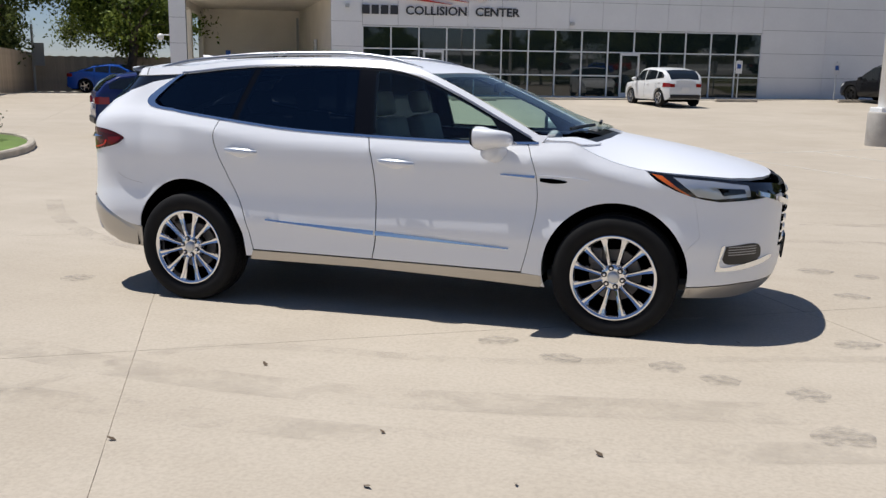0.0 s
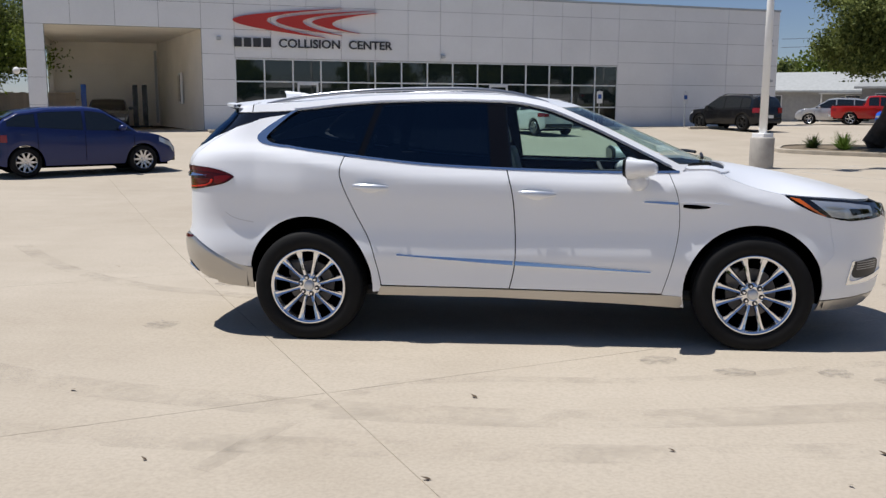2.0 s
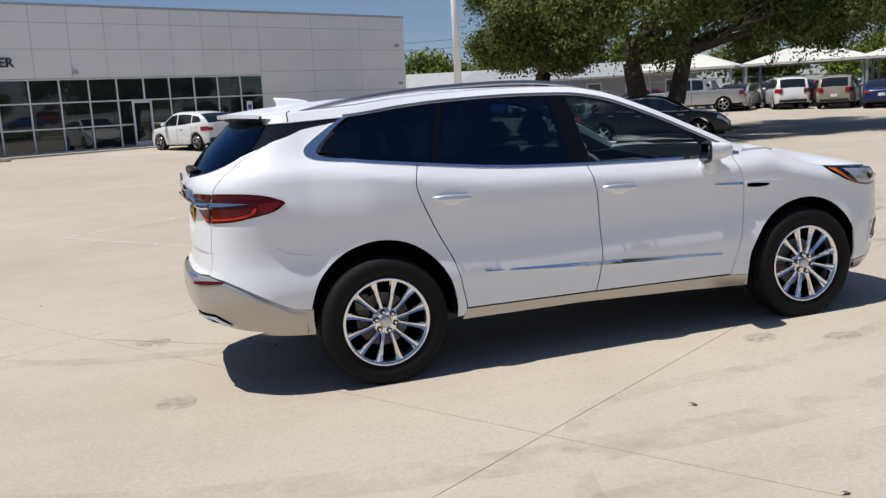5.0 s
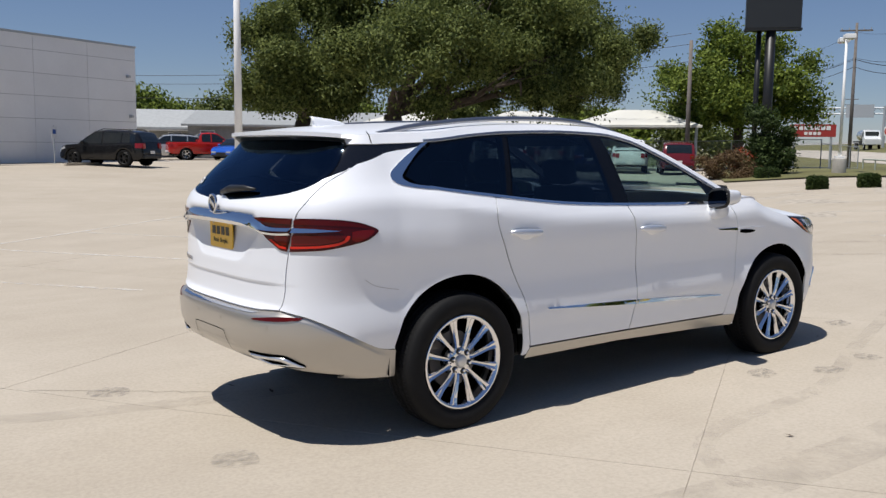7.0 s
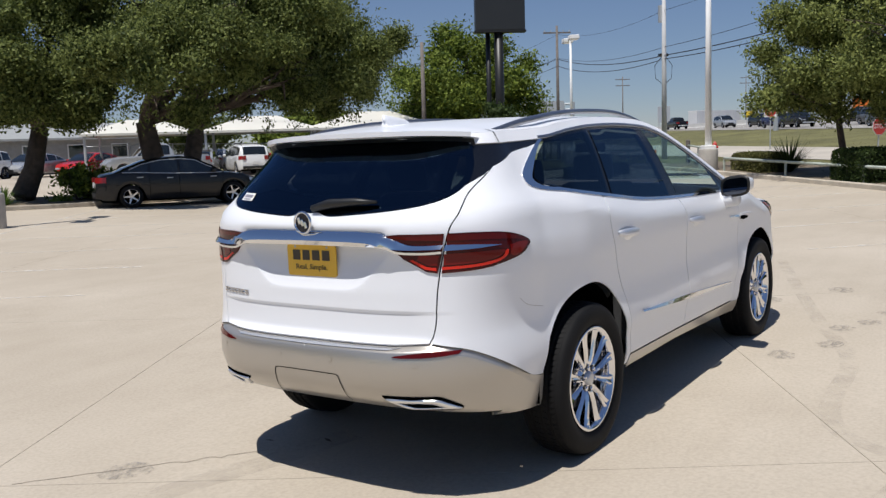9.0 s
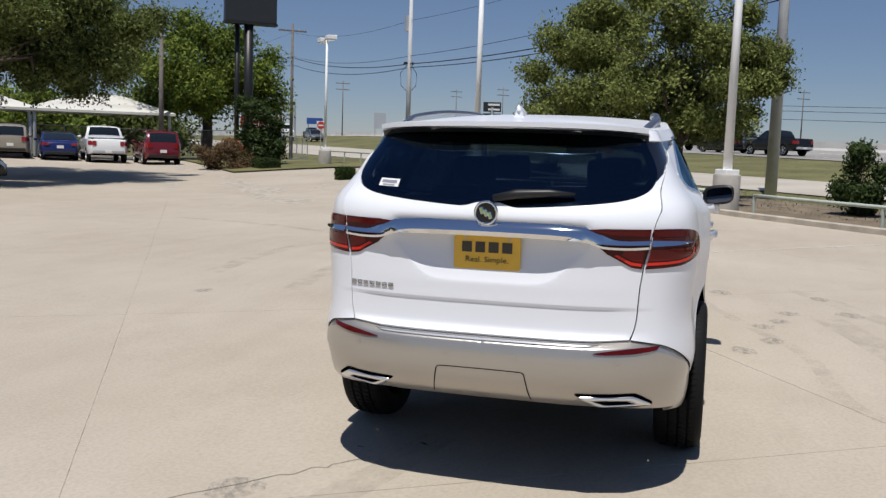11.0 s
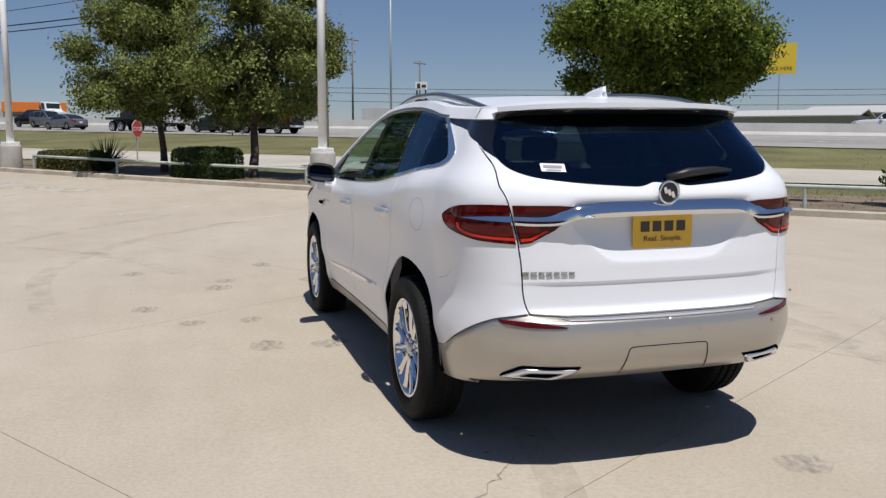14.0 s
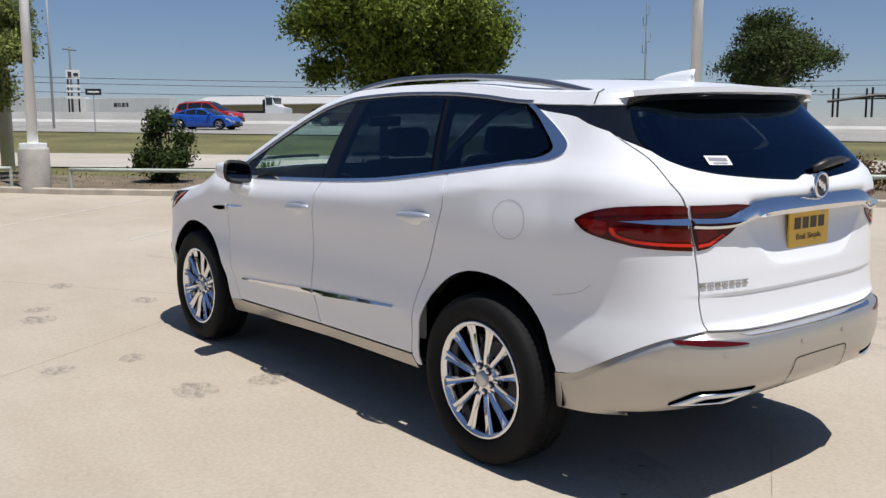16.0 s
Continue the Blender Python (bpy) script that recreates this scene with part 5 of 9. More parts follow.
def wheel_meshes(r, rim_mat, spokes):
    key = (r, rim_mat.name, spokes)
    if key not in WHEELS:
        tyre = lathe([(r * 0.66, -0.09), (r * 0.70, -0.105), (r * 0.93, -0.11), (r, -0.08), (r, 0.08), (r * 0.93, 0.11), (r * 0.70, 0.105), (r * 0.66, 0.09)], 28, "y")
        rim = lathe([(r * 0.70, 0.10), (r * 0.67, 0.112), (r * 0.63, 0.10), (r * 0.60, 0.02), (0.0, 0.02)], 28, "y")
        for k in range(spokes):
            a = k * math.tau / spokes
            d, s = Vector((math.cos(a), 0, math.sin(a))), Vector((-math.sin(a), 0, math.cos(a)))
            vs = [rim.verts.new(d * u * r + s * w * r + Vector((0, y, 0))) for u, w, y in ((.05, .10, .085), (.05, -.10, .085), (.64, -.055, .105), (.64, .055, .105), (.05, .10, .03), (.05, -.10, .03), (.64, -.055, .03), (.64, .055, .03))]
            for f in ((0, 1, 2, 3), (0, 4, 5, 1), (1, 5, 6, 2), (3, 2, 6, 7), (0, 3, 7, 4)):
                rim.faces.new([vs[i] for i in f])
        hub = bmesh.ops.create_cone(rim, cap_ends=True, segments=12, radius1=r * 0.16, radius2=r * 0.12, depth=0.06, matrix=Matrix.Translation((0, 0.075, 0)) @ Matrix.Rotation(radians(-90), 4, "X"))
        for bm in (tyre, rim):
            bmesh.ops.recalc_face_normals(bm, faces=bm.faces)
        out = []
        for nm, bm, mat in (("wheel", tyre, M_RUBBER), ("rim", rim, rim_mat)):
            me = bpy.data.meshes.new(nm)
            bm.to_mesh(me)
            bm.free()
            me.materials.append(mat)
            if nm == "wheel":
                me.polygons.foreach_set("use_smooth", [True] * len(me.polygons))
            out.append(me)
        rm = out[1]
        rm.materials.append(M_GAP)
        for p in rm.polygons:
            if abs(p.center.y - 0.02) < 0.004 and abs(p.normal.y) > 0.9:
                p.material_index = 1
        WHEELS[key] = out
    return WHEELS[key]


def vehicle(kind, x, y, heading, paint_mat, label, name="parked_car", group="parked cars", rim=None, spokes=5, L=None, H=1.0, chrome=False, category="car", lift=0.0, ground=None, W=None):
    s = SHAPES[kind]
    L, W, r = L or s["L"], W or s["W"], s["r"]
    z0 = (land(x, y) if ground is None else ground) + lift
    car = thing(name, pose(x, y, z0, 0, 0, heading), label, category, group)
    over = s.get("over", (0.19, 0.20))
    axle_f, axle_r = L * (0.5 - over[0]), -L * (0.5 - over[1])

    def waist(px):
        return smooth_of(px / L, s["waist"]) * H

    def roof(px):
        return max(waist(px), smooth_of(px / L, s["roof"]) * H) if s["roof"][0][0] <= px / L <= s["roof"][-1][0] else waist(px)

    def half(px):
        e = max(0.0, (abs(px) / L - 0.36) / 0.14)
        return W / 2 * (1 - 0.20 * e ** 2.6)

    def low(px):
        z = s["sill"]
        e = max(0.0, (abs(px) / L - 0.44) / 0.06)
        z += 0.12 * e ** 2
        for ax in (axle_f, axle_r):
            q = (r + 0.055) ** 2 - (px - ax) ** 2
            if q > 0:
                z = max(z, r - 0.01 + math.sqrt(q))
        return z

    def side_y(px, z):
        """Half width of the skin at a height: barrelled below the waist, leaning in above it."""
        w, zb, zr = half(px), waist(px), roof(px)
        if z <= zb - 0.02:
            f = (z - s["sill"]) / max(0.1, zb - s["sill"])
            return w * (0.95 + 0.05 * math.sin(min(max(f, 0), 1) * math.pi * 0.75 + 0.3))
        lean = 0.19 * (z - zb) / 0.5
        return w * 0.965 - lean * 0.75 if zr > zb + 0.05 else w * 0.965

    def crown(px, v):
        """The top skin, v from the middle (0) to the edge (1)."""
        z = roof(px)
        return z + 0.035 * (1 - v * v) - 0.01

    def section(px):
        zl, zb, zr = low(px), waist(px), roof(px)
        zb = max(zb, zl + 0.06)
        pts = [(0.0, zl + 0.02), (half(px) * 0.86, zl + 0.02), (side_y(px, zl) - 0.012, zl)]
        for f in (0.08, 0.3, 0.55, 0.8, 0.93):
            z = zl + (zb - zl) * f
            pts.append((side_y(px, z), z))
        top = max(zr - 0.05, zb - 0.005)
        for f in (0.0, 0.33, 0.66, 1.0):
            z = zb - 0.01 + (top - zb + 0.01) * f
            pts.append((side_y(px, max(z, zb)) if zr > zb + 0.05 else half(px) * (0.965 - 0.02 * f), z))
        ye = pts[-1][1 - 1]
        for v in (0.94, 0.75, 0.4, 0.0):
            pts.append((ye * v, crown(px, v) - (0.012 if v > 0.9 else 0)))
        return pts

    xs = sorted({round(-L / 2 + L * k / 72, 4) for k in range(73)} | {round(ax + d * (r + 0.05), 4) for ax in (axle_f, axle_r) for d in (-1.0, -0.97, -0.88, 0.88, 0.97, 1.0)} | {round(L * f, 4) for f in (-.499, .499, -.49, .49)})
    verts, faces, n = [], [], None
    for px in xs:
        sec = section(px)
        ring = [(px, -yy, z) for yy, z in sec] + [(px, yy, z) for yy, z in sec[-2::-1]]
        n = len(ring)
        verts += ring
    for i in range(len(xs) - 1):
        faces += [(i * n + k, i * n + k + 1, (i + 1) * n + k + 1, (i + 1) * n + k) for k in range(n - 1)]
    faces += [tuple(range(n - 1)), tuple(range((len(xs) - 1) * n + n - 2, (len(xs) - 1) * n - 1, -1))]
    body = raw("body", verts, faces, paint_mat, car, smooth=True)
    body.data.set_sharp_from_angle(angle=radians(38))

    def patch(nm, x0, x1, za, zb_, mat, sgn, lift=0.008, nx=10, nz=4, parent=car, lab=""):
        vs, fs = [], []
        for i in range(nx + 1):
            px = x0 + (x1 - x0) * i / nx
            a, b = (za(px), zb_(px)) if callable(za) else (za, zb_)
            for j in range(nz + 1):
                z = a + max(b - a, 0.004) * j / nz
                vs.append((px, sgn * (side_y(px, z) + lift), z))
        fs = [(i * (nz + 1) + j, (i + 1) * (nz + 1) + j, (i + 1) * (nz + 1) + j + 1, i * (nz + 1) + j + 1) for i in range(nx) for j in range(nz)]
        return raw(nm, vs, fs, mat, parent, lab, smooth=True)

    lo_w, hi_w = (lambda px: waist(px) + 0.035), (lambda px: max(waist(px) + 0.04, roof(px) - 0.085))
    rear_x, front_x = s["roof"][0][0] * L + 0.16, s["roof"][-1][0] * L - 0.14
    pil = [p * L for p in s["pillars"]]
    cuts = [rear_x + (0.10 if kind != "pickup" else 0.05)] + [p for p in pil[:2] if p > rear_x + 0.3] + [front_x - 0.02]
    for sgn in (-1, 1):
        for a, b in zip(cuts, cuts[1:]):
            patch("side_window", a + 0.035, b - 0.035, lo_w, hi_w, M_CARGLASS, sgn)
        if chrome:
            patch("window_trim", cuts[0], cuts[-1], lambda px: waist(px) + 0.008, lambda px: waist(px) + 0.03, M_STEEL, sgn, 0.011, 20, 1)
            patch("window_trim", cuts[0] + 0.2, cuts[-1] - 0.3, lambda px: roof(px) - 0.082, lambda px: roof(px) - 0.06, M_STEEL, sgn, 0.011, 20, 1)
        for dx in cuts[1:]:
            patch("door_gap", dx - 0.006, dx + 0.006, lambda px: s["sill"] + 0.1, lambda px: waist(px) + 0.02, M_GAP, sgn, 0.003, 1, 5)
        for dx in cuts[1:]:
            part("door_handle", new_box((dx - 0.36, sgn * (side_y(dx, waist(dx) - 0.1) + 0.012) - 0.014, waist(dx) - 0.12), (dx - 0.18, sgn * (side_y(dx, waist(dx) - 0.1) + 0.012) + 0.014, waist(dx) - 0.09), 0.006), M_STEEL if chrome else paint_mat, car)
        mx = front_x - 0.30
        mb = bmesh.new()
        bmesh.ops.create_uvsphere(mb, u_segments=10, v_segments=8, radius=0.5)
        for v in mb.verts:
            v.co = Vector((mx + v.co.x * 0.18, sgn * (half(mx) + 0.09) + v.co.y * 0.22, waist(mx) + 0.10 + v.co.z * 0.16))
        part("wing_mirror", mb, paint_mat, car, smooth=True)
        hx = L / 2
        patch("headlight", hx - 0.42, hx - 0.05, lambda px: waist(px) - 0.17 + 0.05 * (hx - px), lambda px: waist(px) - 0.05, M_LAMPCLEAR, sgn, 0.010, 8, 3)
        patch("tail_light", -hx + 0.01, -hx + 0.30, lambda px: 0.76 * H + (0.12 if kind in ("suv", "pickup") else 0), lambda px: 0.90 * H + (0.2 if kind in ("suv", "pickup") else 0.02), M_TAILRED, sgn, 0.010, 6, 3)
        w0 = half(-hx)
        zt = 0.76 * H + (0.10 if kind in ("suv", "pickup") else 0)
        part("tail_light", new_box((-hx - 0.012, sgn * w0 * 0.84 - 0.10, zt), (-hx + 0.05, sgn * w0 * 0.84 + 0.10, zt + (0.24 if kind in ("suv", "pickup") else 0.13)), 0.01), M_TAILRED, car)
        part("headlight", new_box((hx - 0.06, sgn * w0 * 0.74 - 0.17, waist(hx * 0.96) - 0.20), (hx + 0.008, sgn * w0 * 0.74 + 0.17, waist(hx * 0.96) - 0.08), 0.02), M_LAMPCLEAR, car)
        tm, rm = wheel_meshes(r, rim or M_ALLOY, spokes)
        for ax in (axle_f, axle_r):
            wob = new("wheel", tm)
            wob.parent = car
            wob.matrix_basis = pose(ax, sgn * (W / 2 - 0.125), r, 0, 0, 0 if sgn > 0 else 180)
            rob = new("rim", rm)
            rob.parent = wob

    def top_pane(nm, x0, x1, w_in):
        vs, fs = [], []
        for i in range(9):
            px = x0 + (x1 - x0) * i / 8
            ye = side_y(px, max(roof(px) - 0.05, waist(px)))
            e = 0.05
            nx_, nz_ = -(roof(px + e) - roof(px - e)) / (2 * e), 1.0
            nl = math.hypot(nx_, nz_)
            for j in range(9):
                v = -1 + j / 4
                vs.append((px + 0.012 * nx_ / nl, v * ye * w_in, crown(px, abs(v) * w_in) + 0.012 * nz_ / nl))
        fs = [(i * 9 + j, (i + 1) * 9 + j, (i + 1) * 9 + j + 1, i * 9 + j + 1) for i in range(8) for j in range(8)]
        raw(nm, vs, fs, M_CARGLASS, car, smooth=True)
    rf = s["roof"]
    top_pane("windscreen", rf[-3][0] * L + 0.04, rf[-1][0] * L - 0.08, 0.90)
    top_pane("rear_window", rf[0][0] * L + 0.05, (rf[3][0] if kind in ("sedan", "sport") else rf[2][0]) * L - 0.05, 0.84)
    w0 = half(L / 2)
    zf = waist(L / 2 * 0.96)
    part("grille", new_box((L / 2 - 0.05, -w0 * 0.5, zf - 0.36), (L / 2 + 0.012, w0 * 0.5, zf - 0.14), 0.02), M_BLACK, car)
    part("front_bumper", new_box((L / 2 - 0.12, -w0 * 0.92, s["sill"] + 0.02), (L / 2 + 0.03, w0 * 0.92, s["sill"] + 0.16), 0.04), M_BLACK if kind != "pickup" else M_STEEL, car)
    part("rear_bumper", new_box((-L / 2 - 0.04, -w0 * 0.95, s["sill"] + 0.06), (-L / 2 + 0.12, w0 * 0.95, s["sill"] + 0.22), 0.04), M_BLACK if kind != "pickup" else M_STEEL, car)
    part("number_plate", new_box((-L / 2 - 0.055 if kind == "pickup" else -L / 2 - 0.02, -0.16, 0.62 * H if kind != "pickup" else s["sill"] + 0.09), (-L / 2 + 0.02, 0.16, 0.77 * H if kind != "pickup" else s["sill"] + 0.21)), M_WHITE, car)
    part("underbody", new_box((-L * 0.46, -W * 0.36, s["sill"] - 0.06), (L * 0.46, W * 0.36, s["sill"] + 0.25)), M_GAP, car)
    if kind == "pickup":
        part("bed_floor", new_box((-L * 0.475, -W * 0.41, 1.0), (-L * 0.17, W * 0.41, 1.0 + 0.262 * H)), M_BLACK, car, "dark open load bed")
    if kind == "suv":
        for sgn in (-1, 1):
            part("roof_rail", new_tube([(-L * 0.36, sgn * W * 0.31, 1.70 * H), (-L * 0.3, sgn * W * 0.32, 1.78 * H), (-0.1, sgn * W * 0.32, 1.80 * H), (L * 0.05, sgn * W * 0.31, 1.72 * H)], 0.02, 6), M_BLACK, car)
    return car


vehicle("hatch", -10.75, 12.9, 43, P_NAVY, "dark blue hatchback parked across the lane", spokes=10)
vehicle("hatch", -0.55, 31.3, 122, P_WHITE, "small rounded white crossover parked before the storefront", L=3.75, H=0.97, W=1.66, rim=M_ALLOY)
vehicle("suv", 8.65, 37.1, 125, P_BLACK, "black full-size SUV beside the building", L=4.4, H=0.92, W=1.76, rim=M_BLACK, spokes=6)
vehicle("sedan", 12.9, 19.5, -32, P_BLACK, "black sedan with chrome window line under the oak", rim=M_ALLOY, chrome=True)
ROW = [("suv", 36.0, 26.8, P_MAROON, "maroon SUV in the far row"), ("pickup", 35.6, 29.8, P_WHITE, "white crew-cab pickup in the far row"), ("sedan", 34.9, 32.1, P_NAVY, "dark blue sedan in the far row"),
       ("suv", 34.0, 34.4, P_TAN, "tan boxy crossover in the far row"), ("suv", 32.6, 37.0, P_WHITE, "white SUV in the far row"), ("sedan", 30.6, 38.6, P_SILVER, "silver sedan in the far row")]
for kind, x, y, pm, lab in ROW:
    vehicle(kind, x, y, 42 if kind != "suv" or pm is not P_WHITE else 60, pm, lab, L=5.4 if kind == "pickup" else None)
for kind, x, y, h, pm, lab in [("suv", 22.8, 48.9, 205, P_WHITE, "white SUV parked side-on behind the oaks"), ("sedan", 27.0, 49.6, 200, P_SILVER, "silver sedan parked by the fence"), ("sedan", 38.2, 42.0, 40, P_RED, "red sedan beyond the fence"),
                               ("sedan", 36.6, 44.0, 40, P_SILVER, "silver sedan beyond the fence"), ("pickup", 33.5, 46.4, 40, P_SILVER, "silver pickup beyond the fence"), ("pickup", 27.2, 38.4, 150, P_SILVER, "silver pickup behind the oaks"), ("sedan", 39.8, 40.0, 40, P_WHITE, "white sedan beyond the fence"),
                               ("pickup", 21.2, 55.3, -12, P_RED, "red pickup parked side-on"), ("sedan", 30.0, 48.2, 195, P_RED, "red sedan parked by the fence"), ("suv", 19.0, 57.1, 160, P_SILVER, "silver SUV by the low shed"), ("sedan", 22.6, 53.4, 215, P_BLUE, "bright blue saloon parked behind the oaks"),
                               ("sport", -26.5, 31.6, 20, P_BLUE, "bright blue low car at the lane's end")]:
    vehicle(kind, x, y, h, pm, lab)
v = front(-5.2, 8.0)
vehicle("sedan", v.x, v.y, math.degrees(FACE_TURN) - 90, P_GREY, "grey sedan standing in the drive-in bay", ground=land(v.x, v.y), H=0.98)
ST = math.degrees(math.atan2(STREET_ALONG.y, STREET_ALONG.x))
for kind, p, q, d, pm, lab in [("sport", 26.5, 48, 180, P_BLUE, "bright blue saloon on the highway"), ("suv", 29.5, 54.5, 180, P_RED, "red SUV on the highway"), ("pickup", 20.0, 58, 180, P_BLACK, "black pickup on the highway"),
                               ("pickup", 48, 46, 0, P_BLACK, "dark pickup on the highway"), ("suv", 60, 52, 0, P_GREY, "dark SUV on the highway"), ("sedan", 54, 46, 0, P_BLACK, "dark saloon on the highway"),
                               ("pickup", 98, 46, 180, P_NAVY, "dark pickup far along the highway"), ("suv", 112, 50, 180, P_BLACK, "dark SUV far along the highway"), ("suv", 84, 50, 180, P_GREY, "dark SUV far along the highway"),
                               ("pickup", 134, 46, 0, P_BLACK, "black pickup far along the highway"), ("pickup", 6, 64, 0, P_WHITE, "white pickup on the highway"), ("suv", 22, 62, 0, P_BLACK, "black SUV behind the barrier"),
                               ("sedan", 75, 46, 0, P_GREY, "grey saloon on the highway"), ("pickup", 88, 51, 0, P_BLACK, "dark pickup in the far lane"), ("pickup", 93, 46, 180, P_BLACK, "black pickup on the highway"), ("pickup", 139, 33.5, 180, P_BLACK, "dark pickup on the far ramp"), ("suv", 128, 31, 180, P_GREY, "dark SUV on the far ramp"), ("suv", 122, 49, 180, P_SILVER, "silver SUV far along the highway"), ("pickup", 114, 55, 0, P_GREY, "grey pickup in the far lane")]:
    v = street(p, q)
    vehicle(kind, v.x, v.y, ST + d, pm, lab, "passing_car", "highway cars")


def semi_trailer(p, q, length, turn, mat, label, mark=False, base=None):
    v = street(p, q)
    t = thing("semi_trailer", pose(v.x, v.y, v.z if base is None else base, 0, 0, ST + turn), label, "trailer", "semi trailers")
    part("box", new_box((-length / 2, -1.28, 1.15), (length / 2, 1.28, 4.05), 0.03), mat, t)
    part("under_frame", new_box((-length / 2 + 0.3, -0.9, 0.85), (length / 2 - 0.3, 0.9, 1.149)), M_BLACK, t)
    n = 12
    for k in range(n + 1):
        xk = -length / 2 + 0.05 + (length - 0.1) * k / n
        for sgn in (-1, 1):
            part("rib", new_box((xk - 0.04, sgn * 1.295 - 0.014, 1.2), (xk + 0.04, sgn * 1.295 + 0.014, 4.0)), mat, t)
    tm, rm = wheel_meshes(0.5, M_STEEL, 6)
    for xw in (-length / 2 + 1.0, -length / 2 + 2.2):
        for sgn in (-1, 1):
            wob = new("wheel", tm)
            wob.parent = t
            wob.matrix_basis = pose(xw, sgn * 1.1, 0.5, 0, 0, 0 if sgn > 0 else 180)
            rob = new("rim", rm)
            rob.parent = wob
    for sgn in (-1, 1):
        part("landing_leg", new_box((length / 2 - 2.6, sgn * 0.8 - 0.07, 0.0), (length / 2 - 2.45, sgn * 0.8 + 0.07, 0.85)), M_STEEL, t)
    if mark:
        for k, w in enumerate((0.55, 0.5, 0.6, 0.6)):
            for sgn in (-1, 1):
                part("mark", new_box((-0.4 + k * 0.72 * 1, sgn * 1.296 - 0.004, 2.6), (-0.4 + k * 0.72 + w, sgn * 1.296 + 0.004, 3.25)), M_CHARCOAL, t, "dark lettering shape")
    return t


for x, y, mark in ((149.6, -53.4, True), (161.2, -42.6, False)):
    semi_trailer(x * STREET_ALONG.x + y * STREET_ALONG.y, x * STREET_OUT.x + y * STREET_OUT.y, 16, 0, M_TRAILER, "white box trailer parked beyond the highway barrier", mark)
for p, q, m in ((181, 70, M_TRAILER), (176, 83, P_SILVER), (171, 94, M_TRAILER)):
    semi_trailer(p, q, 12, 112, m, "grey-white box trailer far off", base=3.3)
t = thing("orange_container", pose(176.0, 22.4, 5.75, 0, 0, 97), "long bright orange steel container on a bank", "container")
part("box", new_box((-5.4, -1.2, 0.3), (5.4, 1.2, 2.1), 0.04), M_ORANGE, t)
for k in range(22):
    part("rib", new_box((-5.3 + k * 0.485, 1.2, 0.4), (-5.12 + k * 0.485, 1.24, 2.0)), M_ORANGE, t)
part("skid", new_box((-5.2, -1.0, -4.5), (5.2, 1.0, 0.3)), surface("bank_earth", (0.30, 0.27, 0.22), 0.9), t, "pale earth bank below")


def lorry(p, q, turn, cab_mat, label, bed=True, tank=False):
    v = street(p, q)
    t = thing("lorry", pose(v.x, v.y, v.z, 0, 0, ST + turn), label, "truck", "lorries")
    bm = bmesh.new()
    prof = [(2.2, 0.7), (4.3, 0.7), (4.35, 1.5), (3.3, 1.75), (2.9, 2.75), (2.2, 2.85)]
    rings = [[bm.verts.new((x, y, z)) for x, z in prof] for y in (-1.1, 1.1)]
    for k in range(len(prof)):
        bm.faces.new((rings[0][k], rings[0][(k + 1) % 6], rings[1][(k + 1) % 6], rings[1][k]))
    bm.faces.new(rings[0])
    bm.faces.new(rings[1][::-1])
    bmesh.ops.bevel(bm, geom=list(bm.edges), offset=0.05, segments=2, affect="EDGES")
    part("cab", bm, cab_mat, t)
    for sgn in (-1, 1):
        part("side_window", new_box((2.35, sgn * 1.11 - 0.01, 1.85), (3.05, sgn * 1.11 + 0.01, 2.6)), M_CARGLASS, t)
    part("windscreen", new_box((3.0, -0.9, 1.85), (3.22, 0.9, 2.6), 0.02), M_CARGLASS, t)
    part("bed", new_box((-4.2, -1.2, 1.05), (2.1, 1.2, 1.25)), M_BLACK, t)
    part("chassis", new_box((-4.1, -0.45, 0.6), (4.1, 0.45, 1.04)), M_BLACK, t)
    part("headboard", new_box((1.95, -1.1, 1.25), (2.1, 1.1, 2.4)), M_BLACK, t)
    if tank:
        part("tank", new_tube([(-3.8, 0, 2.1), (1.7, 0, 2.1)], 0.85, 18), P_SILVER, t, smooth=True)
    tm, rm = wheel_meshes(0.48, M_STEEL, 6)
    for xw in (3.3, -2.2, -3.4):
        for sgn in (-1, 1):
            wob = new("wheel", tm)
            wob.parent = t
            wob.matrix_basis = pose(xw, sgn * 1.0, 0.48, 0, 0, 0 if sgn > 0 else 180)
            rob = new("rim", rm)
            rob.parent = wob


lorry(63, 46, 180, P_WHITE, "flat-bed lorry with a pale cab on the highway")
lorry(40, 84, 180, P_WHITE, "white road tractor behind the barrier")
lorry(80, 60, 0, P_BLACK, "dark lorry far along the highway", tank=True)
lorry(141, 29, 180, P_WHITE, "white tank lorry on the far ramp", tank=True)
lorry(105, 62, 180, P_WHITE, "white lorry far along the highway")

# car carrier and yard beyond the highway
v = street(-26, 88)
t = thing("car_carrier", pose(v.x, v.y, v.z, 0, 0, ST), "dark steel car-carrier trailer with raised ramps", "trailer")
for sgn in (-1, 1):
    part("beam", new_tube([(-8, sgn * 1.2, 2.0), (-3, sgn * 1.2, 3.1), (4, sgn * 1.2, 3.2), (8, sgn * 1.2, 2.7)], 0.16, 6), M_BLACK, t)
    part("beam", new_tube([(-8, sgn * 1.2, 0.9), (8, sgn * 1.2, 0.9)], 0.18, 6), M_BLACK, t)
    for xk in (-7.5, -4.5, -1.5, 1.5, 4.5, 7.5):
        part("upright", new_tube([(xk, sgn * 1.2, 0.0), (xk, sgn * 1.2, 3.9 if xk > 0 else 2.6)], 0.1, 6), M_BLACK, t)
part("deck", new_box((-7, -1.1, 2.85), (7.5, 1.1, 2.95)), M_BLACK, t)


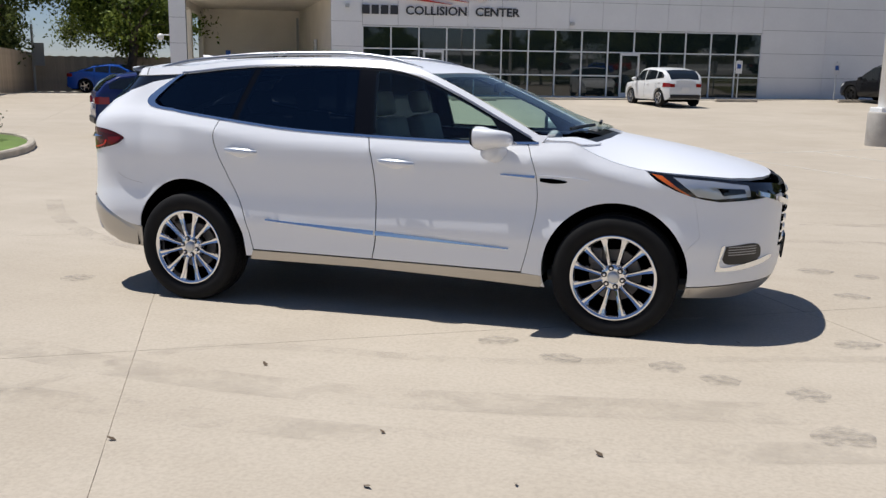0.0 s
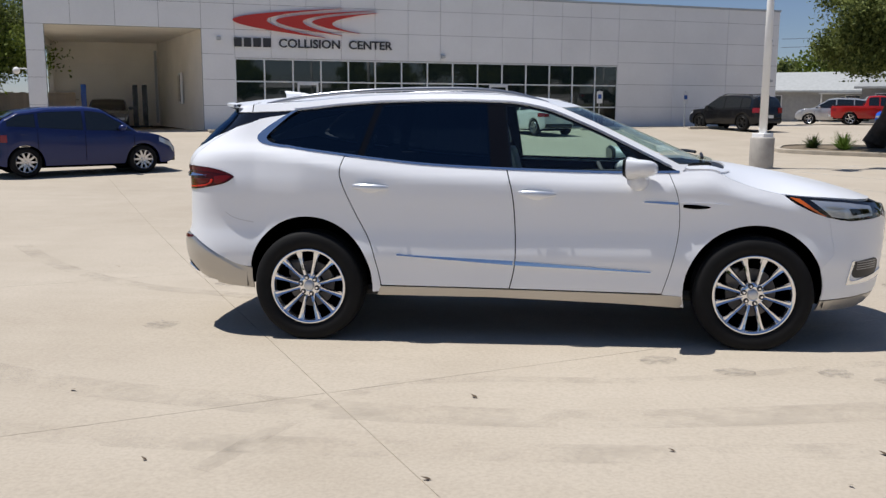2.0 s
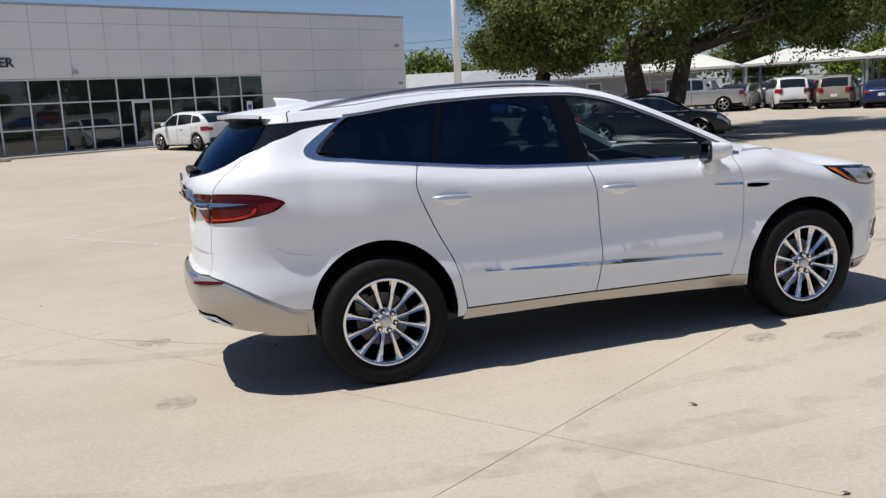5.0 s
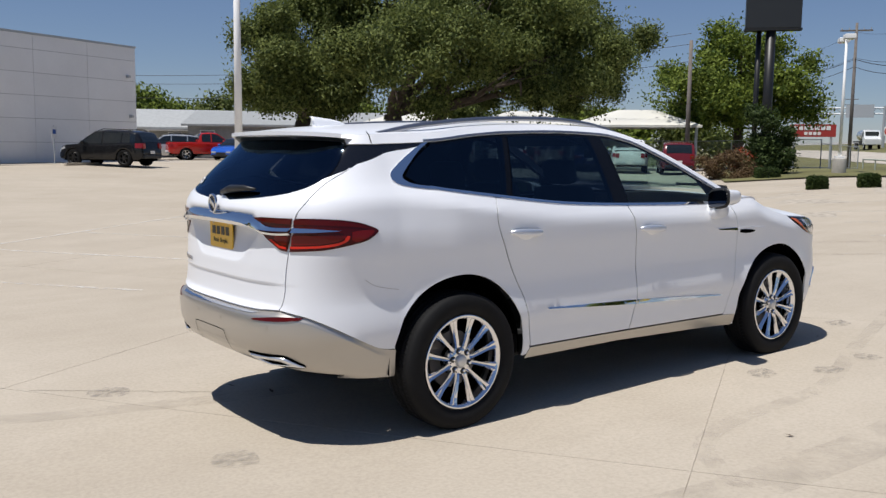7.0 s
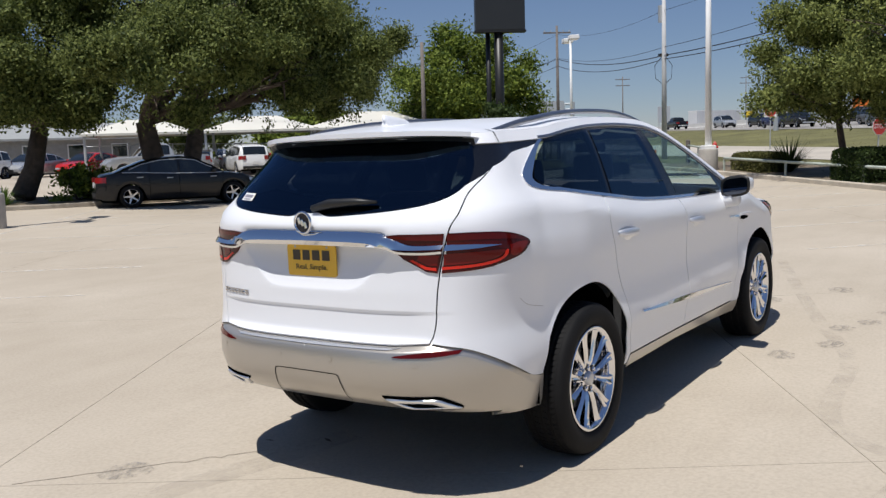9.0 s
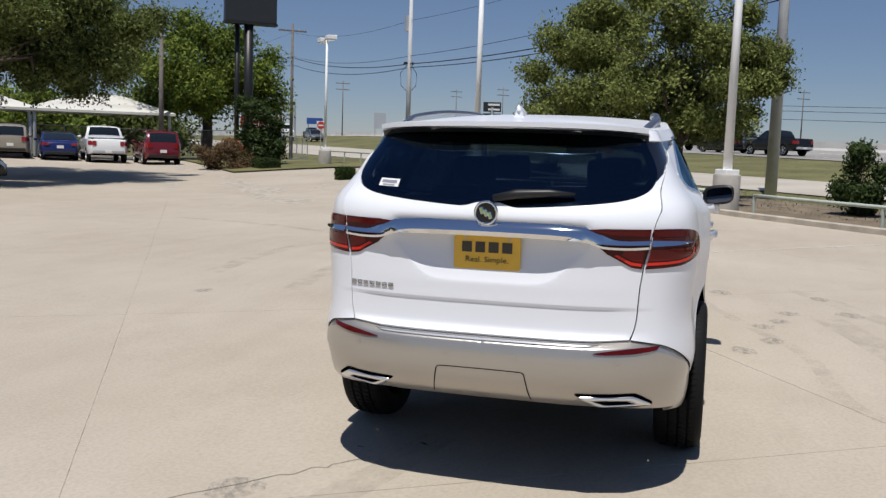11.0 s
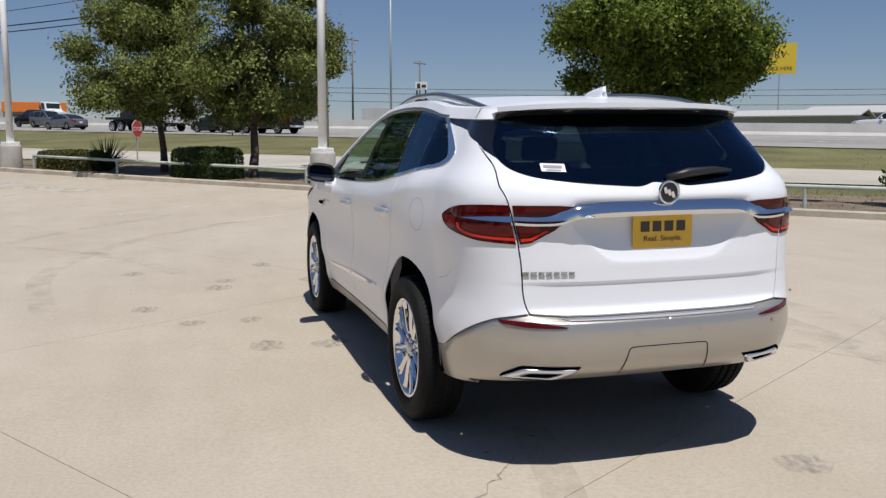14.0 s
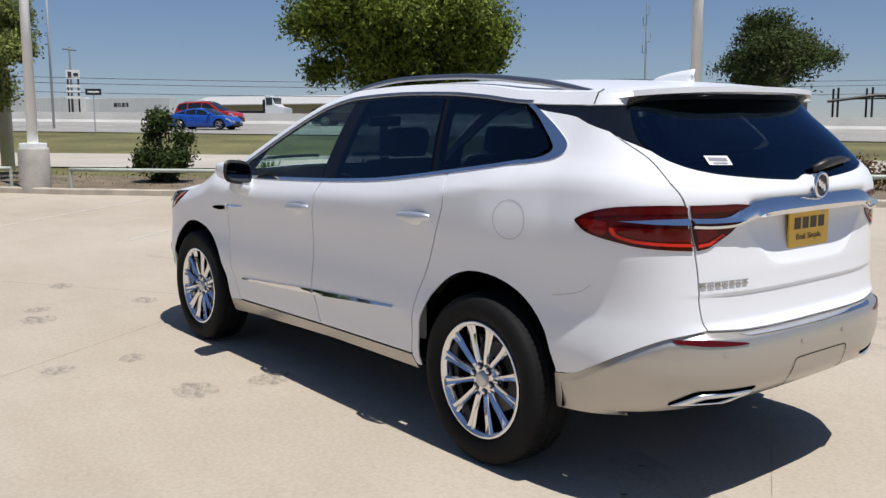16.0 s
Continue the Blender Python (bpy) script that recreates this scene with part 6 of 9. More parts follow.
def low_building(x, y, turn, lx, ly, eave, ridge, label, wall=None, windows=0, base=None, roof_mat=None, name="low_building"):
    """A gabled shed: boarded walls, a pitched roof with eaves, windows in frames."""
    t = thing(name, pose(x, y, land(x, y) if base is None else base, 0, 0, turn), label, "building", "far buildings")
    wm = wall or M_SIDING
    part("wall", new_box((-lx / 2, -ly / 2, -0.3), (lx / 2, ly / 2, eave)), wm, t)
    n = int(lx / 1.2)
    for k in range(n + 1):
        xk = -lx / 2 + lx * k / n
        part("batten", new_box((xk - 0.04, -ly / 2 - 0.03, 0), (xk + 0.04, -ly / 2 - 0.001, eave)), wm, t)
    vs = []
    for xe in (-lx / 2 - 0.4, lx / 2 + 0.4):
        vs += [(xe, -ly / 2 - 0.6, eave - 0.1), (xe, 0, ridge), (xe, ly / 2 + 0.6, eave - 0.1), (xe, ly / 2 + 0.6, eave + 0.05), (xe, 0, ridge + 0.15), (xe, -ly / 2 - 0.6, eave + 0.05)]
    raw("roof", vs, [(0, 1, 2, 3, 4, 5), (11, 10, 9, 8, 7, 6)] + [(k, (k + 1) % 6, 6 + (k + 1) % 6, 6 + k) for k in range(6)], roof_mat or M_ROOFING, t)
    for k in range(windows):
        xk = -lx / 2 + lx * (k + 0.5) / windows
        w = part("window", new_box((xk - 0.55, -ly / 2 - 0.06, 1.0), (xk + 0.55, -ly / 2 - 0.031, 2.0)), M_MULLION, t)
        part("pane", new_box((xk - 0.47, -ly / 2 - 0.075, 1.08), (xk + 0.47, -ly / 2 - 0.061, 1.92)), M_STORE_GLASS, w)
    return t


# siding darkened in its colour to stand for walls in porch shade
low_building(24.0, 68.5, -22, 17, 6, 2.3, 3.7, "long low shed with shade-grey siding and a pale roof", surface("shaded_siding", (0.33, 0.335, 0.33), 0.7), windows=3, roof_mat=surface("pale_metal_roof", (0.36, 0.37, 0.365), 0.6))
t = thing("lean_to", pose(23.4, 64.2, land(23.4, 64.2), 0, 0, -22), "open porch roof on thin posts", "shelter")
part("roof", new_box((-3.2, -1.6, 2.05), (3.2, 1.6, 2.15)), M_SIDING, t)
for sx in (-3, 0, 3):
    part("post", new_tube([(sx, -1.5, 0), (sx, -1.5, 2.05)], 0.06, 6), M_WHITE, t)
# here too the wall's shade is mixed into the grey of the siding
low_building(31.0, 58.5, -36, 17, 8, 2.4, 3.4, "long pale low building behind the oaks, walls greyed for shade", surface("grey_siding", (0.27, 0.275, 0.27), 0.7), windows=6, roof_mat=surface("dull_metal_roof", (0.30, 0.31, 0.305), 0.6))
v = street(54, 124)
low_building(v.x, v.y, ST, 22, 14, 4.6, 5.9, "tan steel warehouse beyond the highway", surface("tan_steel", (0.42, 0.34, 0.23), 0.6), base=0.6)
v = street(2, 128)
low_building(v.x, v.y, ST, 46, 16, 3.6, 4.6, "long grey steel warehouse beyond the highway", surface("grey_steel", (0.30, 0.31, 0.31), 0.6), base=1.2)
v = street(24, 112)
low_building(v.x, v.y, ST, 16, 9, 3.2, 3.9, "grey flat-roofed yard building", surface("grey_block", (0.36, 0.36, 0.35), 0.7), windows=4, base=1.0)


def canopy(x, y, turn, lx, ly, eave, apex, label):
    t = thing("shade_canopy", at(x, y, 0, turn), label, "canopy", "shade canopies")
    z0 = land(x, y)
    e, a = eave - z0, apex - z0
    vs = [(sx * lx / 2, sy * ly / 2, e) for sx, sy in ((-1, -1), (1, -1), (1, 1), (-1, 1))]
    vs += [(-lx * 0.14, 0, a), (lx * 0.14, 0, a)] + [(sx * lx / 2, sy * ly / 2, e - 0.14) for sx, sy in ((-1, -1), (1, -1), (1, 1), (-1, 1))]
    raw("fabric", vs, [(0, 1, 5, 4), (1, 2, 5), (2, 3, 4, 5), (3, 0, 4)] + [(k, 6 + k, 6 + (k + 1) % 4, (k + 1) % 4) for k in range(4)], M_CANOPY, t, "cream stretched fabric roof")
    for sx in (-1, 1):
        for sy in (-1, 1):
            part("post", new_tube([(sx * lx * 0.46, sy * ly * 0.46, 0), (sx * lx * 0.46, sy * ly * 0.46, e)], 0.08, 8), M_STEEL, t)
    return t


canopy(40.0, 33.1, -53, 8.0, 5.6, 2.95, 3.95, "cream fabric shade canopy on steel posts")
canopy(35.5, 38.4, -47, 7.0, 5.6, 2.95, 3.85, "cream fabric shade canopy on steel posts")
canopy(30.5, 43.5, -45, 6.5, 5.6, 2.95, 3.8, "cream fabric shade canopy on steel posts")


def chain_fence(a, b, h, label):
    a, b = Vector(a), Vector(b)
    t = thing("chain_link_fence", Matrix.Identity(4), label, "fence", "chain-link fences")
    n = round((b - a).length / 2.6)
    pts = [a.lerp(b, k / n) for k in range(n + 1)]
    for p in pts:
        part("post", new_tube([(p.x, p.y, land(p.x, p.y) - 0.1), (p.x, p.y, land(p.x, p.y) + h)], 0.035, 6), M_STEEL, t)
    for up in (h - 0.03, 0.12):
        part("rail", new_tube([(p.x, p.y, land(p.x, p.y) + up) for p in pts], 0.025, 6), M_STEEL, t)
    d = (b - a).normalized()
    ln, vs, fs = (b - a).length, [], []
    for k in range(int(ln / 0.16) + 12):
        for sgn in (-1, 1):
            u0 = k * 0.16 if sgn > 0 else k * 0.16
            u1 = u0 + sgn * (h - 0.15)
            c0, c1 = min(max(u0, 0), ln), min(max(u1, 0), ln)
            z0, z1 = (0.12 + abs(c0 - u0)), (0.12 + abs(c1 - u0))
            if z0 >= h - 0.03 or abs(c1 - c0) < 0.05:
                continue
            p0, p1 = a + d * c0, a + d * c1
            o = len(vs)
            q0, q1 = Vector((p0.x, p0.y, land(p0.x, p0.y) + z0)), Vector((p1.x, p1.y, land(p1.x, p1.y) + z1))
            w = Vector((0, 0, 0.006))
            vs += [q0 - w, q1 - w, q1 + w, q0 + w]
            fs.append((o, o + 1, o + 2, o + 3))
    raw("mesh_wire", vs, fs, M_CHAINLINK, t, "woven steel wire")
    return t


chain_fence((28.5, 46.5), (47.0, 24.6), 1.85, "grey chain-link fence behind the far row of cars")
chain_fence((47.0, 24.6), (56.0, 27.0), 1.6, "grey chain-link fence beside the frontage road")

# highway lamp, small signs, mast, gantry, sign stack
t = thing("highway_lamp", at(57.75, -14.3, 0, ST), "tall thin double-headed highway lamp", "street lamp")
part("pole", new_tube([(0, 0, 0), (0, 0, 12.2)], [0.085, 0.06], 10), M_STEEL, t, smooth=True)
for sgn in (-1, 1):
    part("arm", new_tube([(0, 0, 12.1), (0, sgn * 0.5, 12.9), (0, sgn * 1.3, 13.3)], 0.045, 6), M_STEEL, t)
    part("lamp_head", new_box((-0.15, sgn * 1.65 - 0.4, 13.25), (0.15, sgn * 1.65 + 0.4, 13.4), 0.03), M_STEEL, t)
t = thing("road_sign", facing(47.6, -13.6), "dark one-way sign on a thin post", "sign")
part("post", new_tube([(0, 0, 0), (0, 0, 2.55)], 0.03, 6), M_STEEL, t)
part("plate", new_box((-0.42, -0.04, 2.2), (0.42, -0.02, 2.55), 0.01), M_SIGNBACK, t)
part("arrow", new_box((-0.3, -0.05, 2.33), (0.3, -0.042, 2.42)), M_WHITE, t)
t = thing("ladder_sign", facing(117.9, -34.3), "white plates stacked on a two-legged sign pole", "sign")
for sx in (-0.62, 0.62):
    part("post", new_tube([(sx, 0, 0), (sx, 0, 6.6)], 0.11, 6), M_BLACK, t)
for z, h in ((2.9, 0.35), (3.65, 0.35), (4.35, 0.35), (5.45, 1.15)):
    part("plate", new_box((-0.85, -0.2, z), (0.85, -0.16, z + h)), M_WHITE, t)
part("mark", new_box((-0.6, -0.23, 5.7), (-0.15, -0.205, 6.35)), M_CHARCOAL, t)
part("mark", new_box((0.05, -0.23, 5.8), (0.65, -0.205, 6.2)), M_CHARCOAL, t)
for x, y, h in ((130.7, -27.2, 13.6), (119.0, -34.4, 9.6)):
    utility_pole(x, y, h, "far utility pole beyond the highway", (h - 0.6, h - 1.7) if h > 14 else (h - 0.4,), 1.4)
t = thing("radio_mast", at(61.0, -79.0), "thin grey radio mast with small antennas", "mast")
part("pole", new_tube([(0, 0, 0), (0, 0, 13.6)], [0.16, 0.05], 8), M_STEEL, t)
for z, a in ((8.2, 0.5), (9.4, -0.6), (11.2, 0.45), (12.3, -0.4)):
    part("antenna", new_tube([(0, 0, z), (a, 0, z), (a, 0, z + 0.9)], 0.05, 6), M_STEEL, t)
t = thing("sign_gantry", pose(131, 73.8, land(131, 73.8) - 1.3, 0, 0, -63), "overhead highway sign gantry seen from behind", "sign")
for sx in (-10, 10):
    part("upright", new_tube([(sx, 0, -1), (sx, 0, 8.6)], 0.22, 8), M_STEEL, t)
for z in (7.4, 8.3):
    part("beam", new_tube([(-10, 0, z), (10, 0, z)], 0.12, 6), M_STEEL, t)
for k in range(10):
    part("brace", new_tube([(-10 + 2 * k, 0, 7.4), (-9 + 2 * k, 0, 8.3), (-8 + 2 * k, 0, 7.4)], 0.06, 5), M_STEEL, t)
part("sign_board", new_box((-7.5, -0.4, 6.6), (-2.0, -0.3, 10.2)), M_STEEL, t)
part("sign_board", new_box((4.5, -0.4, 6.8), (8.5, -0.3, 8.8)), M_STEEL, t)
for x, y, label, zs in ((94.0, 21.5, "dark stacked sign with white marks on a pole", ((2.75, 0.6, M_SIGNBACK), (3.55, 0.5, M_SIGNBACK), (4.06, 0.55, M_SIGNBACK))),):
    t = thing("stacked_sign", facing(x, y), label, "sign", "far signs")
    part("pole", new_tube([(0, 0, -1), (0, 0, zs[-1][0])], 0.25, 8), M_STEEL, t)
    for z, h, m in zs:
        f = part("panel", new_box((-1.0, -0.2, z), (1.0, 0.1, z + h)), m, t)
        part("mark", new_box((-0.45, -0.22, z + h * 0.3), (0.85, -0.201, z + h * 0.7)), M_WHITE if m is not M_WHITE else M_BLUESIGN, f)
for x, y, mat, w, h, z, lab in ((131.5, 59.4, M_BLUESIGN, 2.6, 1.0, 2.4, "blue roadside board far off"), (139.1, 36.5, M_YELLOW, 1.0, 1.0, 1.2, "yellow roadside sign"), (182.4, 66.2, M_STEEL, 2.6, 3.4, 1.6, "back of a grey highway sign")):
    post_sign("road_board", facing(x, y), w, h, z, mat, lab)
t = thing("fire_hydrant", at(54.0, 15.6, 0, 20), "red fire hydrant on the grass", "hydrant")
part("barrel", lathe([(0.17, -0.05), (0.17, 0.04), (0.115, 0.06), (0.115, 0.5), (0.15, 0.52), (0.15, 0.57), (0.11, 0.66), (0.04, 0.72), (0.03, 0.78), (0.0, 0.78)], 16), M_RED, t, smooth=True)
for sx in (-1, 1):
    part("nozzle", new_tube([(sx * 0.1, 0, 0.42), (sx * 0.22, 0, 0.42)], 0.06, 10), M_RED, t)
part("nozzle", new_tube([(0, -0.1, 0.40), (0, -0.22, 0.40)], 0.075, 10), M_RED, t)
t = thing("marker_post", at(31.5, 11.2), "thin orange and white marker post", "post")
part("post", new_tube([(0, 0, -0.05), (0, 0, 0.75)], [0.07, 0.05], 8), M_WHITE, t)
part("band", new_tube([(0, 0, 0.45), (0, 0, 0.6)], 0.066, 8), M_ORANGE, t)
# vehicle lift posts in the bay
for s_, m_, lab in ((-6.3, P_BLUE, "blue steel post of a vehicle lift"), (-3.95, P_BLACK, "dark steel post of a vehicle lift"), (-3.5, P_BLACK, "dark steel post of a vehicle lift")):
    v = front(s_, 8.2)
    t = thing("lift_post", pose(v.x, v.y, 0.5, 0, 0, 26), lab, "lift post", "lift posts")
    part("column", new_box((-0.12, -0.12, 0), (0.12, 0.12, 2.0), 0.02), m_, t)
    part("foot", new_box((-0.3, -0.3, -0.05), (0.3, 0.3, 0.02)), m_, t)


# ---- the white crossover ----
from mathutils.geometry import delaunay_2d_cdt

CAR = thing("parked_crossover", pose(0.0, -0.0027, -0.003, -0.48, -0.558, -0.575), "clean white three-row crossover with chrome trim parked on concrete", "car")


def paint(name, colour, rough=0.28, coat=1.0, metal=0.0):
    m, t, b, ns, ln = nodes_of(name)
    co, n = ns.new("ShaderNodeTexCoord"), ns.new("ShaderNodeTexNoise")
    n.inputs["Scale"].default_value, n.inputs["Detail"].default_value = 900, 1
    ln.new(co.outputs["Object"], n.inputs["Vector"])
    ramp = ns.new("ShaderNodeValToRGB")
    ramp.color_ramp.elements[0].color, ramp.color_ramp.elements[1].color = rgb([c * 0.96 for c in colour]), rgb([min(1, c * 1.03) for c in colour])
    ln.new(n.outputs[0], ramp.inputs[0])
    ln.new(ramp.outputs[0], b.inputs["Base Color"])
    b.inputs["Roughness"].default_value, b.inputs["Metallic"].default_value = rough, metal
    b.inputs["Coat Weight"].default_value, b.inputs["Coat Roughness"].default_value = coat, 0.07
    b.inputs["Specular IOR Level"].default_value = 0.4
    return m


M_PAINT = paint("pearl_white_paint", (0.79, 0.805, 0.84), 0.32, 0.3)
M_SILVER = paint("champagne_silver_paint", (0.47, 0.443, 0.405), 0.32, 0.4, 0.68)
M_CHROME = plain("chrome", (0.80, 0.81, 0.83), 0.06, 1.0)
M_TIP = plain("exhaust_chrome", (0.80, 0.80, 0.81), 0.28, 0.9)
M_CHROME_RIM = plain("chrome_rim", (0.78, 0.78, 0.80), 0.07, 1.0)
M_BRIGHT = plain("bright_satin", (0.82, 0.83, 0.84), 0.3, 0.8)
M_SATIN = plain("satin_rail", (0.30, 0.31, 0.34), 0.28, 0.9)
M_GLOSSBLACK = plain("gloss_black", (0.006, 0.006, 0.007), 0.06, 0.0, 0.6)
M_PILLAR = plain("pillar_black", (0.004, 0.004, 0.005), 0.12, 0.0, 0.0, 0.25)
M_PRIVACY = tinted_glass("privacy_glass", (0.55, 0.75, 1.0), 0.085, 0.055, (0.50, 0.75, 1.0))
M_REARGLASS = tinted_glass("rear_privacy_glass", (0.55, 0.75, 1.0), 0.10, 0.075, (0.40, 0.66, 1.0))
M_CLEAR = tinted_glass("door_glass", (0.78, 0.96, 0.92), 0.82)
M_LENS_RED = plain("red_lens", (0.080, 0.004, 0.004), 0.08, 0.0, 0.0, 0.25)
M_LENS_DARK = plain("smoked_red_lens", (0.055, 0.003, 0.004), 0.06, 0.0, 0.0, 0.25)
M_LENS_MID = plain("red_lens_field", (0.15, 0.005, 0.005), 0.07, 0.0, 0.0, 0.3)
M_LENS_GLOW = plain("bright_red_guide", (0.62, 0.028, 0.016), 0.10, 0.0, 0.0, 0.25)
M_AMBER = plain("amber_reflector", (0.55, 0.10, 0.006), 0.15, 0.0, 0.8)
M_HEADLAMP = plain("headlamp_lens", (0.50, 0.53, 0.57), 0.12, 0.5, 1.0)
M_CABIN = surface("cabin_trim", (0.05, 0.05, 0.052), 0.7, scale=8, vary=0.2)
M_SEAT = surface("grey_leather", (0.20, 0.19, 0.18), 0.5, scale=6, vary=0.12)
M_HEADLINER = surface("headliner", (0.42, 0.41, 0.39), 0.9)
M_PLATE = surface("yellow_dealer_plate", (0.78, 0.47, 0.05), 0.4, scale=20, vary=0.05)
M_PLATE_INK = plain("plate_ink", (0.05, 0.04, 0.03), 0.5)
M_HUBCAP = plain("satin_hub_cap", (0.62, 0.62, 0.62), 0.35, 0.6)
M_DISC = plain("brake_disc", (0.16, 0.15, 0.145), 0.45, 0.8)
M_MIRROR = plain("mirror_glass", (0.10, 0.11, 0.13), 0.03, 1.0)
M_SOFTGAP = plain("soft_gap", (0.48, 0.48, 0.48), 0.8)


def spline(x, pairs):
    """A smooth curve through (x, y) pairs, flat beyond the ends."""
    if x <= pairs[0][0]:
        return pairs[0][1]
    if x >= pairs[-1][0]:
        return pairs[-1][1]
    i = 0
    while x > pairs[i + 1][0]:
        i += 1

    def slope(k):
        if k <= 0 or k >= len(pairs) - 1:
            return 0.0 if len(pairs) < 3 else (pairs[min(k + 1, len(pairs) - 1)][1] - pairs[max(k - 1, 0)][1]) / (pairs[min(k + 1, len(pairs) - 1)][0] - pairs[max(k - 1, 0)][0])
        d0 = (pairs[k][1] - pairs[k - 1][1]) / (pairs[k][0] - pairs[k - 1][0])
        d1 = (pairs[k + 1][1] - pairs[k][1]) / (pairs[k + 1][0] - pairs[k][0])
        return 0.0 if d0 * d1 <= 0 else 2 * d0 * d1 / (d0 + d1)
    (x0, y0), (x1, y1) = pairs[i], pairs[i + 1]
    h, f = x1 - x0, (x - x0) / (x1 - x0)
    m0, m1 = slope(i) * h, slope(i + 1) * h
    return (2 * f ** 3 - 3 * f * f + 1) * y0 + (f ** 3 - 2 * f * f + f) * m0 + (-2 * f ** 3 + 3 * f * f) * y1 + (f ** 3 - f * f) * m1


XC, XF, L_REAR, L_FRONT = -1.92, 1.72, 1.35, 1.35
A_REAR, A_FRONT = XC - L_REAR, XF + L_FRONT
PLAN = [(-1.95, 0.912), (-1.75, 0.939), (-1.52, 0.968), (-1.0, 0.968), (0.0, 0.956), (0.9, 0.954), (1.25, 0.965), (1.53, 0.975), (1.75, 0.968)]
LOW = [(0.18, -0.13), (0.27, -0.075), (0.34, -0.045), (0.40, -0.028), (0.50, -0.018), (0.60, 0.0), (0.68, -0.006), (0.80, -0.018), (0.95, -0.010), (1.04, 0.0), (1.6, 0.0)]
BELT = [(-2.6, 1.43), (-2.1, 1.41), (-1.82, 1.380), (-1.26, 1.302), (-0.79, 1.245), (-0.18, 1.217), (0.65, 1.183), (1.04, 1.19), (1.22, 1.205), (1.40, 1.14), (1.55, 1.095), (1.72, 1.06), (2.1, 1.03), (2.45, 0.98)]
REAR_X = [(0.36, -2.380), (0.4, -2.485), (0.43, -2.560), (0.48, -2.615), (0.56, -2.644), (0.64, -2.650), (0.7, -2.637), (0.735, -2.600), (0.76, -2.580), (0.82, -2.575), (0.862, -2.573), (0.874, -2.580), (0.9, -2.578), (0.95, -2.576), (1.0, -2.571), (1.05, -2.567), (1.1, -2.565), (1.16, -2.571), (1.19, -2.583), (1.24, -2.583), (1.3, -2.558), (1.36, -2.511), (1.45, -2.440), (1.56, -2.319), (1.66, -2.215), (1.75, -2.130)]
REAR_PLAIN = [(0.36, -2.42), (0.42, -2.55), (0.50, -2.605), (0.60, -2.622), (0.75, -2.618), (0.90, -2.598), (1.10, -2.577), (1.24, -2.583), (1.30, -2.558)]
FRONT_X = [(0.18, 2.20), (0.24, 2.40), (0.30, 2.49), (0.42, 2.535), (0.65, 2.555), (0.85, 2.565), (0.93, 2.545), (0.98, 2.50), (1.05, 2.38), (1.3, 2.3)]
ROOF_MID = [(-2.35, 1.672), (-2.2, 1.692), (-1.9, 1.718), (-1.4, 1.742), (-0.8, 1.752), (-0.3, 1.742), (0.05, 1.712), (0.30, 1.665), (0.6, 1.555), (0.9, 1.425), (1.18, 1.300), (1.36, 1.222)]
WIN_TOP = [(-2.4, 1.600), (-2.0, 1.605), (-1.62, 1.618), (-1.30, 1.650), (-1.02, 1.668), (-0.6, 1.676), (-0.14, 1.662), (0.10, 1.622), (0.41, 1.503), (0.74, 1.343), (1.03, 1.195)]
SHUT = [(1.0, 1.205), (1.22, 1.205), (1.40, 1.135), (1.55, 1.083), (1.71, 1.050), (2.05, 1.025), (2.25, 1.005), (2.45, 0.975)]


def side_w(x, z):
    zr = z - spline(x, BELT)
    off = spline(z, LOW)
    if zr > -0.22:
        off += spline(zr, [(-0.22, 0.0), (-0.095, -0.002), (-0.08, -0.007), (-0.02, -0.042), (0.0, -0.052), (0.10, -0.094), (0.25, -0.165), (0.40, -0.25), (0.5, -0.33), (0.6, -0.46)])
    for cx in (-1.5355, 1.5355):   # the arches swell out a little round each wheel
        d = math.hypot(x - cx, z - 0.385) - 0.47
        if d < 0.16:
            off += 0.006 * min(1.0, (0.16 - d) / 0.15) ** 2
    if x < -1.1 and z > 1.12:
        off -= 0.05 * min(1.0, (-1.1 - x) / 0.8) * spline(z, [(1.12, 0.0), (1.3, 0.5), (1.48, 1.0), (1.8, 1.1)])
    return spline(x, PLAN) + off


def skin(a, z):
    """The body's side and ends, unrolled: a runs along the side and round both corners, z up."""
    if XC <= a <= XF:
        return Vector((a, side_w(a, z), z))
    rear = a < XC
    f = min(1.0, (XC - a) / L_REAR if rear else (a - XF) / L_FRONT)
    n = (3.3 if z < 1.3 else max(2.5, 3.3 - (z - 1.3) * 3)) if rear else 2.5
    c, s = math.cos(f * math.pi / 2), math.sin(f * math.pi / 2)
    r = (max(c, 1e-9) ** n + max(s, 1e-9) ** n) ** (-1 / n)
    x0 = XC if rear else XF
    tip = spline(z, REAR_X) if rear else spline(z, FRONT_X)
    if rear and z < 1.3:   # the ledges of the tailgate run out round the corner
        e = min(1.0, max(0.0, (0.66 - f) / 0.22))
        tip += (spline(z, REAR_PLAIN) - tip) * e * e * (3 - 2 * e)
    return Vector((x0 + (tip - x0) * s * r, side_w(x0, z) * c * r, z))


def a_at_y(y, z, rear=True):
    lo, hi = (A_REAR, XC) if rear else (A_FRONT, XF)
    for _ in range(40):
        mid = (lo + hi) / 2
        lo, hi = (mid, hi) if skin(mid, z).y < y else (lo, mid)
    return (lo + hi) / 2


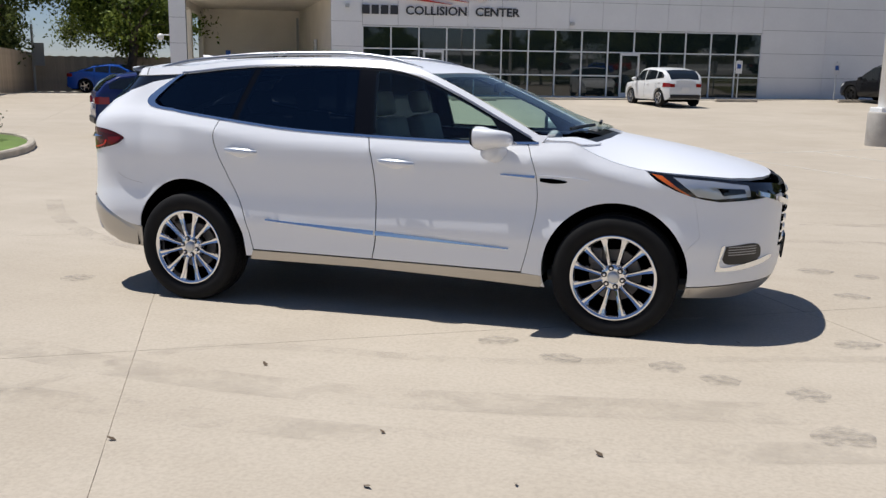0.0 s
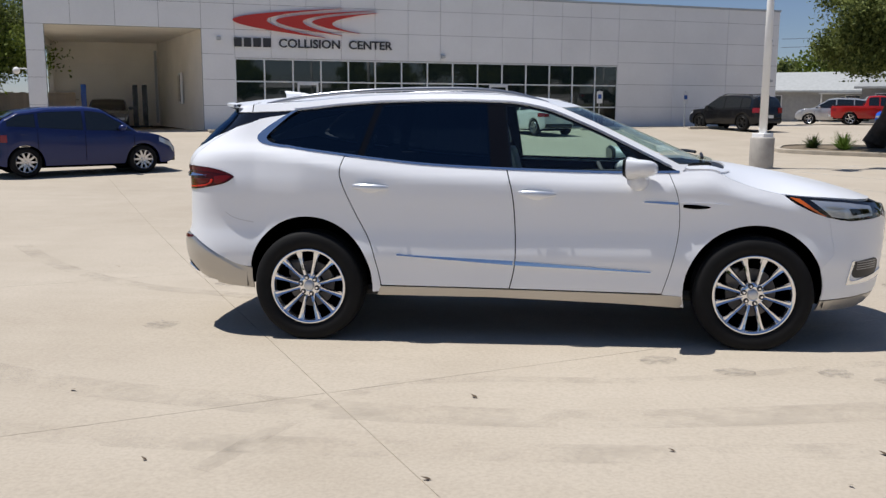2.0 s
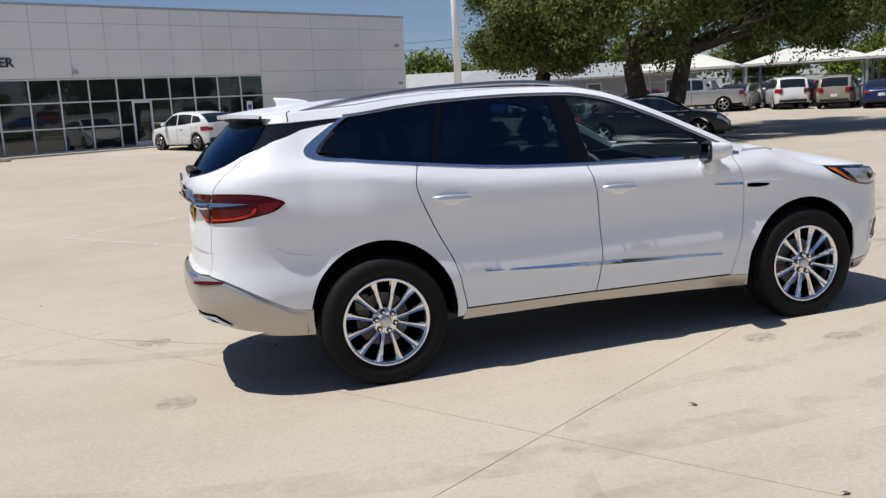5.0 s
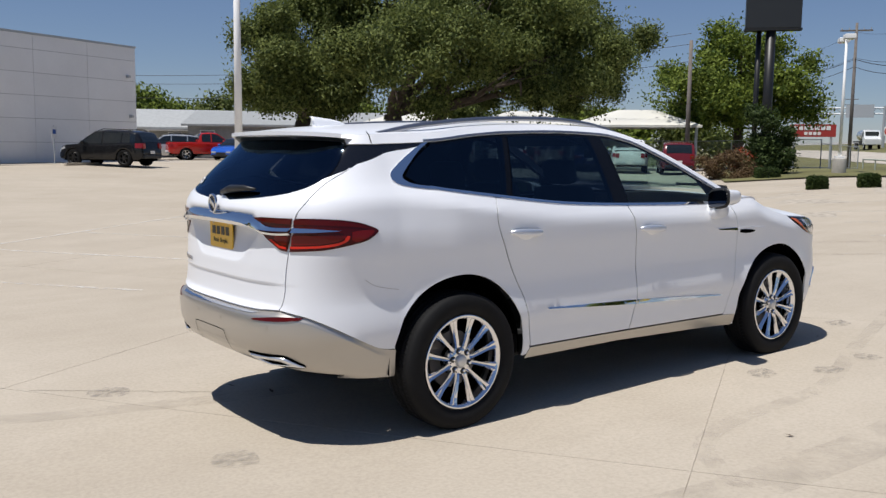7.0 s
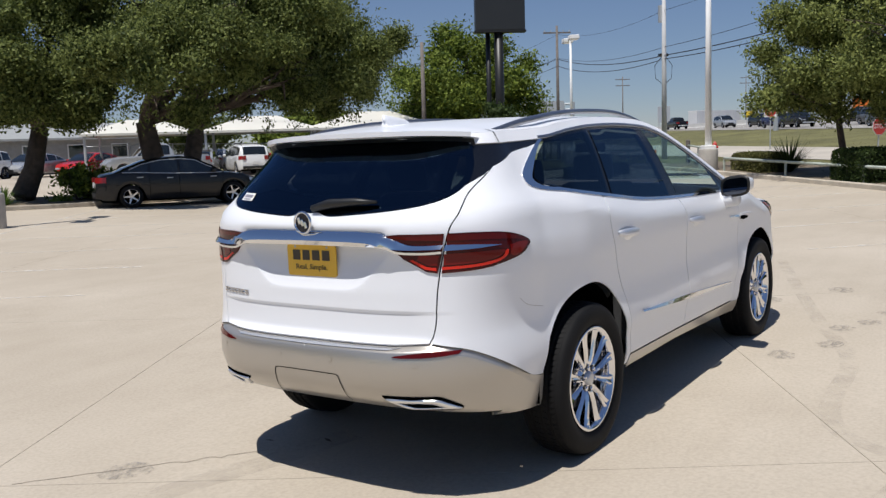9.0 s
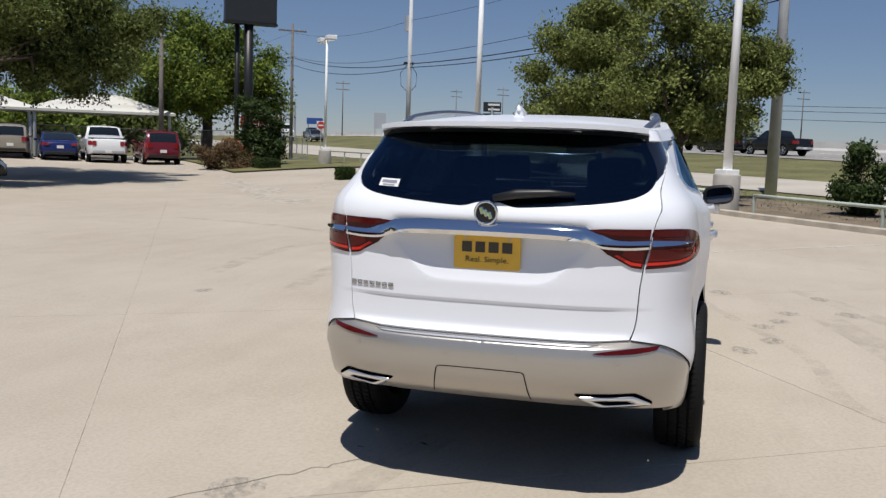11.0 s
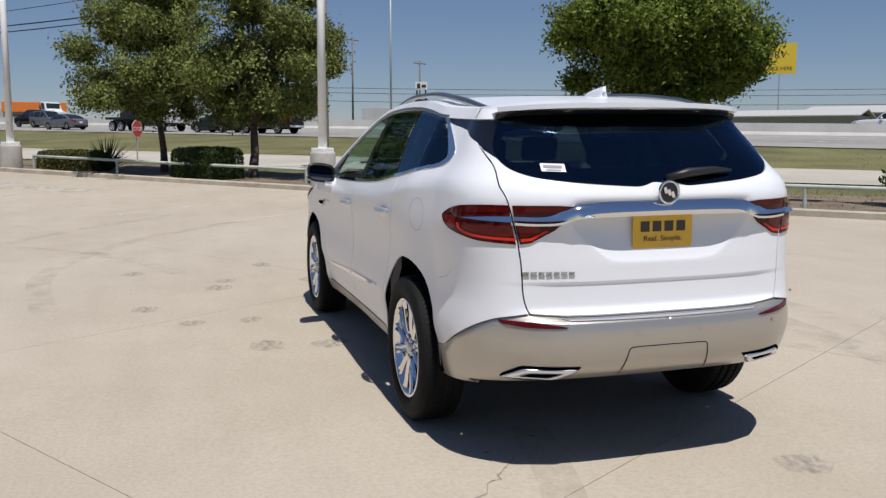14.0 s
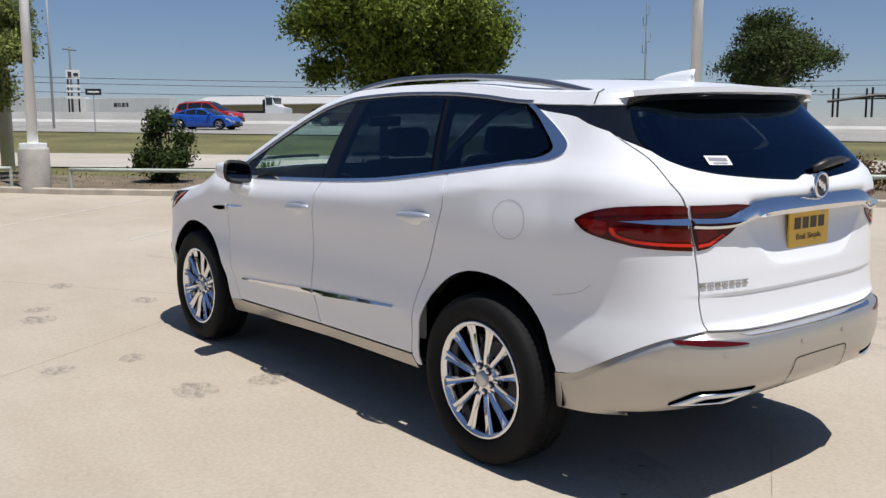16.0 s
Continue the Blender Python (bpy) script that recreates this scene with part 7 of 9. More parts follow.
def a_at_x(x, z):
    if XC <= x <= XF:
        return x
    lo, hi = (A_REAR, XC) if x < 0 else (A_FRONT, XF)
    for _ in range(40):
        mid = (lo + hi) / 2
        far = skin(mid, z).x < x if x < 0 else skin(mid, z).x > x
        lo, hi = (mid, hi) if far else (lo, mid)
    return (lo + hi) / 2


def roof_edge(x):
    return spline(x, WIN_TOP) + (0.052 if x < 0.2 else 0.052 + 0.0 * x)


def top_skin(x, v):
    """Roof and windscreen: v runs from the middle to the cant rail."""
    e = roof_edge(x)
    w = side_w(x, e) if x > XC else skin(a_at_x(x, e) if x > spline(e, REAR_X) + 0.02 else A_REAR + 0.6, e).y
    mid = max(spline(x, ROOF_MID), e + 0.01)
    return Vector((x, w * v, e + (mid - e) * (1 - abs(v) ** 2.4)))


def hood_skin(x, v):
    e = spline(x, SHUT)
    a = a_at_x(x, e) if x > XF else x
    w = skin(a, e).y
    mid = spline(x, [(1.2, 1.245), (1.35, 1.232), (1.71, 1.176), (2.1, 1.095), (2.35, 1.025), (2.46, 0.985)])
    return Vector((x, w * v, e + (max(mid, e + 0.004) - e) * (1 - abs(v) ** 2.2)))


CREASES = (0.735, 0.76, 0.857, 0.862, 0.874, 0.879, 0.90, 1.16, 1.19, 1.24)


def resample(poly, step, rows=()):
    """Points along an outline, with one wherever it crosses a crease's height."""
    full = []
    for p, q in zip(poly, poly[1:] + poly[:1]):
        full.append(p)
        cross = [(z - p[1]) / (q[1] - p[1]) for z in rows if (p[1] - z) * (q[1] - z) < 0]
        full += [Vector(p).lerp(Vector(q), f) for f in sorted(cross) if 0.01 < f < 0.99]
    poly, out = full, []
    for p, q in zip(poly, poly[1:] + poly[:1]):
        n = max(1, int(math.ceil((Vector(q) - Vector(p)).length / step)))
        out += [Vector(p).lerp(Vector(q), k / n) for k in range(n)]
    return out


def inset(poly, d, hold):
    """Moves an outline inwards by d; points for which hold() is true keep their first coordinate."""
    area = sum(p.x * q.y - q.x * p.y for p, q in zip(poly, poly[1:] + poly[:1]))
    sgn = 1 if area > 0 else -1
    out, n = [], len(poly)
    for i, p in enumerate(poly):
        e0, e1 = (p - poly[i - 1]), (poly[(i + 1) % n] - p)
        n0 = Vector((-e0.y, e0.x)).normalized() * sgn
        n1 = Vector((-e1.y, e1.x)).normalized() * sgn
        m = (n0 + n1)
        m = m / max(m.dot(n0), 0.35) if m.length > 1e-6 else n0
        q = p + m * d
        if hold and hold(p):
            q.x = p.x
        out.append(q)
    return out


def inside(p, poly):
    odd = False
    j = len(poly) - 1
    for i in range(len(poly)):
        a, b = poly[i], poly[j]
        if (a.y > p.y) != (b.y > p.y) and p.x < (b.x - a.x) * (p.y - a.y) / (b.y - a.y) + a.x:
            odd = not odd
        j = i
    return odd


def panel_mesh(outline, surf, gap=0.0025, skirt=0.012, step=0.04, lift=0.0, mid=None, lean=None, rows=(), extra=()):
    """Vertices and faces of a trimmed piece of a surface, with its edge turned in."""
    hold = (lambda p: abs(p.x - mid) < 1e-5) if mid is not None else None
    poly = resample([Vector(p) for p in outline], step * 0.6, rows)
    if gap:
        poly = inset(poly, gap, hold)
    lo = Vector((min(p.x for p in poly), min(p.y for p in poly)))
    hi = Vector((max(p.x for p in poly), max(p.y for p in poly)))
    pts = list(poly)
    nx, ny = int((hi.x - lo.x) / step) + 1, int((hi.y - lo.y) / step) + 1
    for i in range(1, nx):
        for j in range(1, ny):
            p = Vector((lo.x + (hi.x - lo.x) * i / nx, lo.y + (hi.y - lo.y) * j / ny))
            if inside(p, poly) and min((p - q).length_squared for q in poly) > (step * 0.45) ** 2 and all(abs(p.y - z) > 0.006 for z in rows):
                pts.append(p)
    for z in rows:
        if lo.y < z < hi.y:
            for i in range(1, int((hi.x - lo.x) / (step * 0.7))):
                p = Vector((lo.x + step * 0.7 * i, z))
                if inside(p, poly) and min((p - q).length_squared for q in poly) > (step * 0.25) ** 2:
                    pts.append(p)
    pts += [Vector(q) for q in extra if inside(Vector(q), poly)]
    vs2, _, fs, _, _, _ = delaunay_2d_cdt(pts, [], [list(range(len(poly)))], 1, 1e-6)

    def put(p, d):
        e = 0.004
        if lean is not None:
            d += lean(p)
        c = surf(p.x, p.y)
        nrm = (surf(p.x + e, p.y) - surf(p.x - e, p.y)).cross(surf(p.x, p.y + e) - surf(p.x, p.y - e))
        if nrm.length < 1e-12:
            nrm = Vector((0, 1, 0))
        nrm.normalize()
        if nrm.dot(c - Vector((c.x * 0.55, 0, 0.75))) < 0:
            nrm = -nrm
        out = c + nrm * d
        if mid is not None and abs(p.x - mid) < 1e-5:
            out.y = 0.0
        return out
    verts = [put(p, lift) for p in vs2]
    faces = []
    for f in fs:
        a, b, c = [verts[k] for k in f]
        n = (b - a).cross(c - a)
        faces.append(tuple(f) if n.dot((a + b + c) / 3 - Vector((a.x * 0.55, 0, 0.75))) > 0 else tuple(reversed(f)))
    if skirt:
        o, n = len(verts), len(poly)
        verts += [put(p, lift) for p in poly] + [put(p, lift - skirt) for p in poly]
        for k in range(n):
            m = (k + 1) % n
            if hold and hold(poly[k]) and hold(poly[m]):
                continue
            faces.append((o + k, o + m, o + n + m, o + n + k))
    return verts, faces


def flip(verts, faces):
    return [Vector((v.x, -v.y, v.z)) for v in verts], [tuple(reversed(f)) for f in faces]


def side_panels(name, outline, material, parent, label="", surf=skin, **kw):
    """The same piece on both flanks; returns both."""
    vs, fs = panel_mesh(outline, surf, **kw)
    left = raw(name, vs, fs, material, parent, label, True)
    right = raw(name, *flip(vs, fs), material, parent, label, True)
    return left, right


def mid_panel(name, outline, material, parent, mid, label="", surf=skin, **kw):
    """A piece that runs across the middle."""
    vs, fs = panel_mesh(outline, surf, mid=mid, **kw)
    v2, f2 = flip(vs, fs)
    o = len(vs)
    me = bpy.data.meshes.new(name)
    me.from_pydata([tuple(v) for v in vs + v2], [], fs + [tuple(k + o for k in f) for f in f2])
    bm = bmesh.new()
    bm.from_mesh(me)
    bmesh.ops.remove_doubles(bm, verts=[v for v in bm.verts if abs(v.co.y) < 1e-4 and all(len(f.verts) == 3 for f in v.link_faces)], dist=1e-4)
    bm.to_mesh(me)
    bm.free()
    return link_mesh(name, me, material, parent, label, True)


def bend(pts, n=6):
    return [tuple(p) for p in smooth_line(pts, n)]


def arch(cx, rx, rz, z0, grow=0.0, n=28):
    """Over a wheel from its back foot to its front foot."""
    rx, rz = rx + grow, rz + grow
    s = math.asin(max(-1, min(1, (z0 - 0.385) / rz)))
    return [(cx - rx * math.cos(s + (math.pi - 2 * s) * k / n), 0.385 + rz * math.sin(s + (math.pi - 2 * s) * k / n)) for k in range(n + 1)]


RX, FX = -1.5355, 1.5355
arch_r, arch_f = arch(RX, 0.462, 0.487, 0.335), arch(FX, 0.462, 0.462, 0.262)
CUT_R = bend([(-1.262, 1.300), (-1.288, 1.159), (-1.192, 0.919), (-1.082, 0.699), (-1.030, 0.504), (-1.008, 0.388)])
CUT_F = bend([(-0.128, 1.214), (-0.078, 0.985), (-0.063, 0.600), (-0.104, 0.378)])
CUT_A = bend([(0.965, 1.186), (1.028, 1.003), (1.036, 0.793), (0.991, 0.555), (0.937, 0.362)])
DLO_LOW = bend([(1.035, 1.192), (0.65, 1.186), (0.1, 1.200), (-0.40, 1.220), (-0.79, 1.247), (-1.26, 1.302), (-1.60, 1.346), (-1.79, 1.380)])
DLO_BACK = bend([(-1.79, 1.380), (-1.842, 1.405), (-1.848, 1.432), (-1.79, 1.492), (-1.70, 1.570), (-1.635, 1.612)])
DLO_TOP = [(x, spline(x, WIN_TOP)) for x in steps(-1.635, 1.035, 0.06)]


def below(line, x0, x1):
    return [p for p in line if x0 <= p[0] <= x1]


# dark core under the skins, so that the shut lines read dark
core = [(A_REAR, 0.44), (a_at_y(0.5, 0.45), 0.45), (-2.05, 0.40)] + arch(RX, 0.462, 0.487, 0.34, 0.012) + [(-0.9, 0.33), (0.9, 0.30)] + arch(FX, 0.462, 0.462, 0.27, 0.012)
core += [(2.1, 0.28), (A_FRONT, 0.27), (A_FRONT, 0.93), (a_at_x(2.2, 0.98), 0.97), (1.71, 1.02), (1.4, 1.10), (1.1, 1.17)] + [(x, z - 0.012) for x, z in DLO_LOW] + [(-1.95, 1.40), (a_at_y(0.78, 1.36), 1.36), (a_at_y(0.5, 1.27), 1.27), (A_REAR, 1.24)]
vs, fs = panel_mesh(core, skin, gap=0, skirt=0, step=0.05, lift=-0.0085, lean=lambda p: -0.055 if p.x < -2.62 else -0.018 if p.x < -1.98 and 0.46 < p.y < 0.77 else 0.0)
for k, (v_, f_) in enumerate(((vs, fs), flip(vs, fs))):
    raw("inner_skin", v_, f_, M_GAP, CAR, "dark inner bodywork", True)

# doors
front_door = CUT_F[::-1] + below(DLO_LOW, -0.12, 0.96)[::-1] + CUT_A + [(0.4, 0.370)]
rear_door = CUT_R[::-1] + below(DLO_LOW, -1.255, -0.135)[::-1] + CUT_F + [(-0.5, 0.383)]
doors_f = side_panels("front_door", front_door, M_PAINT, CAR, gap=0.0038, skirt=0.0065)
doors_r = side_panels("rear_door", rear_door, M_PAINT, CAR, gap=0.0038, skirt=0.0065)

# quarter panel, cant rail and fender
SEAM = bend([(-2.690, 0.735), (-2.662, 0.82), (-2.656, 1.05), (-2.612, 1.20), (-2.560, 1.30), (-2.470, 1.392), (-2.330, 1.462), (-2.245, 1.500)])
bump_top = bend([(-1.972, 0.496), (-2.10, 0.512), (-2.217, 0.560), (-2.389, 0.644), (-2.487, 0.688), (-2.56, 0.712), (-2.690, 0.735)], 4)
shoulder_back = bend([(-2.245, 1.500), (-2.07, 1.530), (-1.875, 1.567), (-1.76, 1.583), (-1.655, 1.606)])
quarter = ([(-1.972, 0.496)] + [p for p in arch_r if p[1] > 0.5 or p[0] > RX] + [(-1.008, 0.340), (-1.008, 0.388)] + CUT_R[::-1] + below(DLO_LOW, -1.80, -1.27) + DLO_BACK[1:]
           + shoulder_back[::-1] + SEAM[::-1][1:] + bump_top[::-1][1:-1])
quarters = side_panels("quarter_panel", quarter, M_PAINT, CAR, gap=0.0032, skirt=0.0065, rows=CREASES)
cant = [(x, roof_edge(x)) for x in steps(-2.12, 1.09, 0.06)][::-1]
cant_low = [(a_at_x(-2.12, 1.61), 1.605), (-2.0, 1.605), (-1.8, 1.610)] + DLO_TOP
side_panels("cant_rail", [(a_at_x(x, z) if x < XC else x, z) for x, z in cant] + cant_low + [(1.05, 1.196)], M_PAINT, CAR, gap=0.001)
fender = CUT_A[::-1] + [(0.985, 1.197)] + [(1.09, 1.20)] + [(x, spline(x, SHUT)) for x in steps(1.2, 1.70, 0.05)] + [(1.78, 0.995), (1.90, 0.935), (2.0, 0.90), (2.05, 0.66)]
fender += [p for p in arch_f[::-1] if p[1] > 0.52 or p[0] < FX] + [(0.937, 0.31), (0.937, 0.362)]
fenders = side_panels("front_fender", [fender[0]] + fender[1:], M_PAINT, CAR, gap=0.0008, skirt=0.0065)

# bumpers and sills
front_bumper = [p for p in arch_f if p[1] <= 0.52 and p[0] > FX and p[1] > 0.34][::-1] + [min((p for p in arch_f if p[1] > 0.52 and p[0] > FX), key=lambda p: p[1]), (2.05, 0.66), (2.0, 0.90)]
front_bumper += [(a_at_x(2.15, 0.875), 0.872), (a_at_x(2.33, 0.88), 0.88), (a_at_y(0.42, 0.90, False), 0.90), (a_at_y(0.40, 0.55, False), 0.55), (A_FRONT, 0.50), (A_FRONT, 0.345), (a_at_x(2.3, 0.36), 0.36), (1.995, 0.340)]
mid_panel("front_bumper", front_bumper, M_PAINT, CAR, A_FRONT, gap=0.0004)
lip = [(1.992, 0.335), (a_at_x(2.3, 0.355), 0.355), (A_FRONT, 0.34), (A_FRONT, 0.235), (a_at_x(2.2, 0.255), 0.255), (1.99, 0.262)]
mid_panel("front_lip", lip, M_SILVER, CAR, A_FRONT, "satin champagne lower lip")
grille = [(a_at_y(0.41, 0.90, False), 0.90), (a_at_y(0.46, 0.955, False), 0.955), (A_FRONT, 0.965), (A_FRONT, 0.51), (a_at_y(0.39, 0.555, False), 0.555)]
grille_ob = mid_panel("grille", grille, M_BLACK, CAR, A_FRONT, "black mesh grille", lift=-0.012)
for k in range(6):
    z = 0.575 + k * 0.06
    mid_panel("grille_bar", [(a_at_y(0.40, z, False), z), (A_FRONT, z), (A_FRONT, z + 0.016), (a_at_y(0.40, z + 0.016, False), z + 0.016)], M_CHROME, grille_ob, A_FRONT, lift=0.006, gap=0)
mid_panel("grille_wing", [(a_at_x(2.36, 0.90), 0.905), (a_at_y(0.25, 0.80, False), 0.79), (A_FRONT, 0.76), (A_FRONT, 0.80), (a_at_y(0.25, 0.84, False), 0.83), (a_at_x(2.36, 0.92), 0.93)], M_CHROME, grille_ob, A_FRONT, lift=0.012, gap=0)
mid_panel("front_plate", [(a_at_y(0.16, 0.43, False), 0.43), (A_FRONT, 0.43), (A_FRONT, 0.58), (a_at_y(0.16, 0.58, False), 0.58)], M_BLACK, CAR, A_FRONT, "black plate holder", lift=0.02)
sill = [(-1.045, 0.315), (-1.012, 0.386), (-0.5, 0.381), (0.4, 0.368), (0.94, 0.358), (1.07, 0.350), (1.078, 0.30), (1.06, 0.262), (0.6, 0.285), (-0.2, 0.312)]
side_panels("sill", sill, M_SILVER, CAR, "satin champagne sill cladding", lift=0.004)
rear_low = [(-1.972, 0.492), (-1.985, 0.338), (a_at_x(-2.27, 0.362), 0.362), (a_at_y(0.84, 0.385), 0.385), (a_at_y(0.74, 0.400), 0.400), (a_at_y(0.30, 0.415), 0.415), (A_REAR, 0.415), (A_REAR, 0.7235), (-2.976, 0.7235), (-2.83, 0.7235)]
BUMP_EDGE = [(-3.6, 0.732), (-2.83, 0.732)] + sorted((x, z + 0.007 * min(1.0, max(0.0, (-2.0 - x) / 0.2))) for x, z in bump_top)


def bump_fall(p):
    """The top edge of the rear bumper turns over into a narrow ledge that runs in under the tailgate."""
    d = p.y - ramp_of(p.x, BUMP_EDGE) + 0.040
    return -0.36 * d * min(1.0, d / 0.010) * min(1.0, max(0.0, (-1.99 - p.x) / 0.2)) if d > 0 else 0.0


bump_rows = [(x, ramp_of(x, BUMP_EDGE) - d) for x in steps(A_REAR + 0.004, -2.02, 0.014) for d in (0.006, 0.015, 0.024, 0.032, 0.037, 0.041)]
mid_panel("rear_bumper", rear_low[:-3] + [(A_REAR, 0.732), (-2.976, 0.732), (-2.83, 0.732)] + [p for p in BUMP_EDGE if p[0] > -2.75], M_SILVER, CAR, A_REAR, "satin champagne rear bumper", lean=bump_fall, extra=bump_rows)
mid_panel("bumper_trim", [(a_at_y(0.52, 0.722), 0.722), (a_at_y(0.47, 0.7085), 0.7085), (A_REAR, 0.7045), (A_REAR, 0.7225), (a_at_y(0.47, 0.7228), 0.7228)], M_CHROME, CAR, A_REAR, "chrome strip", lift=0.0045, gap=0, skirt=0.012, step=0.012, lean=lambda p: bump_fall(p) - 0.25 * (p.y - 0.7135))

# tailgate
gate_glass = [(A_REAR, 1.314), (a_at_y(0.05, 1.318), 1.318), (a_at_y(0.11, 1.302), 1.302), (-3.10, 1.302), (-2.878, 1.320), (-2.70, 1.345), (-2.56, 1.385), (-2.450, 1.440), (-2.405, 1.500), (-2.395, 1.56), (-2.40, 1.615), (A_REAR, 1.65)]
gate = [(A_REAR, 0.726), (-2.976, 0.726), (-2.83, 0.727)] + SEAM[:-4] + [(-2.405, 1.448)] + bend(gate_glass[:8])[::-1][2:]
BOWL = [(0.0, 0.957), (0.18, 0.958), (0.25, 0.966), (0.30, 0.988), (0.36, 1.038), (0.42, 1.095), (0.48, 1.145)]


def bowl(p):
    """The scoop round the plate: a crisp curved edge below, then a floor that faces the sky."""
    y = skin(p.x, p.y).y
    edge = spline(y, BOWL)
    if p.y < edge or p.y > 1.24 or y > 0.48:
        return 0.0
    fade = min(1.0, (0.48 - y) / 0.05) * min(1.0, max(0.0, (1.24 - p.y) / 0.03))
    return -0.036 * min(1.0, (p.y - edge) / 0.19) ** 0.8 * fade


bowl_edge = [(a_at_y(y, spline(y, BOWL)), spline(y, BOWL) + dz) for y in steps(0.010, 0.475, 0.010) for dz in (-0.003, 0.003, 0.012, 0.026)]
gate_ob = mid_panel("tailgate", gate, M_PAINT, CAR, A_REAR, step=0.022, gap=0.0030, rows=CREASES, lean=bowl, extra=bowl_edge)
trim_side = [(-2.64, 1.352), (-2.47, 1.41), (-2.40, 1.44), (-2.26, 1.49)] + [(x, z - 0.004) for x, z in shoulder_back[1:]] + [(-1.64, 1.618), (-1.8, 1.613), (-2.0, 1.609), (-2.15, 1.615), (-2.30, 1.64), (-2.44, 1.645)]
trim_side += bend([(-2.46, 1.60), (-2.45, 1.55), (-2.455, 1.50), (-2.50, 1.445), (-2.60, 1.392), (-2.68, 1.366)], 3)
side_panels("rear_pillar_trim", trim_side, M_GLOSSBLACK, CAR, "gloss black wrap-round pillar trim", lift=-0.008, gap=0)
mid_panel("glass_border", [(A_REAR, 1.29), (-2.878, 1.305), (-2.66, 1.345), (-2.64, 1.372), (-2.70, 1.362), (-2.86, 1.340), (-3.10, 1.326), (A_REAR, 1.338)], M_GLOSSBLACK, CAR, A_REAR, "black border of the rear glass", lift=-0.008, gap=0)
mid_panel("glass_border", [(A_REAR, 1.59), (-2.70, 1.582), (-2.45, 1.56), (-2.42, 1.645), (a_at_y(0.60, 1.660), 1.660), (A_REAR, 1.68)], M_GLOSSBLACK, CAR, A_REAR, "black border of the rear glass", lift=-0.008, gap=0)
glass_ob = mid_panel("rear_window", bend(gate_glass[:-1]) + [gate_glass[-1]], M_REARGLASS, CAR, A_REAR, "dark privacy rear window", lift=0.0, gap=0.0015, step=0.03)
glass_ob.visible_shadow = False

# roof, windscreen, hood
def header(v):
    return 0.40 - 0.16 * v * v


roof_ring = [(header(v), v) for v in steps(0, 0.985, 0.08)] + [(x, 0.995) for x in steps(0.235, -2.10, 0.08)] + [(-2.2, 0.93), (-2.27, 0.75), (-2.30, 0.4), (-2.31, 0)]


def turned(f):
    return lambda a, b: f(b, a)


roof_ob = mid_panel("roof", [(v, x) for x, v in roof_ring], M_PAINT, CAR, 0.0, surf=turned(top_skin), step=0.05, skirt=0.03, gap=0.001)
mid_panel("headliner", [(v * 0.97, x) for x, v in roof_ring if x > -2.2], M_HEADLINER, CAR, 0.0, surf=turned(top_skin), step=0.1, skirt=0, gap=0, lift=-0.045)
screen = [(header(v) + 0.006, v) for v in steps(0, 0.965, 0.08)] + [(x, 0.965) for x in steps(0.25, 1.10, 0.08)] + [(1.20, 0.9), (1.30, 0.6), (1.345, 0.3), (1.355, 0)]
shield = mid_panel("windscreen", [(v, x) for x, v in screen], M_CLEAR, CAR, 0.0, surf=turned(top_skin), step=0.05, skirt=0.0, gap=0.002, lift=-0.004)
shield.visible_shadow = False
cowl = [(1.09, 0.93), (1.19, 0.89), (1.29, 0.59), (1.335, 0.3), (1.345, 0), (1.46, 0), (1.44, 0.4), (1.38, 0.75), (1.27, 0.99), (1.16, 0.995)]
mid_panel("cowl", [(v, x) for x, v in cowl], M_BLACK, CAR, 0.0, surf=turned(lambda x, v: hood_skin(x, v)), step=0.05, lift=-0.012, skirt=0)
hood = [(1.43, 0), (1.41, 0.4), (1.34, 0.78), (1.235, 0.985)] + [(x, 0.994) for x in steps(1.28, 2.20, 0.07)] + [(2.32, 0.93), (2.40, 0.75), (2.44, 0.45), (2.455, 0)]
for side in (0, 1):
    vs, fs = panel_mesh([(0.80, 1.22), (0.88, 1.07), (0.95, 1.02), (0.997, 1.08), (0.997, 1.29), (0.74, 1.39)], turned(hood_skin), gap=0, skirt=0.02, step=0.045, lift=0.012)
    raw("fender_top", *((vs, fs) if side == 0 else flip(vs, fs)), M_PAINT, CAR, "", True)
mid_panel("hood", [(v, x) for x, v in hood], M_PAINT, CAR, 0.0, surf=turned(hood_skin), step=0.045, skirt=0.02)
for s in (-1, 1):
    bm = bmesh.new()
    tube(bm, [top_skin(1.22 - 0.25 * k / 8, 0) * 1 + Vector((0.05 - 0.02 * k / 8, s * (0.1 + 0.52 * k / 8) - (0.0 if s > 0 else 0.1), -0.015 - 0.018 * (k / 8) ** 2 + 0.02)) - Vector((-0.20 * k / 8, 0, 0.10 * k / 8)) for k in range(9)], [0.012] * 9, 6)
    part("front_wiper", bm, M_BLACK, CAR)

# side glass
lift_g = dict(lift=-0.004, skirt=0.0)
top_of = lambda x: spline(x, WIN_TOP)


def low_of(x):
    for p, q in zip(DLO_LOW, DLO_LOW[1:]):
        if q[0] <= x <= p[0]:
            return q[1] + (p[1] - q[1]) * (x - q[0]) / (p[0] - q[0])
    return DLO_LOW[-1][1] if x < 0 else DLO_LOW[0][1]


def pane(x0b, x0t, x1b, x1t, m=0.012):
    """Between two leaning edges, under the cant rail and above the belt."""
    low = [(x, low_of(x) + m) for x in steps(x0b, x1b, 0.05)]
    up = [(x, top_of(x) - m) for x in steps(x1t, x0t, 0.05)]
    return low + up


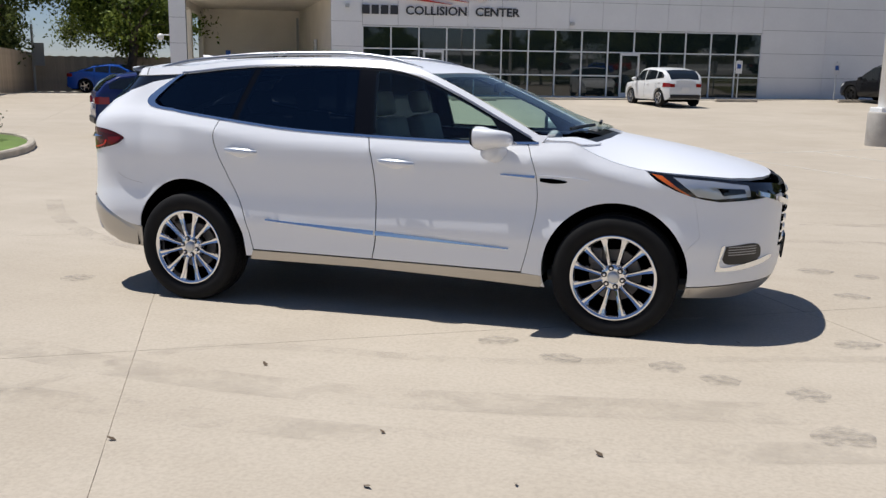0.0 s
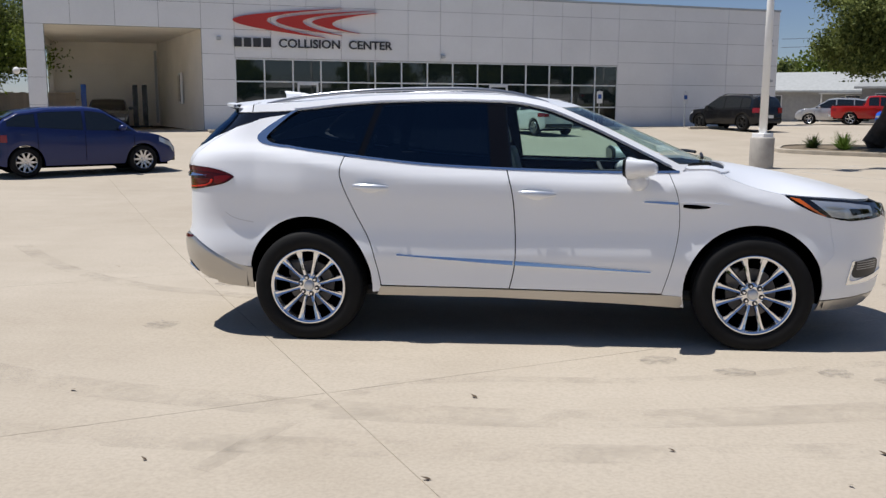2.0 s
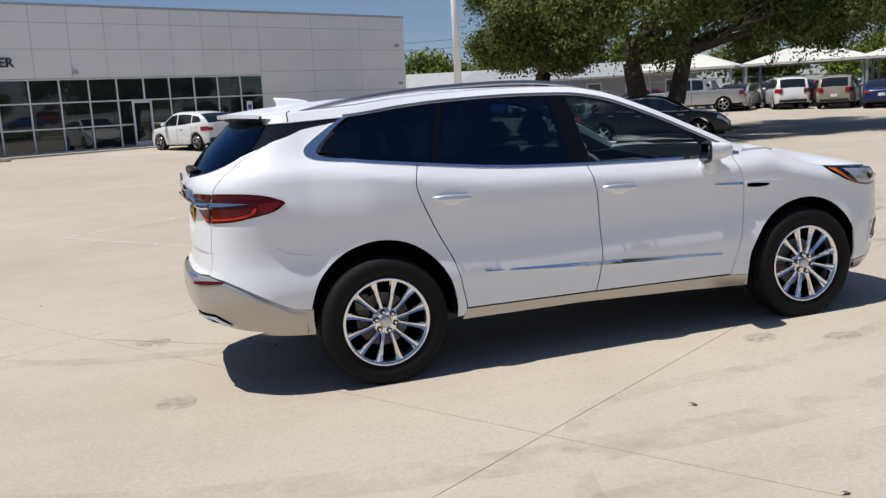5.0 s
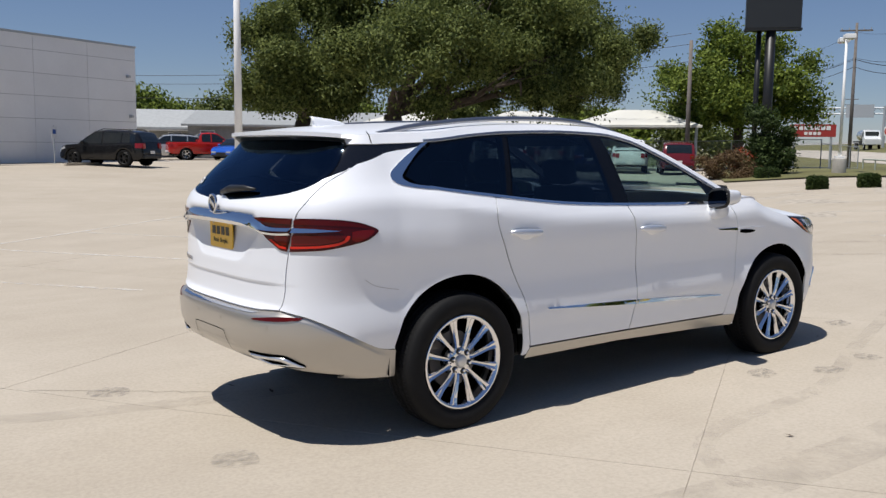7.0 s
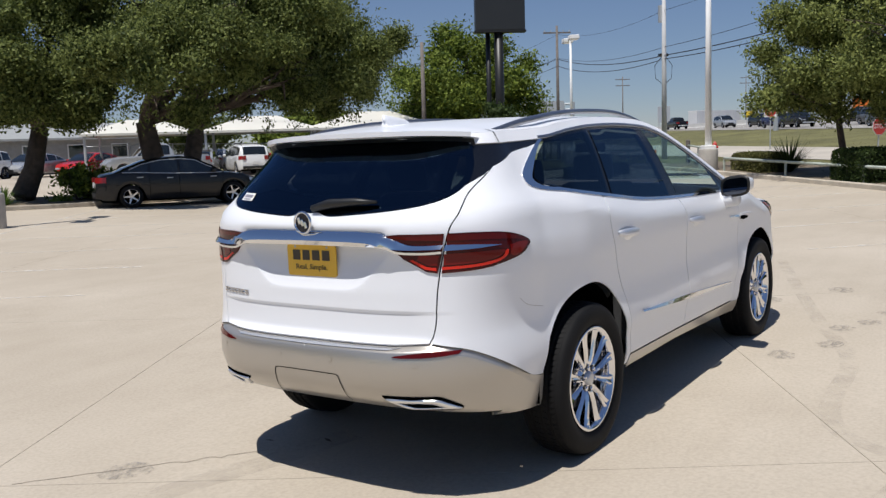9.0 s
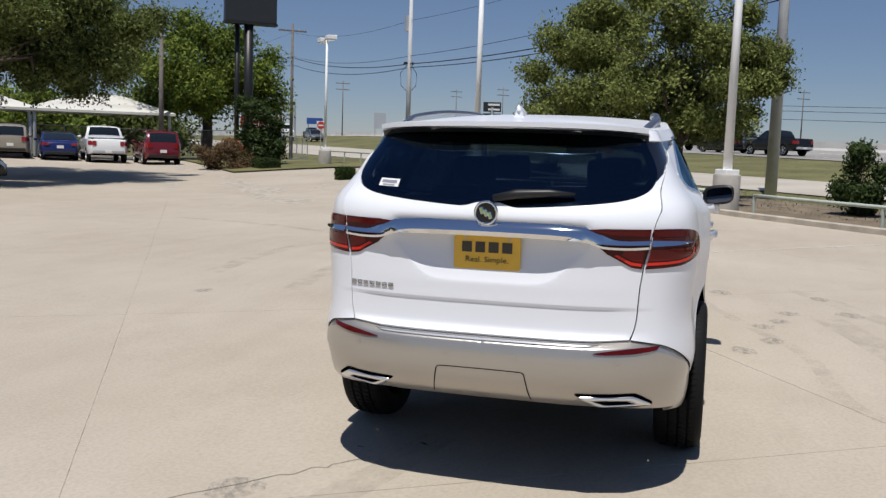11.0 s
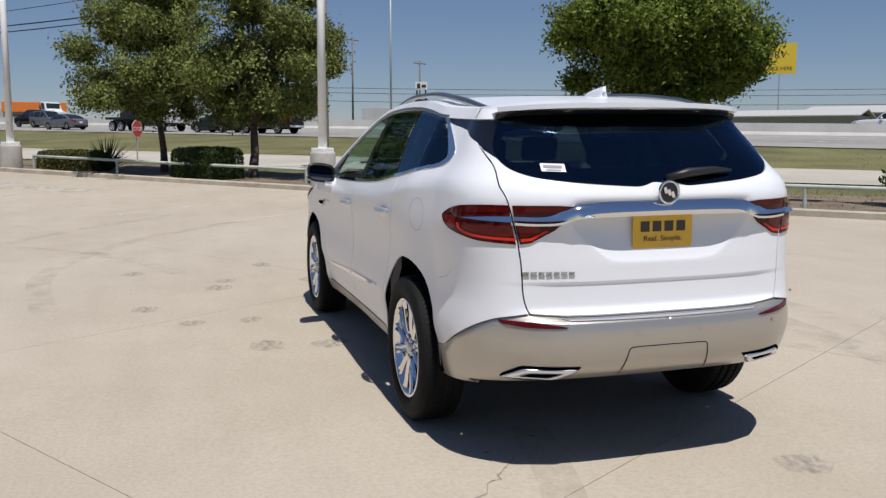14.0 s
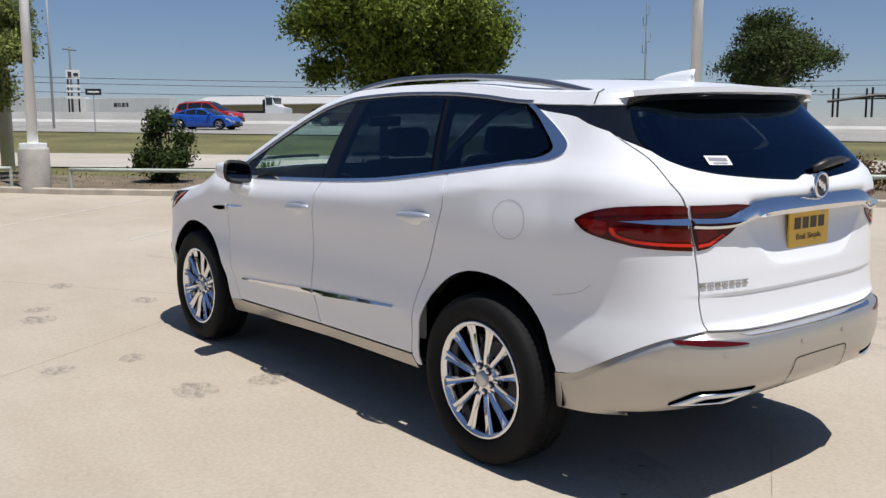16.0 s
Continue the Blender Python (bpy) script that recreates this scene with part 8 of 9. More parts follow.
front_glass = side_panels("front_window", pane(-0.10, -0.16, 0.84, 0.70), M_CLEAR, CAR, "lightly tinted front door window", **lift_g)
rear_glass = side_panels("rear_door_window", pane(-1.13, -1.02, -0.235, -0.275), M_PRIVACY, CAR, "dark privacy rear door window", **lift_g)
quarter_glass = side_panels("quarter_window", [(x, low_of(x) + 0.012) for x in steps(-1.77, -1.17, 0.05)] + [(x, top_of(x) - 0.012) for x in steps(-1.06, -1.62, 0.05)] + [(-1.70, 1.556), (-1.78, 1.49), (-1.832, 1.43)], M_PRIVACY, CAR, "dark privacy quarter window", **lift_g)
for o in (*front_glass, *rear_glass, *quarter_glass):
    o.visible_shadow = False
side_panels("b_pillar", pane(-0.25, -0.29, -0.085, -0.145, 0.0), M_PILLAR, CAR, "gloss black pillar", lift=-0.008, skirt=0.02, gap=0)
side_panels("c_pillar", pane(-1.20, -1.09, -1.115, -1.005, 0.0), M_PILLAR, CAR, "gloss black pillar", lift=-0.008, skirt=0.02, gap=0)
side_panels("mirror_sail", pane(0.82, 0.68, 1.03, 1.02, 0.0), M_PILLAR, CAR, "gloss black mirror triangle", lift=-0.006, skirt=0.01, gap=0)
edge_low = [(x, low_of(x)) for x in steps(1.02, -1.74, 0.05)]
side_panels("window_seal", edge_low + [(x, z + 0.02) for x, z in edge_low[::-1]], M_PILLAR, CAR, lift=-0.006, gap=0, skirt=0)
edge_top = [(x, top_of(x)) for x in steps(0.98, -1.62, 0.05)]
side_panels("window_seal", edge_top + [(x, z - 0.02) for x, z in edge_top[::-1]], M_PILLAR, CAR, lift=-0.006, gap=0, skirt=0)
chrome_line = [(x, low_of(x) - 0.004) for x in steps(1.03, -1.70, 0.05)]
side_panels("belt_trim", chrome_line + [(x, z + 0.016) for x, z in chrome_line[::-1]], M_CHROME, CAR, "chrome belt trim", lift=0.004, gap=0, skirt=0.008, step=0.03)
hook_out = bend([(-1.66, 1.352), (-1.80, 1.366), (-1.898, 1.392), (-1.924, 1.436), (-1.852, 1.500), (-1.73, 1.578), (-1.665, 1.612)])
hook_in = bend([(-1.635, 1.612), (-1.70, 1.572), (-1.79, 1.494), (-1.848, 1.434), (-1.842, 1.407), (-1.79, 1.384), (-1.66, 1.366)])
side_panels("window_hook", hook_out + hook_in, M_CHROME, CAR, "broad chrome sweep behind the rear side window", lift=0.005, gap=0, skirt=0.012, step=0.02)
top_line = [(x, top_of(x) + 0.002) for x in steps(-1.66, 0.98, 0.05)]
side_panels("upper_trim", top_line + [(x, z + 0.012) for x, z in top_line[::-1]], M_SATIN, CAR, "satin metal strip above the windows", lift=0.003, gap=0, skirt=0.006, step=0.03)

# chrome on the flanks
def ribbon(name, pts, h0, h1, material, parent_pair, lift=0.01, label="", tilt=True):
    """A tapering raised strip along points on the flank."""
    n = len(pts)
    up = [(x, z + (h0 + (h1 - h0) * k / (n - 1)) / 2) for k, (x, z) in enumerate(pts)]
    dn = [(x, z - (h0 + (h1 - h0) * k / (n - 1)) / 2) for k, (x, z) in enumerate(pts)]
    def lean(p):
        return -0.42 * (p.y - np.interp(p.x, [q[0] for q in pts], [q[1] for q in pts])) if tilt else 0.0
    vs_, fs_ = panel_mesh(up + dn[::-1], skin, gap=0, skirt=0.016, step=0.02, lift=lift, lean=lean)
    raw(name, vs_, fs_, material, parent_pair[0], label, False)
    raw(name, *flip(vs_, fs_), material, parent_pair[1], label, False)


def trim_z(x):
    return 0.613 + (x + 0.889) * (0.517 - 0.613) / (0.856 + 0.889)


ribbon("side_trim", [(x, trim_z(x)) for x in steps(-0.889, -0.078, 0.06)], 0.008, 0.026, M_CHROME, doors_r, label="chrome side strip")
ribbon("side_trim", [(x, trim_z(x)) for x in steps(-0.066, 0.856, 0.06)], 0.026, 0.006, M_CHROME, doors_f, label="chrome side strip")
ribbon("vent_line", [(0.80, 0.998), (0.9, 0.994), (1.022, 0.989)], 0.006, 0.016, M_CHROME, doors_f)
vent_out = bend([(1.042, 0.999), (1.20, 0.996), (1.362, 0.981), (1.335, 0.960), (1.22, 0.928), (1.12, 0.936), (1.042, 0.968)], 4)
for side in (0, 1):
    vs, fs = panel_mesh(vent_out, skin, gap=0, skirt=0.010, step=0.02, lift=0.006)
    vent = raw("fender_vent", *((vs, fs) if side == 0 else flip(vs, fs)), M_PAINT, fenders[side], "white fender vent", True)
    vs, fs = panel_mesh(bend([(1.056, 0.984), (1.14, 0.982), (1.228, 0.970), (1.212, 0.957), (1.13, 0.952), (1.056, 0.962)], 4), skin, gap=0, skirt=0, step=0.02, lift=0.0085)
    raw("vent_slot", *((vs, fs) if side == 0 else flip(vs, fs)), M_GAP, vent)

# handles
def handle_at(xc, zc, pair, tilt):
    """A strap handle: a white grip with a chrome back, over a scooped cup."""
    for side in (0, 1):
        sg = 1 if side == 0 else -1
        grip, strap = bmesh.new(), bmesh.new()
        rings_g, rings_s = [], []
        for k in range(17):
            f = k / 16
            x = xc - 0.128 + 0.256 * f
            w = side_w(x, zc)
            b = math.sin(f * math.pi) ** 0.45
            out, h = w + 0.006 + 0.036 * b, 0.008 + 0.013 * b
            z = zc + tilt * (f - 0.5)
            rings_g.append([grip.verts.new((x, sg * yy, zz)) for yy, zz in ((out - 0.022, z - h), (out - 0.004, z - h * 1.0), (out + 0.002, z - h * 0.2), (out - 0.004, z + h * 0.7), (out - 0.022, z + h))])
            rings_s.append([strap.verts.new((x, sg * yy, zz)) for yy, zz in ((out + 0.003, z + h * 0.28), (out + 0.002, z + h * 0.62), (out - 0.006, z + h * 1.10), (out - 0.02, z + h * 1.16))])
        for bm, rings in ((grip, rings_g), (strap, rings_s)):
            for p_, q_ in zip(rings, rings[1:]):
                for j in range(len(p_) - 1):
                    bm.faces.new((p_[j], p_[j + 1], q_[j + 1], q_[j]))
        h_ = part("door_handle", grip, M_PAINT, pair[side], "white handle with a chrome back", True)
        part("handle_strip", strap, M_BRIGHT, h_, "bright satin strip", True)
        bm = bmesh.new()
        rings = []
        for k in range(9):
            f = k / 8
            ring = []
            for t_ in np.linspace(math.pi, math.tau, 15):
                x = xc + 0.078 * math.cos(t_) * (1 - 0.45 * f)
                z = zc + 0.004 + 0.047 * math.sin(t_) * (1 - 0.55 * f)
                ring.append(bm.verts.new((x, sg * (side_w(x, z) + 0.002 + 0.016 * math.sin(f * math.pi / 2)), z)))
            rings.append(ring)
        for p_, q_ in zip(rings, rings[1:]):
            for j in range(14):
                bm.faces.new((p_[j], p_[j + 1], q_[j + 1], q_[j]))
        part("handle_cup", bm, M_PAINT, pair[side], "", True)


handle_at(-1.07, 1.086, doors_r, -0.012)
handle_at(0.082, 1.046, doors_f, -0.012)

# lamps at the back
lamp_q = bend([(-2.606, 1.222), (-2.50, 1.222), (-2.34, 1.212), (-2.217, 1.190), (-2.119, 1.154), (-2.150, 1.125), (-2.217, 1.098), (-2.364, 1.072), (-2.47, 1.056), (-2.650, 1.045)], 4)
lamp_g = [(-2.664, 1.045), (-2.707, 1.052), (-2.80, 1.108), (-2.87, 1.185), (-2.875, 1.215), (-2.80, 1.222), (-2.618, 1.222)]
lamps_q = side_panels("tail_lamp", lamp_q, M_LENS_DARK, CAR, "red wrap-round tail lamp", lift=0.006, gap=0.001, step=0.025)
lamps_g = side_panels("tail_lamp_inner", lamp_g, M_LENS_DARK, CAR, "red tail lamp on the tailgate", lift=0.006, gap=0.001, step=0.025)
inner_1 = bend([(-2.645, 1.062), (-2.50, 1.069), (-2.40, 1.080), (-2.335, 1.100), (-2.315, 1.128), (-2.335, 1.128), (-2.355, 1.106), (-2.41, 1.092), (-2.50, 1.081), (-2.645, 1.075)], 3)
pool_1 = bend([(-2.300, 1.150), (-2.20, 1.158), (-2.148, 1.150), (-2.19, 1.122), (-2.27, 1.098), (-2.305, 1.110)], 3)
field_1 = bend([(-2.640, 1.082), (-2.50, 1.088), (-2.41, 1.098), (-2.362, 1.112), (-2.345, 1.132), (-2.48, 1.134), (-2.634, 1.132)], 3)
top_1 = bend([(-2.612, 1.213), (-2.50, 1.213), (-2.34, 1.203), (-2.23, 1.180), (-2.18, 1.165), (-2.30, 1.176), (-2.45, 1.186), (-2.612, 1.190)], 3)
for side in (0, 1):
    for nm, ol, par, mt in (("light_guide", inner_1, lamps_q, M_LENS_GLOW), ("lens_field", pool_1, lamps_q, M_LENS_MID), ("lens_field", field_1, lamps_q, M_LENS_MID), ("lens_top", top_1, lamps_q, M_LENS_RED),
                            ("light_guide", [(-2.668, 1.058), (-2.712, 1.064), (-2.775, 1.104), (-2.762, 1.108), (-2.708, 1.076), (-2.668, 1.071)], lamps_g, M_LENS_GLOW), ("lens_field", [(-2.666, 1.080), (-2.706, 1.084), (-2.745, 1.106), (-2.735, 1.128), (-2.655, 1.126)], lamps_g, M_LENS_MID),
                            ("lens_top", [(-2.628, 1.190), (-2.78, 1.196), (-2.85, 1.210), (-2.628, 1.214)], lamps_g, M_LENS_RED)):
        vs, fs = panel_mesh(ol, skin, gap=0, skirt=0, step=0.02, lift=0.008)
        raw(nm, *((vs, fs) if side == 0 else flip(vs, fs)), mt, par[side], "", True)
bar = bend([(A_REAR, 1.192), (-3.0, 1.190), (-2.90, 1.184), (-2.855, 1.170), (-2.81, 1.158), (-2.72, 1.155), (-2.642, 1.156)], 4) + bend([(-2.630, 1.174), (-2.75, 1.176), (-2.82, 1.196), (-2.875, 1.224), (-2.93, 1.232), (A_REAR, 1.236)], 4)


def bar_round(p):
    """Leans the bar back at its top and bows its face."""
    mid_z = spline(p.x, [(-3.0, 1.213), (-2.93, 1.209), (-2.875, 1.203), (-2.81, 1.177), (-2.72, 1.166), (-2.64, 1.165)])
    u = (p.y - mid_z) / 0.023
    return -0.75 * (p.y - mid_z) + 0.007 * (1 - min(1.0, u * u))


mid_panel("tailgate_bar", bar, M_CHROME, gate_ob, A_REAR, "broad chrome bar", lift=0.014, gap=0, skirt=0.03, step=0.02, lean=bar_round)
low_edge = bend([(A_REAR, 1.192), (-3.0, 1.190), (-2.90, 1.184), (-2.855, 1.165), (-2.81, 1.146), (-2.72, 1.142), (-2.642, 1.146)], 4)
mid_panel("bar_lip", low_edge + [(a, z - 0.011) for a, z in low_edge[::-1]], M_CHROME, gate_ob, A_REAR, "bright lower lip", lift=0.020, gap=0, skirt=0.02, step=0.012, lean=lambda p: 0.8 * (p.y - 1.19 + 0.02) if p.x < -2.9 else 0.0)
side_panels("lamp_blade", [(-2.632, 1.148), (-2.50, 1.150), (-2.36, 1.156), (-2.50, 1.168), (-2.622, 1.174)], M_CHROME, CAR, "chrome blade in the lamp", lift=0.016, gap=0, step=0.02, lean=lambda p: -0.5 * (p.y - 1.166))
side_panels("bumper_reflector", bend([(a_at_y(0.775, 0.707), 0.707), (a_at_y(0.66, 0.703), 0.703), (a_at_y(0.51, 0.684), 0.684), (a_at_y(0.52, 0.676), 0.676), (a_at_y(0.66, 0.679), 0.679), (a_at_y(0.76, 0.692), 0.692)], 4), M_LENS_RED, CAR, "slim red reflector", lift=0.005, gap=0, step=0.02, lean=bump_fall)

def rounded(pts, r, n=3):
    """A closed outline with its corners cut round."""
    out = []
    for i, p in enumerate(pts):
        p, a, b = Vector(p), Vector(pts[i - 1]), Vector(pts[(i + 1) % len(pts)])
        a, b = p + (a - p).normalized() * r, p + (b - p).normalized() * r
        for k in range(n + 1):
            f = k / n
            out.append(tuple((1 - f) ** 2 * a + 2 * f * (1 - f) * p + f * f * b))
    return out


def mean_of(one, two):
    return [((a + c) / 2, (b + d) / 2) for (a, b), (c, d) in zip(one, two)]


# badge, plate, letters and small fittings at the back
def on_gate(y, z, lift=0.0):
    p = skin(a_at_y(abs(y), z), z)
    return Vector((p.x - lift, y, z))


bm = lathe([(0.052, 0.0), (0.056, 0.006), (0.054, 0.013), (0.047, 0.015), (0.044, 0.010)], 40)
bmesh.ops.transform(bm, matrix=Matrix.Translation(on_gate(0, 1.272, 0.022)) @ Matrix.Rotation(radians(-90), 4, "Y"), verts=bm.verts)
badge = part("badge", bm, M_CHROME, gate_ob, "round chrome emblem", True)
badge_at = Matrix.Translation(on_gate(0, 1.272, 0.022)) @ Matrix.Rotation(radians(-90), 4, "Y")
bm = bmesh.new()
bmesh.ops.create_circle(bm, cap_ends=True, segments=32, radius=0.046, matrix=badge_at @ Matrix.Translation((0, 0, 0.006)))
part("emblem", bm, plain("dark_emblem", (0.05, 0.05, 0.06), 0.2, 0.8), badge)
for k in (-1, 0, 1):
    bm = bmesh.new()
    box(bm, (-0.016, -0.0085, 0.006), (0.016, 0.0085, 0.013), 0.003)
    bmesh.ops.transform(bm, matrix=badge_at @ Matrix.Translation((0.010 * k, 0.019 * k, 0)) @ Matrix.Rotation(radians(18), 4, "Z"), verts=bm.verts)
    part("emblem_plate", bm, M_CHROME, badge)
PLATE_AT = on_gate(0, 1.088, -0.010)
bm = bmesh.new()
ring = [(bm.verts.new((PLATE_AT.x - 0.004, y, z)), bm.verts.new((PLATE_AT.x + 0.004, y, z))) for y, z in rounded([(-0.153, 1.014), (-0.153, 1.164), (0.153, 1.164), (0.153, 1.014)], 0.015, 4)]
bm.faces.new([a for a, b in ring])
bm.faces.new([b for a, b in ring[::-1]])
for (a, b), (c, d) in zip(ring, ring[1:] + ring[:1]):
    bm.faces.new((b, d, c, a))
bmesh.ops.recalc_face_normals(bm, faces=bm.faces)
plate = part("dealer_plate", bm, M_PLATE, gate_ob, "yellow dealer plate with rounded corners")
part("plate_holder", new_box((PLATE_AT.x + 0.005, -0.13, 1.03), (PLATE_AT.x + 0.022, 0.13, 1.15)), M_BLACK, gate_ob)
up_x = Matrix(((0, 0, -1, 0), (-1, 0, 0, 0), (0, 1, 0, 0), (0, 0, 0, 1)))
plate_face = Matrix.Translation((PLATE_AT.x - 0.005, 0, 0)) @ up_x


strokes("word_mark", blocks(-0.116, (0.046, 0.044, 0.046, 0.046), 1.09, 0.048, 0.0165), plate_face, 0.0012, M_PLATE_INK, plate, "dark blocks")
lettering("letters", "Real. Simple.", 0.036, 0.0006, plate_face @ Matrix.Translation((0, 1.046, 0.0008)), M_PLATE_INK, plate, squash=1.1)
for y in (-0.1, 0.1):
    part("screw", new_tube([(PLATE_AT.x - 0.006, y, 1.153), (PLATE_AT.x - 0.003, y, 1.153)], 0.006, 8), M_STEEL, plate)
vs, fs = [], []
for k in range(7):
    y0 = 0.668 - k * 0.0335
    for z0, z1, d0, d1 in ((0.902, 0.909, 0.0, 0.026), (0.917, 0.923, 0.0, 0.026), (0.904, 0.922, 0.0, 0.006) if k % 2 else (0.911, 0.915, 0.0, 0.022)):
        v_, f_ = panel_mesh([(a_at_y(y0 - d0, 0.91), z0), (a_at_y(y0 - d1, 0.91), z0), (a_at_y(y0 - d1, 0.91), z1), (a_at_y(y0 - d0, 0.91), z1)], skin, gap=0, skirt=0.004, step=0.03, lift=0.005)
        fs += [tuple(q + len(vs) for q in f) for f in f_]
        vs += v_
raw("model_mark", vs, fs, plain("smoked_chrome", (0.55, 0.55, 0.57), 0.2, 1.0), gate_ob, "small chrome model mark")
bm = bmesh.new()
p0, p1 = on_gate(-0.02, 1.335, 0.02), on_gate(-0.38, 1.362, 0.025)
tube(bm, [p0, p0.lerp(p1, 0.3) + Vector((-0.012, 0, 0.014)), p0.lerp(p1, 0.7) + Vector((-0.01, 0, 0.012)), p1], [0.016, 0.022, 0.017, 0.007], 8)
part("rear_wiper", bm, M_BLACK, CAR, "black rear wiper", True)
st = raw("window_sticker", [on_gate(0.455, 1.366, 0.006), on_gate(0.56, 1.369, 0.006), on_gate(0.557, 1.404, 0.006), on_gate(0.452, 1.401, 0.006)], [(0, 1, 2, 3)], M_WHITE, glass_ob, "small white stock sticker")
raw("sticker_print", [on_gate(0.467, 1.381, 0.0075), on_gate(0.548, 1.384, 0.0075), on_gate(0.547, 1.397, 0.0075), on_gate(0.466, 1.394, 0.0075), on_gate(0.475, 1.371, 0.0075), on_gate(0.54, 1.373, 0.0075), on_gate(0.54, 1.378, 0.0075), on_gate(0.475, 1.376, 0.0075)], [(0, 1, 2, 3), (4, 5, 6, 7)], plain("grey_print", (0.22, 0.22, 0.26), 0.6), st)
def groove(name, pts, w, lift, material, parent, mirror=False):
    """A thin dark line on the skin along (a, z) points."""
    l = [Vector(p) for p in pts]
    up, dn = [], []
    for i, p in enumerate(l):
        d = (l[min(i + 1, len(l) - 1)] - l[max(i - 1, 0)]).normalized()
        nr = Vector((-d.y, d.x)) * w / 2
        up.append(p + nr)
        dn.append(p - nr)
    vs_ = [skin(q.x, q.y) for ab in zip(up, dn) for q in ab]
    for i, q in enumerate([q for ab in zip(up, dn) for q in ab]):
        e = 0.004
        nr = (skin(q.x + e, q.y) - skin(q.x - e, q.y)).cross(skin(q.x, q.y + e) - skin(q.x, q.y - e)).normalized()
        vs_[i] = vs_[i] + (nr if nr.y + (-nr.x if q.x < XC else nr.x if q.x > XF else 0) > 0 else -nr) * lift
    fs_ = [(2 * i, 2 * i + 1, 2 * i + 3, 2 * i + 2) for i in range(len(l) - 1)]
    if mirror:
        vs_, fs_ = flip(vs_, fs_)
    return raw(name, vs_, fs_, material, parent)


rear_bump = [o for o in CAR.children if o.name.startswith("rear_bumper")][0]
for m_ in (False, True):
    groove("tow_cover_line", bend([(A_REAR, 0.578), (a_at_y(0.16, 0.577), 0.577), (a_at_y(0.195, 0.572), 0.572), (a_at_y(0.205, 0.55), 0.55), (a_at_y(0.225, 0.442), 0.442)], 6), 0.004, 0.0015, M_GAP, rear_bump, m_)
    groove("bumper_seam", bend([(a_at_x(-2.15, 0.89), 0.893), (a_at_x(-2.08, 0.85), 0.852), (-1.945, 0.822)], 5), 0.003, 0.001, M_SOFTGAP, quarters[1 if m_ else 0], m_)
    for y in (0.16, 0.60):
        a0 = a_at_y(y, 0.645)
        vs, fs = panel_mesh([(a0 + 0.011 * math.cos(t_), 0.645 + 0.009 * math.sin(t_)) for t_ in np.linspace(0, math.tau, 13)[:-1]], skin, gap=0, skirt=0, step=0.02, lift=0.002)
        raw("park_sensor", *((vs, fs) if not m_ else flip(vs, fs)), M_SILVER, rear_bump)
groove("fuel_door_line", [(-1.716 + 0.086 * math.cos(t_), 1.122 + 0.084 * math.sin(t_)) for t_ in np.linspace(0, math.tau, 40)], 0.003, 0.001, M_SOFTGAP, quarters[0])
for s in (-1, 1):
    def ex(y, z, dx=0.0):
        p = skin(a_at_y(y, z), z)
        return Vector((p.x + dx, y * s, z))
    outer = rounded([(0.432, 0.480), (0.672, 0.484), (0.752, 0.432), (0.515, 0.414)], 0.016)
    inner = rounded([(0.490, 0.459), (0.642, 0.461), (0.682, 0.440), (0.548, 0.431)], 0.010)
    n = len(outer)
    vs = [ex(y, z, -0.012) for y, z in outer] + [ex(y, z, -0.020) for y, z in mean_of(outer, inner)] + [ex(y, z, -0.012) for y, z in inner] + [ex(y, z, 0.10) for y, z in inner] + [ex(y, z, 0.06) for y, z in outer]
    fs = [(r * n + k, r * n + (k + 1) % n, (r + 1) * n + (k + 1) % n, (r + 1) * n + k) for r in range(3) for k in range(n)] + [(4 * n + k, 4 * n + (k + 1) % n, (k + 1) % n, k) for k in range(n)]
    tip = raw("exhaust_tip", vs, fs, M_TIP, CAR, "chrome slanted exhaust tip", True)
    raw("tip_hollow", [ex(y, z, 0.012) for y, z in inner], [tuple(range(n))], M_GAP, tip)
    grow = rounded([(0.416, 0.493), (0.680, 0.498), (0.752, 0.448), (0.745, 0.430), (0.52, 0.415)], 0.014)
    vs, fs = panel_mesh([(a_at_y(y, z), z) for y, z in grow], skin, gap=0, skirt=0.02, step=0.02, lift=0.003)
    raw("exhaust_surround", *((vs, fs) if s > 0 else flip(vs, fs)), M_GAP, CAR, "black exhaust surround", True)

# spoiler, fin, rails
def spoil(f, up):
    y = 0.66 * f
    top = top_skin(-2.27 + 0.12 * abs(f) ** 3, min(0.98, abs(f) * 0.9))
    return Vector((top.x - 0.055 + 0.06 * abs(f) ** 4, y, top.z + up - 0.004))


n = 20
fr = [k / n * 2 - 1 for k in range(n + 1)]
vs = [spoil(f, 0.0) + Vector((0.06, 0, 0.005)) for f in fr] + [spoil(f, 0.0) for f in fr] + [spoil(f, -0.022) for f in fr] + [spoil(f, -0.034) + Vector((0.12, 0, 0)) for f in fr]
fs = [(r * (n + 1) + k, r * (n + 1) + k + 1, (r + 1) * (n + 1) + k + 1, (r + 1) * (n + 1) + k) for r in range(3) for k in range(n)]
spo = raw("rear_spoiler", vs, fs, M_PAINT, CAR, "", False)
raw("spoiler_underside", [spoil(f, -0.03) + Vector((0.02, 0, 0)) for f in fr] + [Vector((-2.16 + 0.05 * f * f, 0.66 * f, 1.60)) for f in fr], [(k, k + 1, n + 2 + k, n + 1 + k) for k in range(n)], M_BLACK, spo)
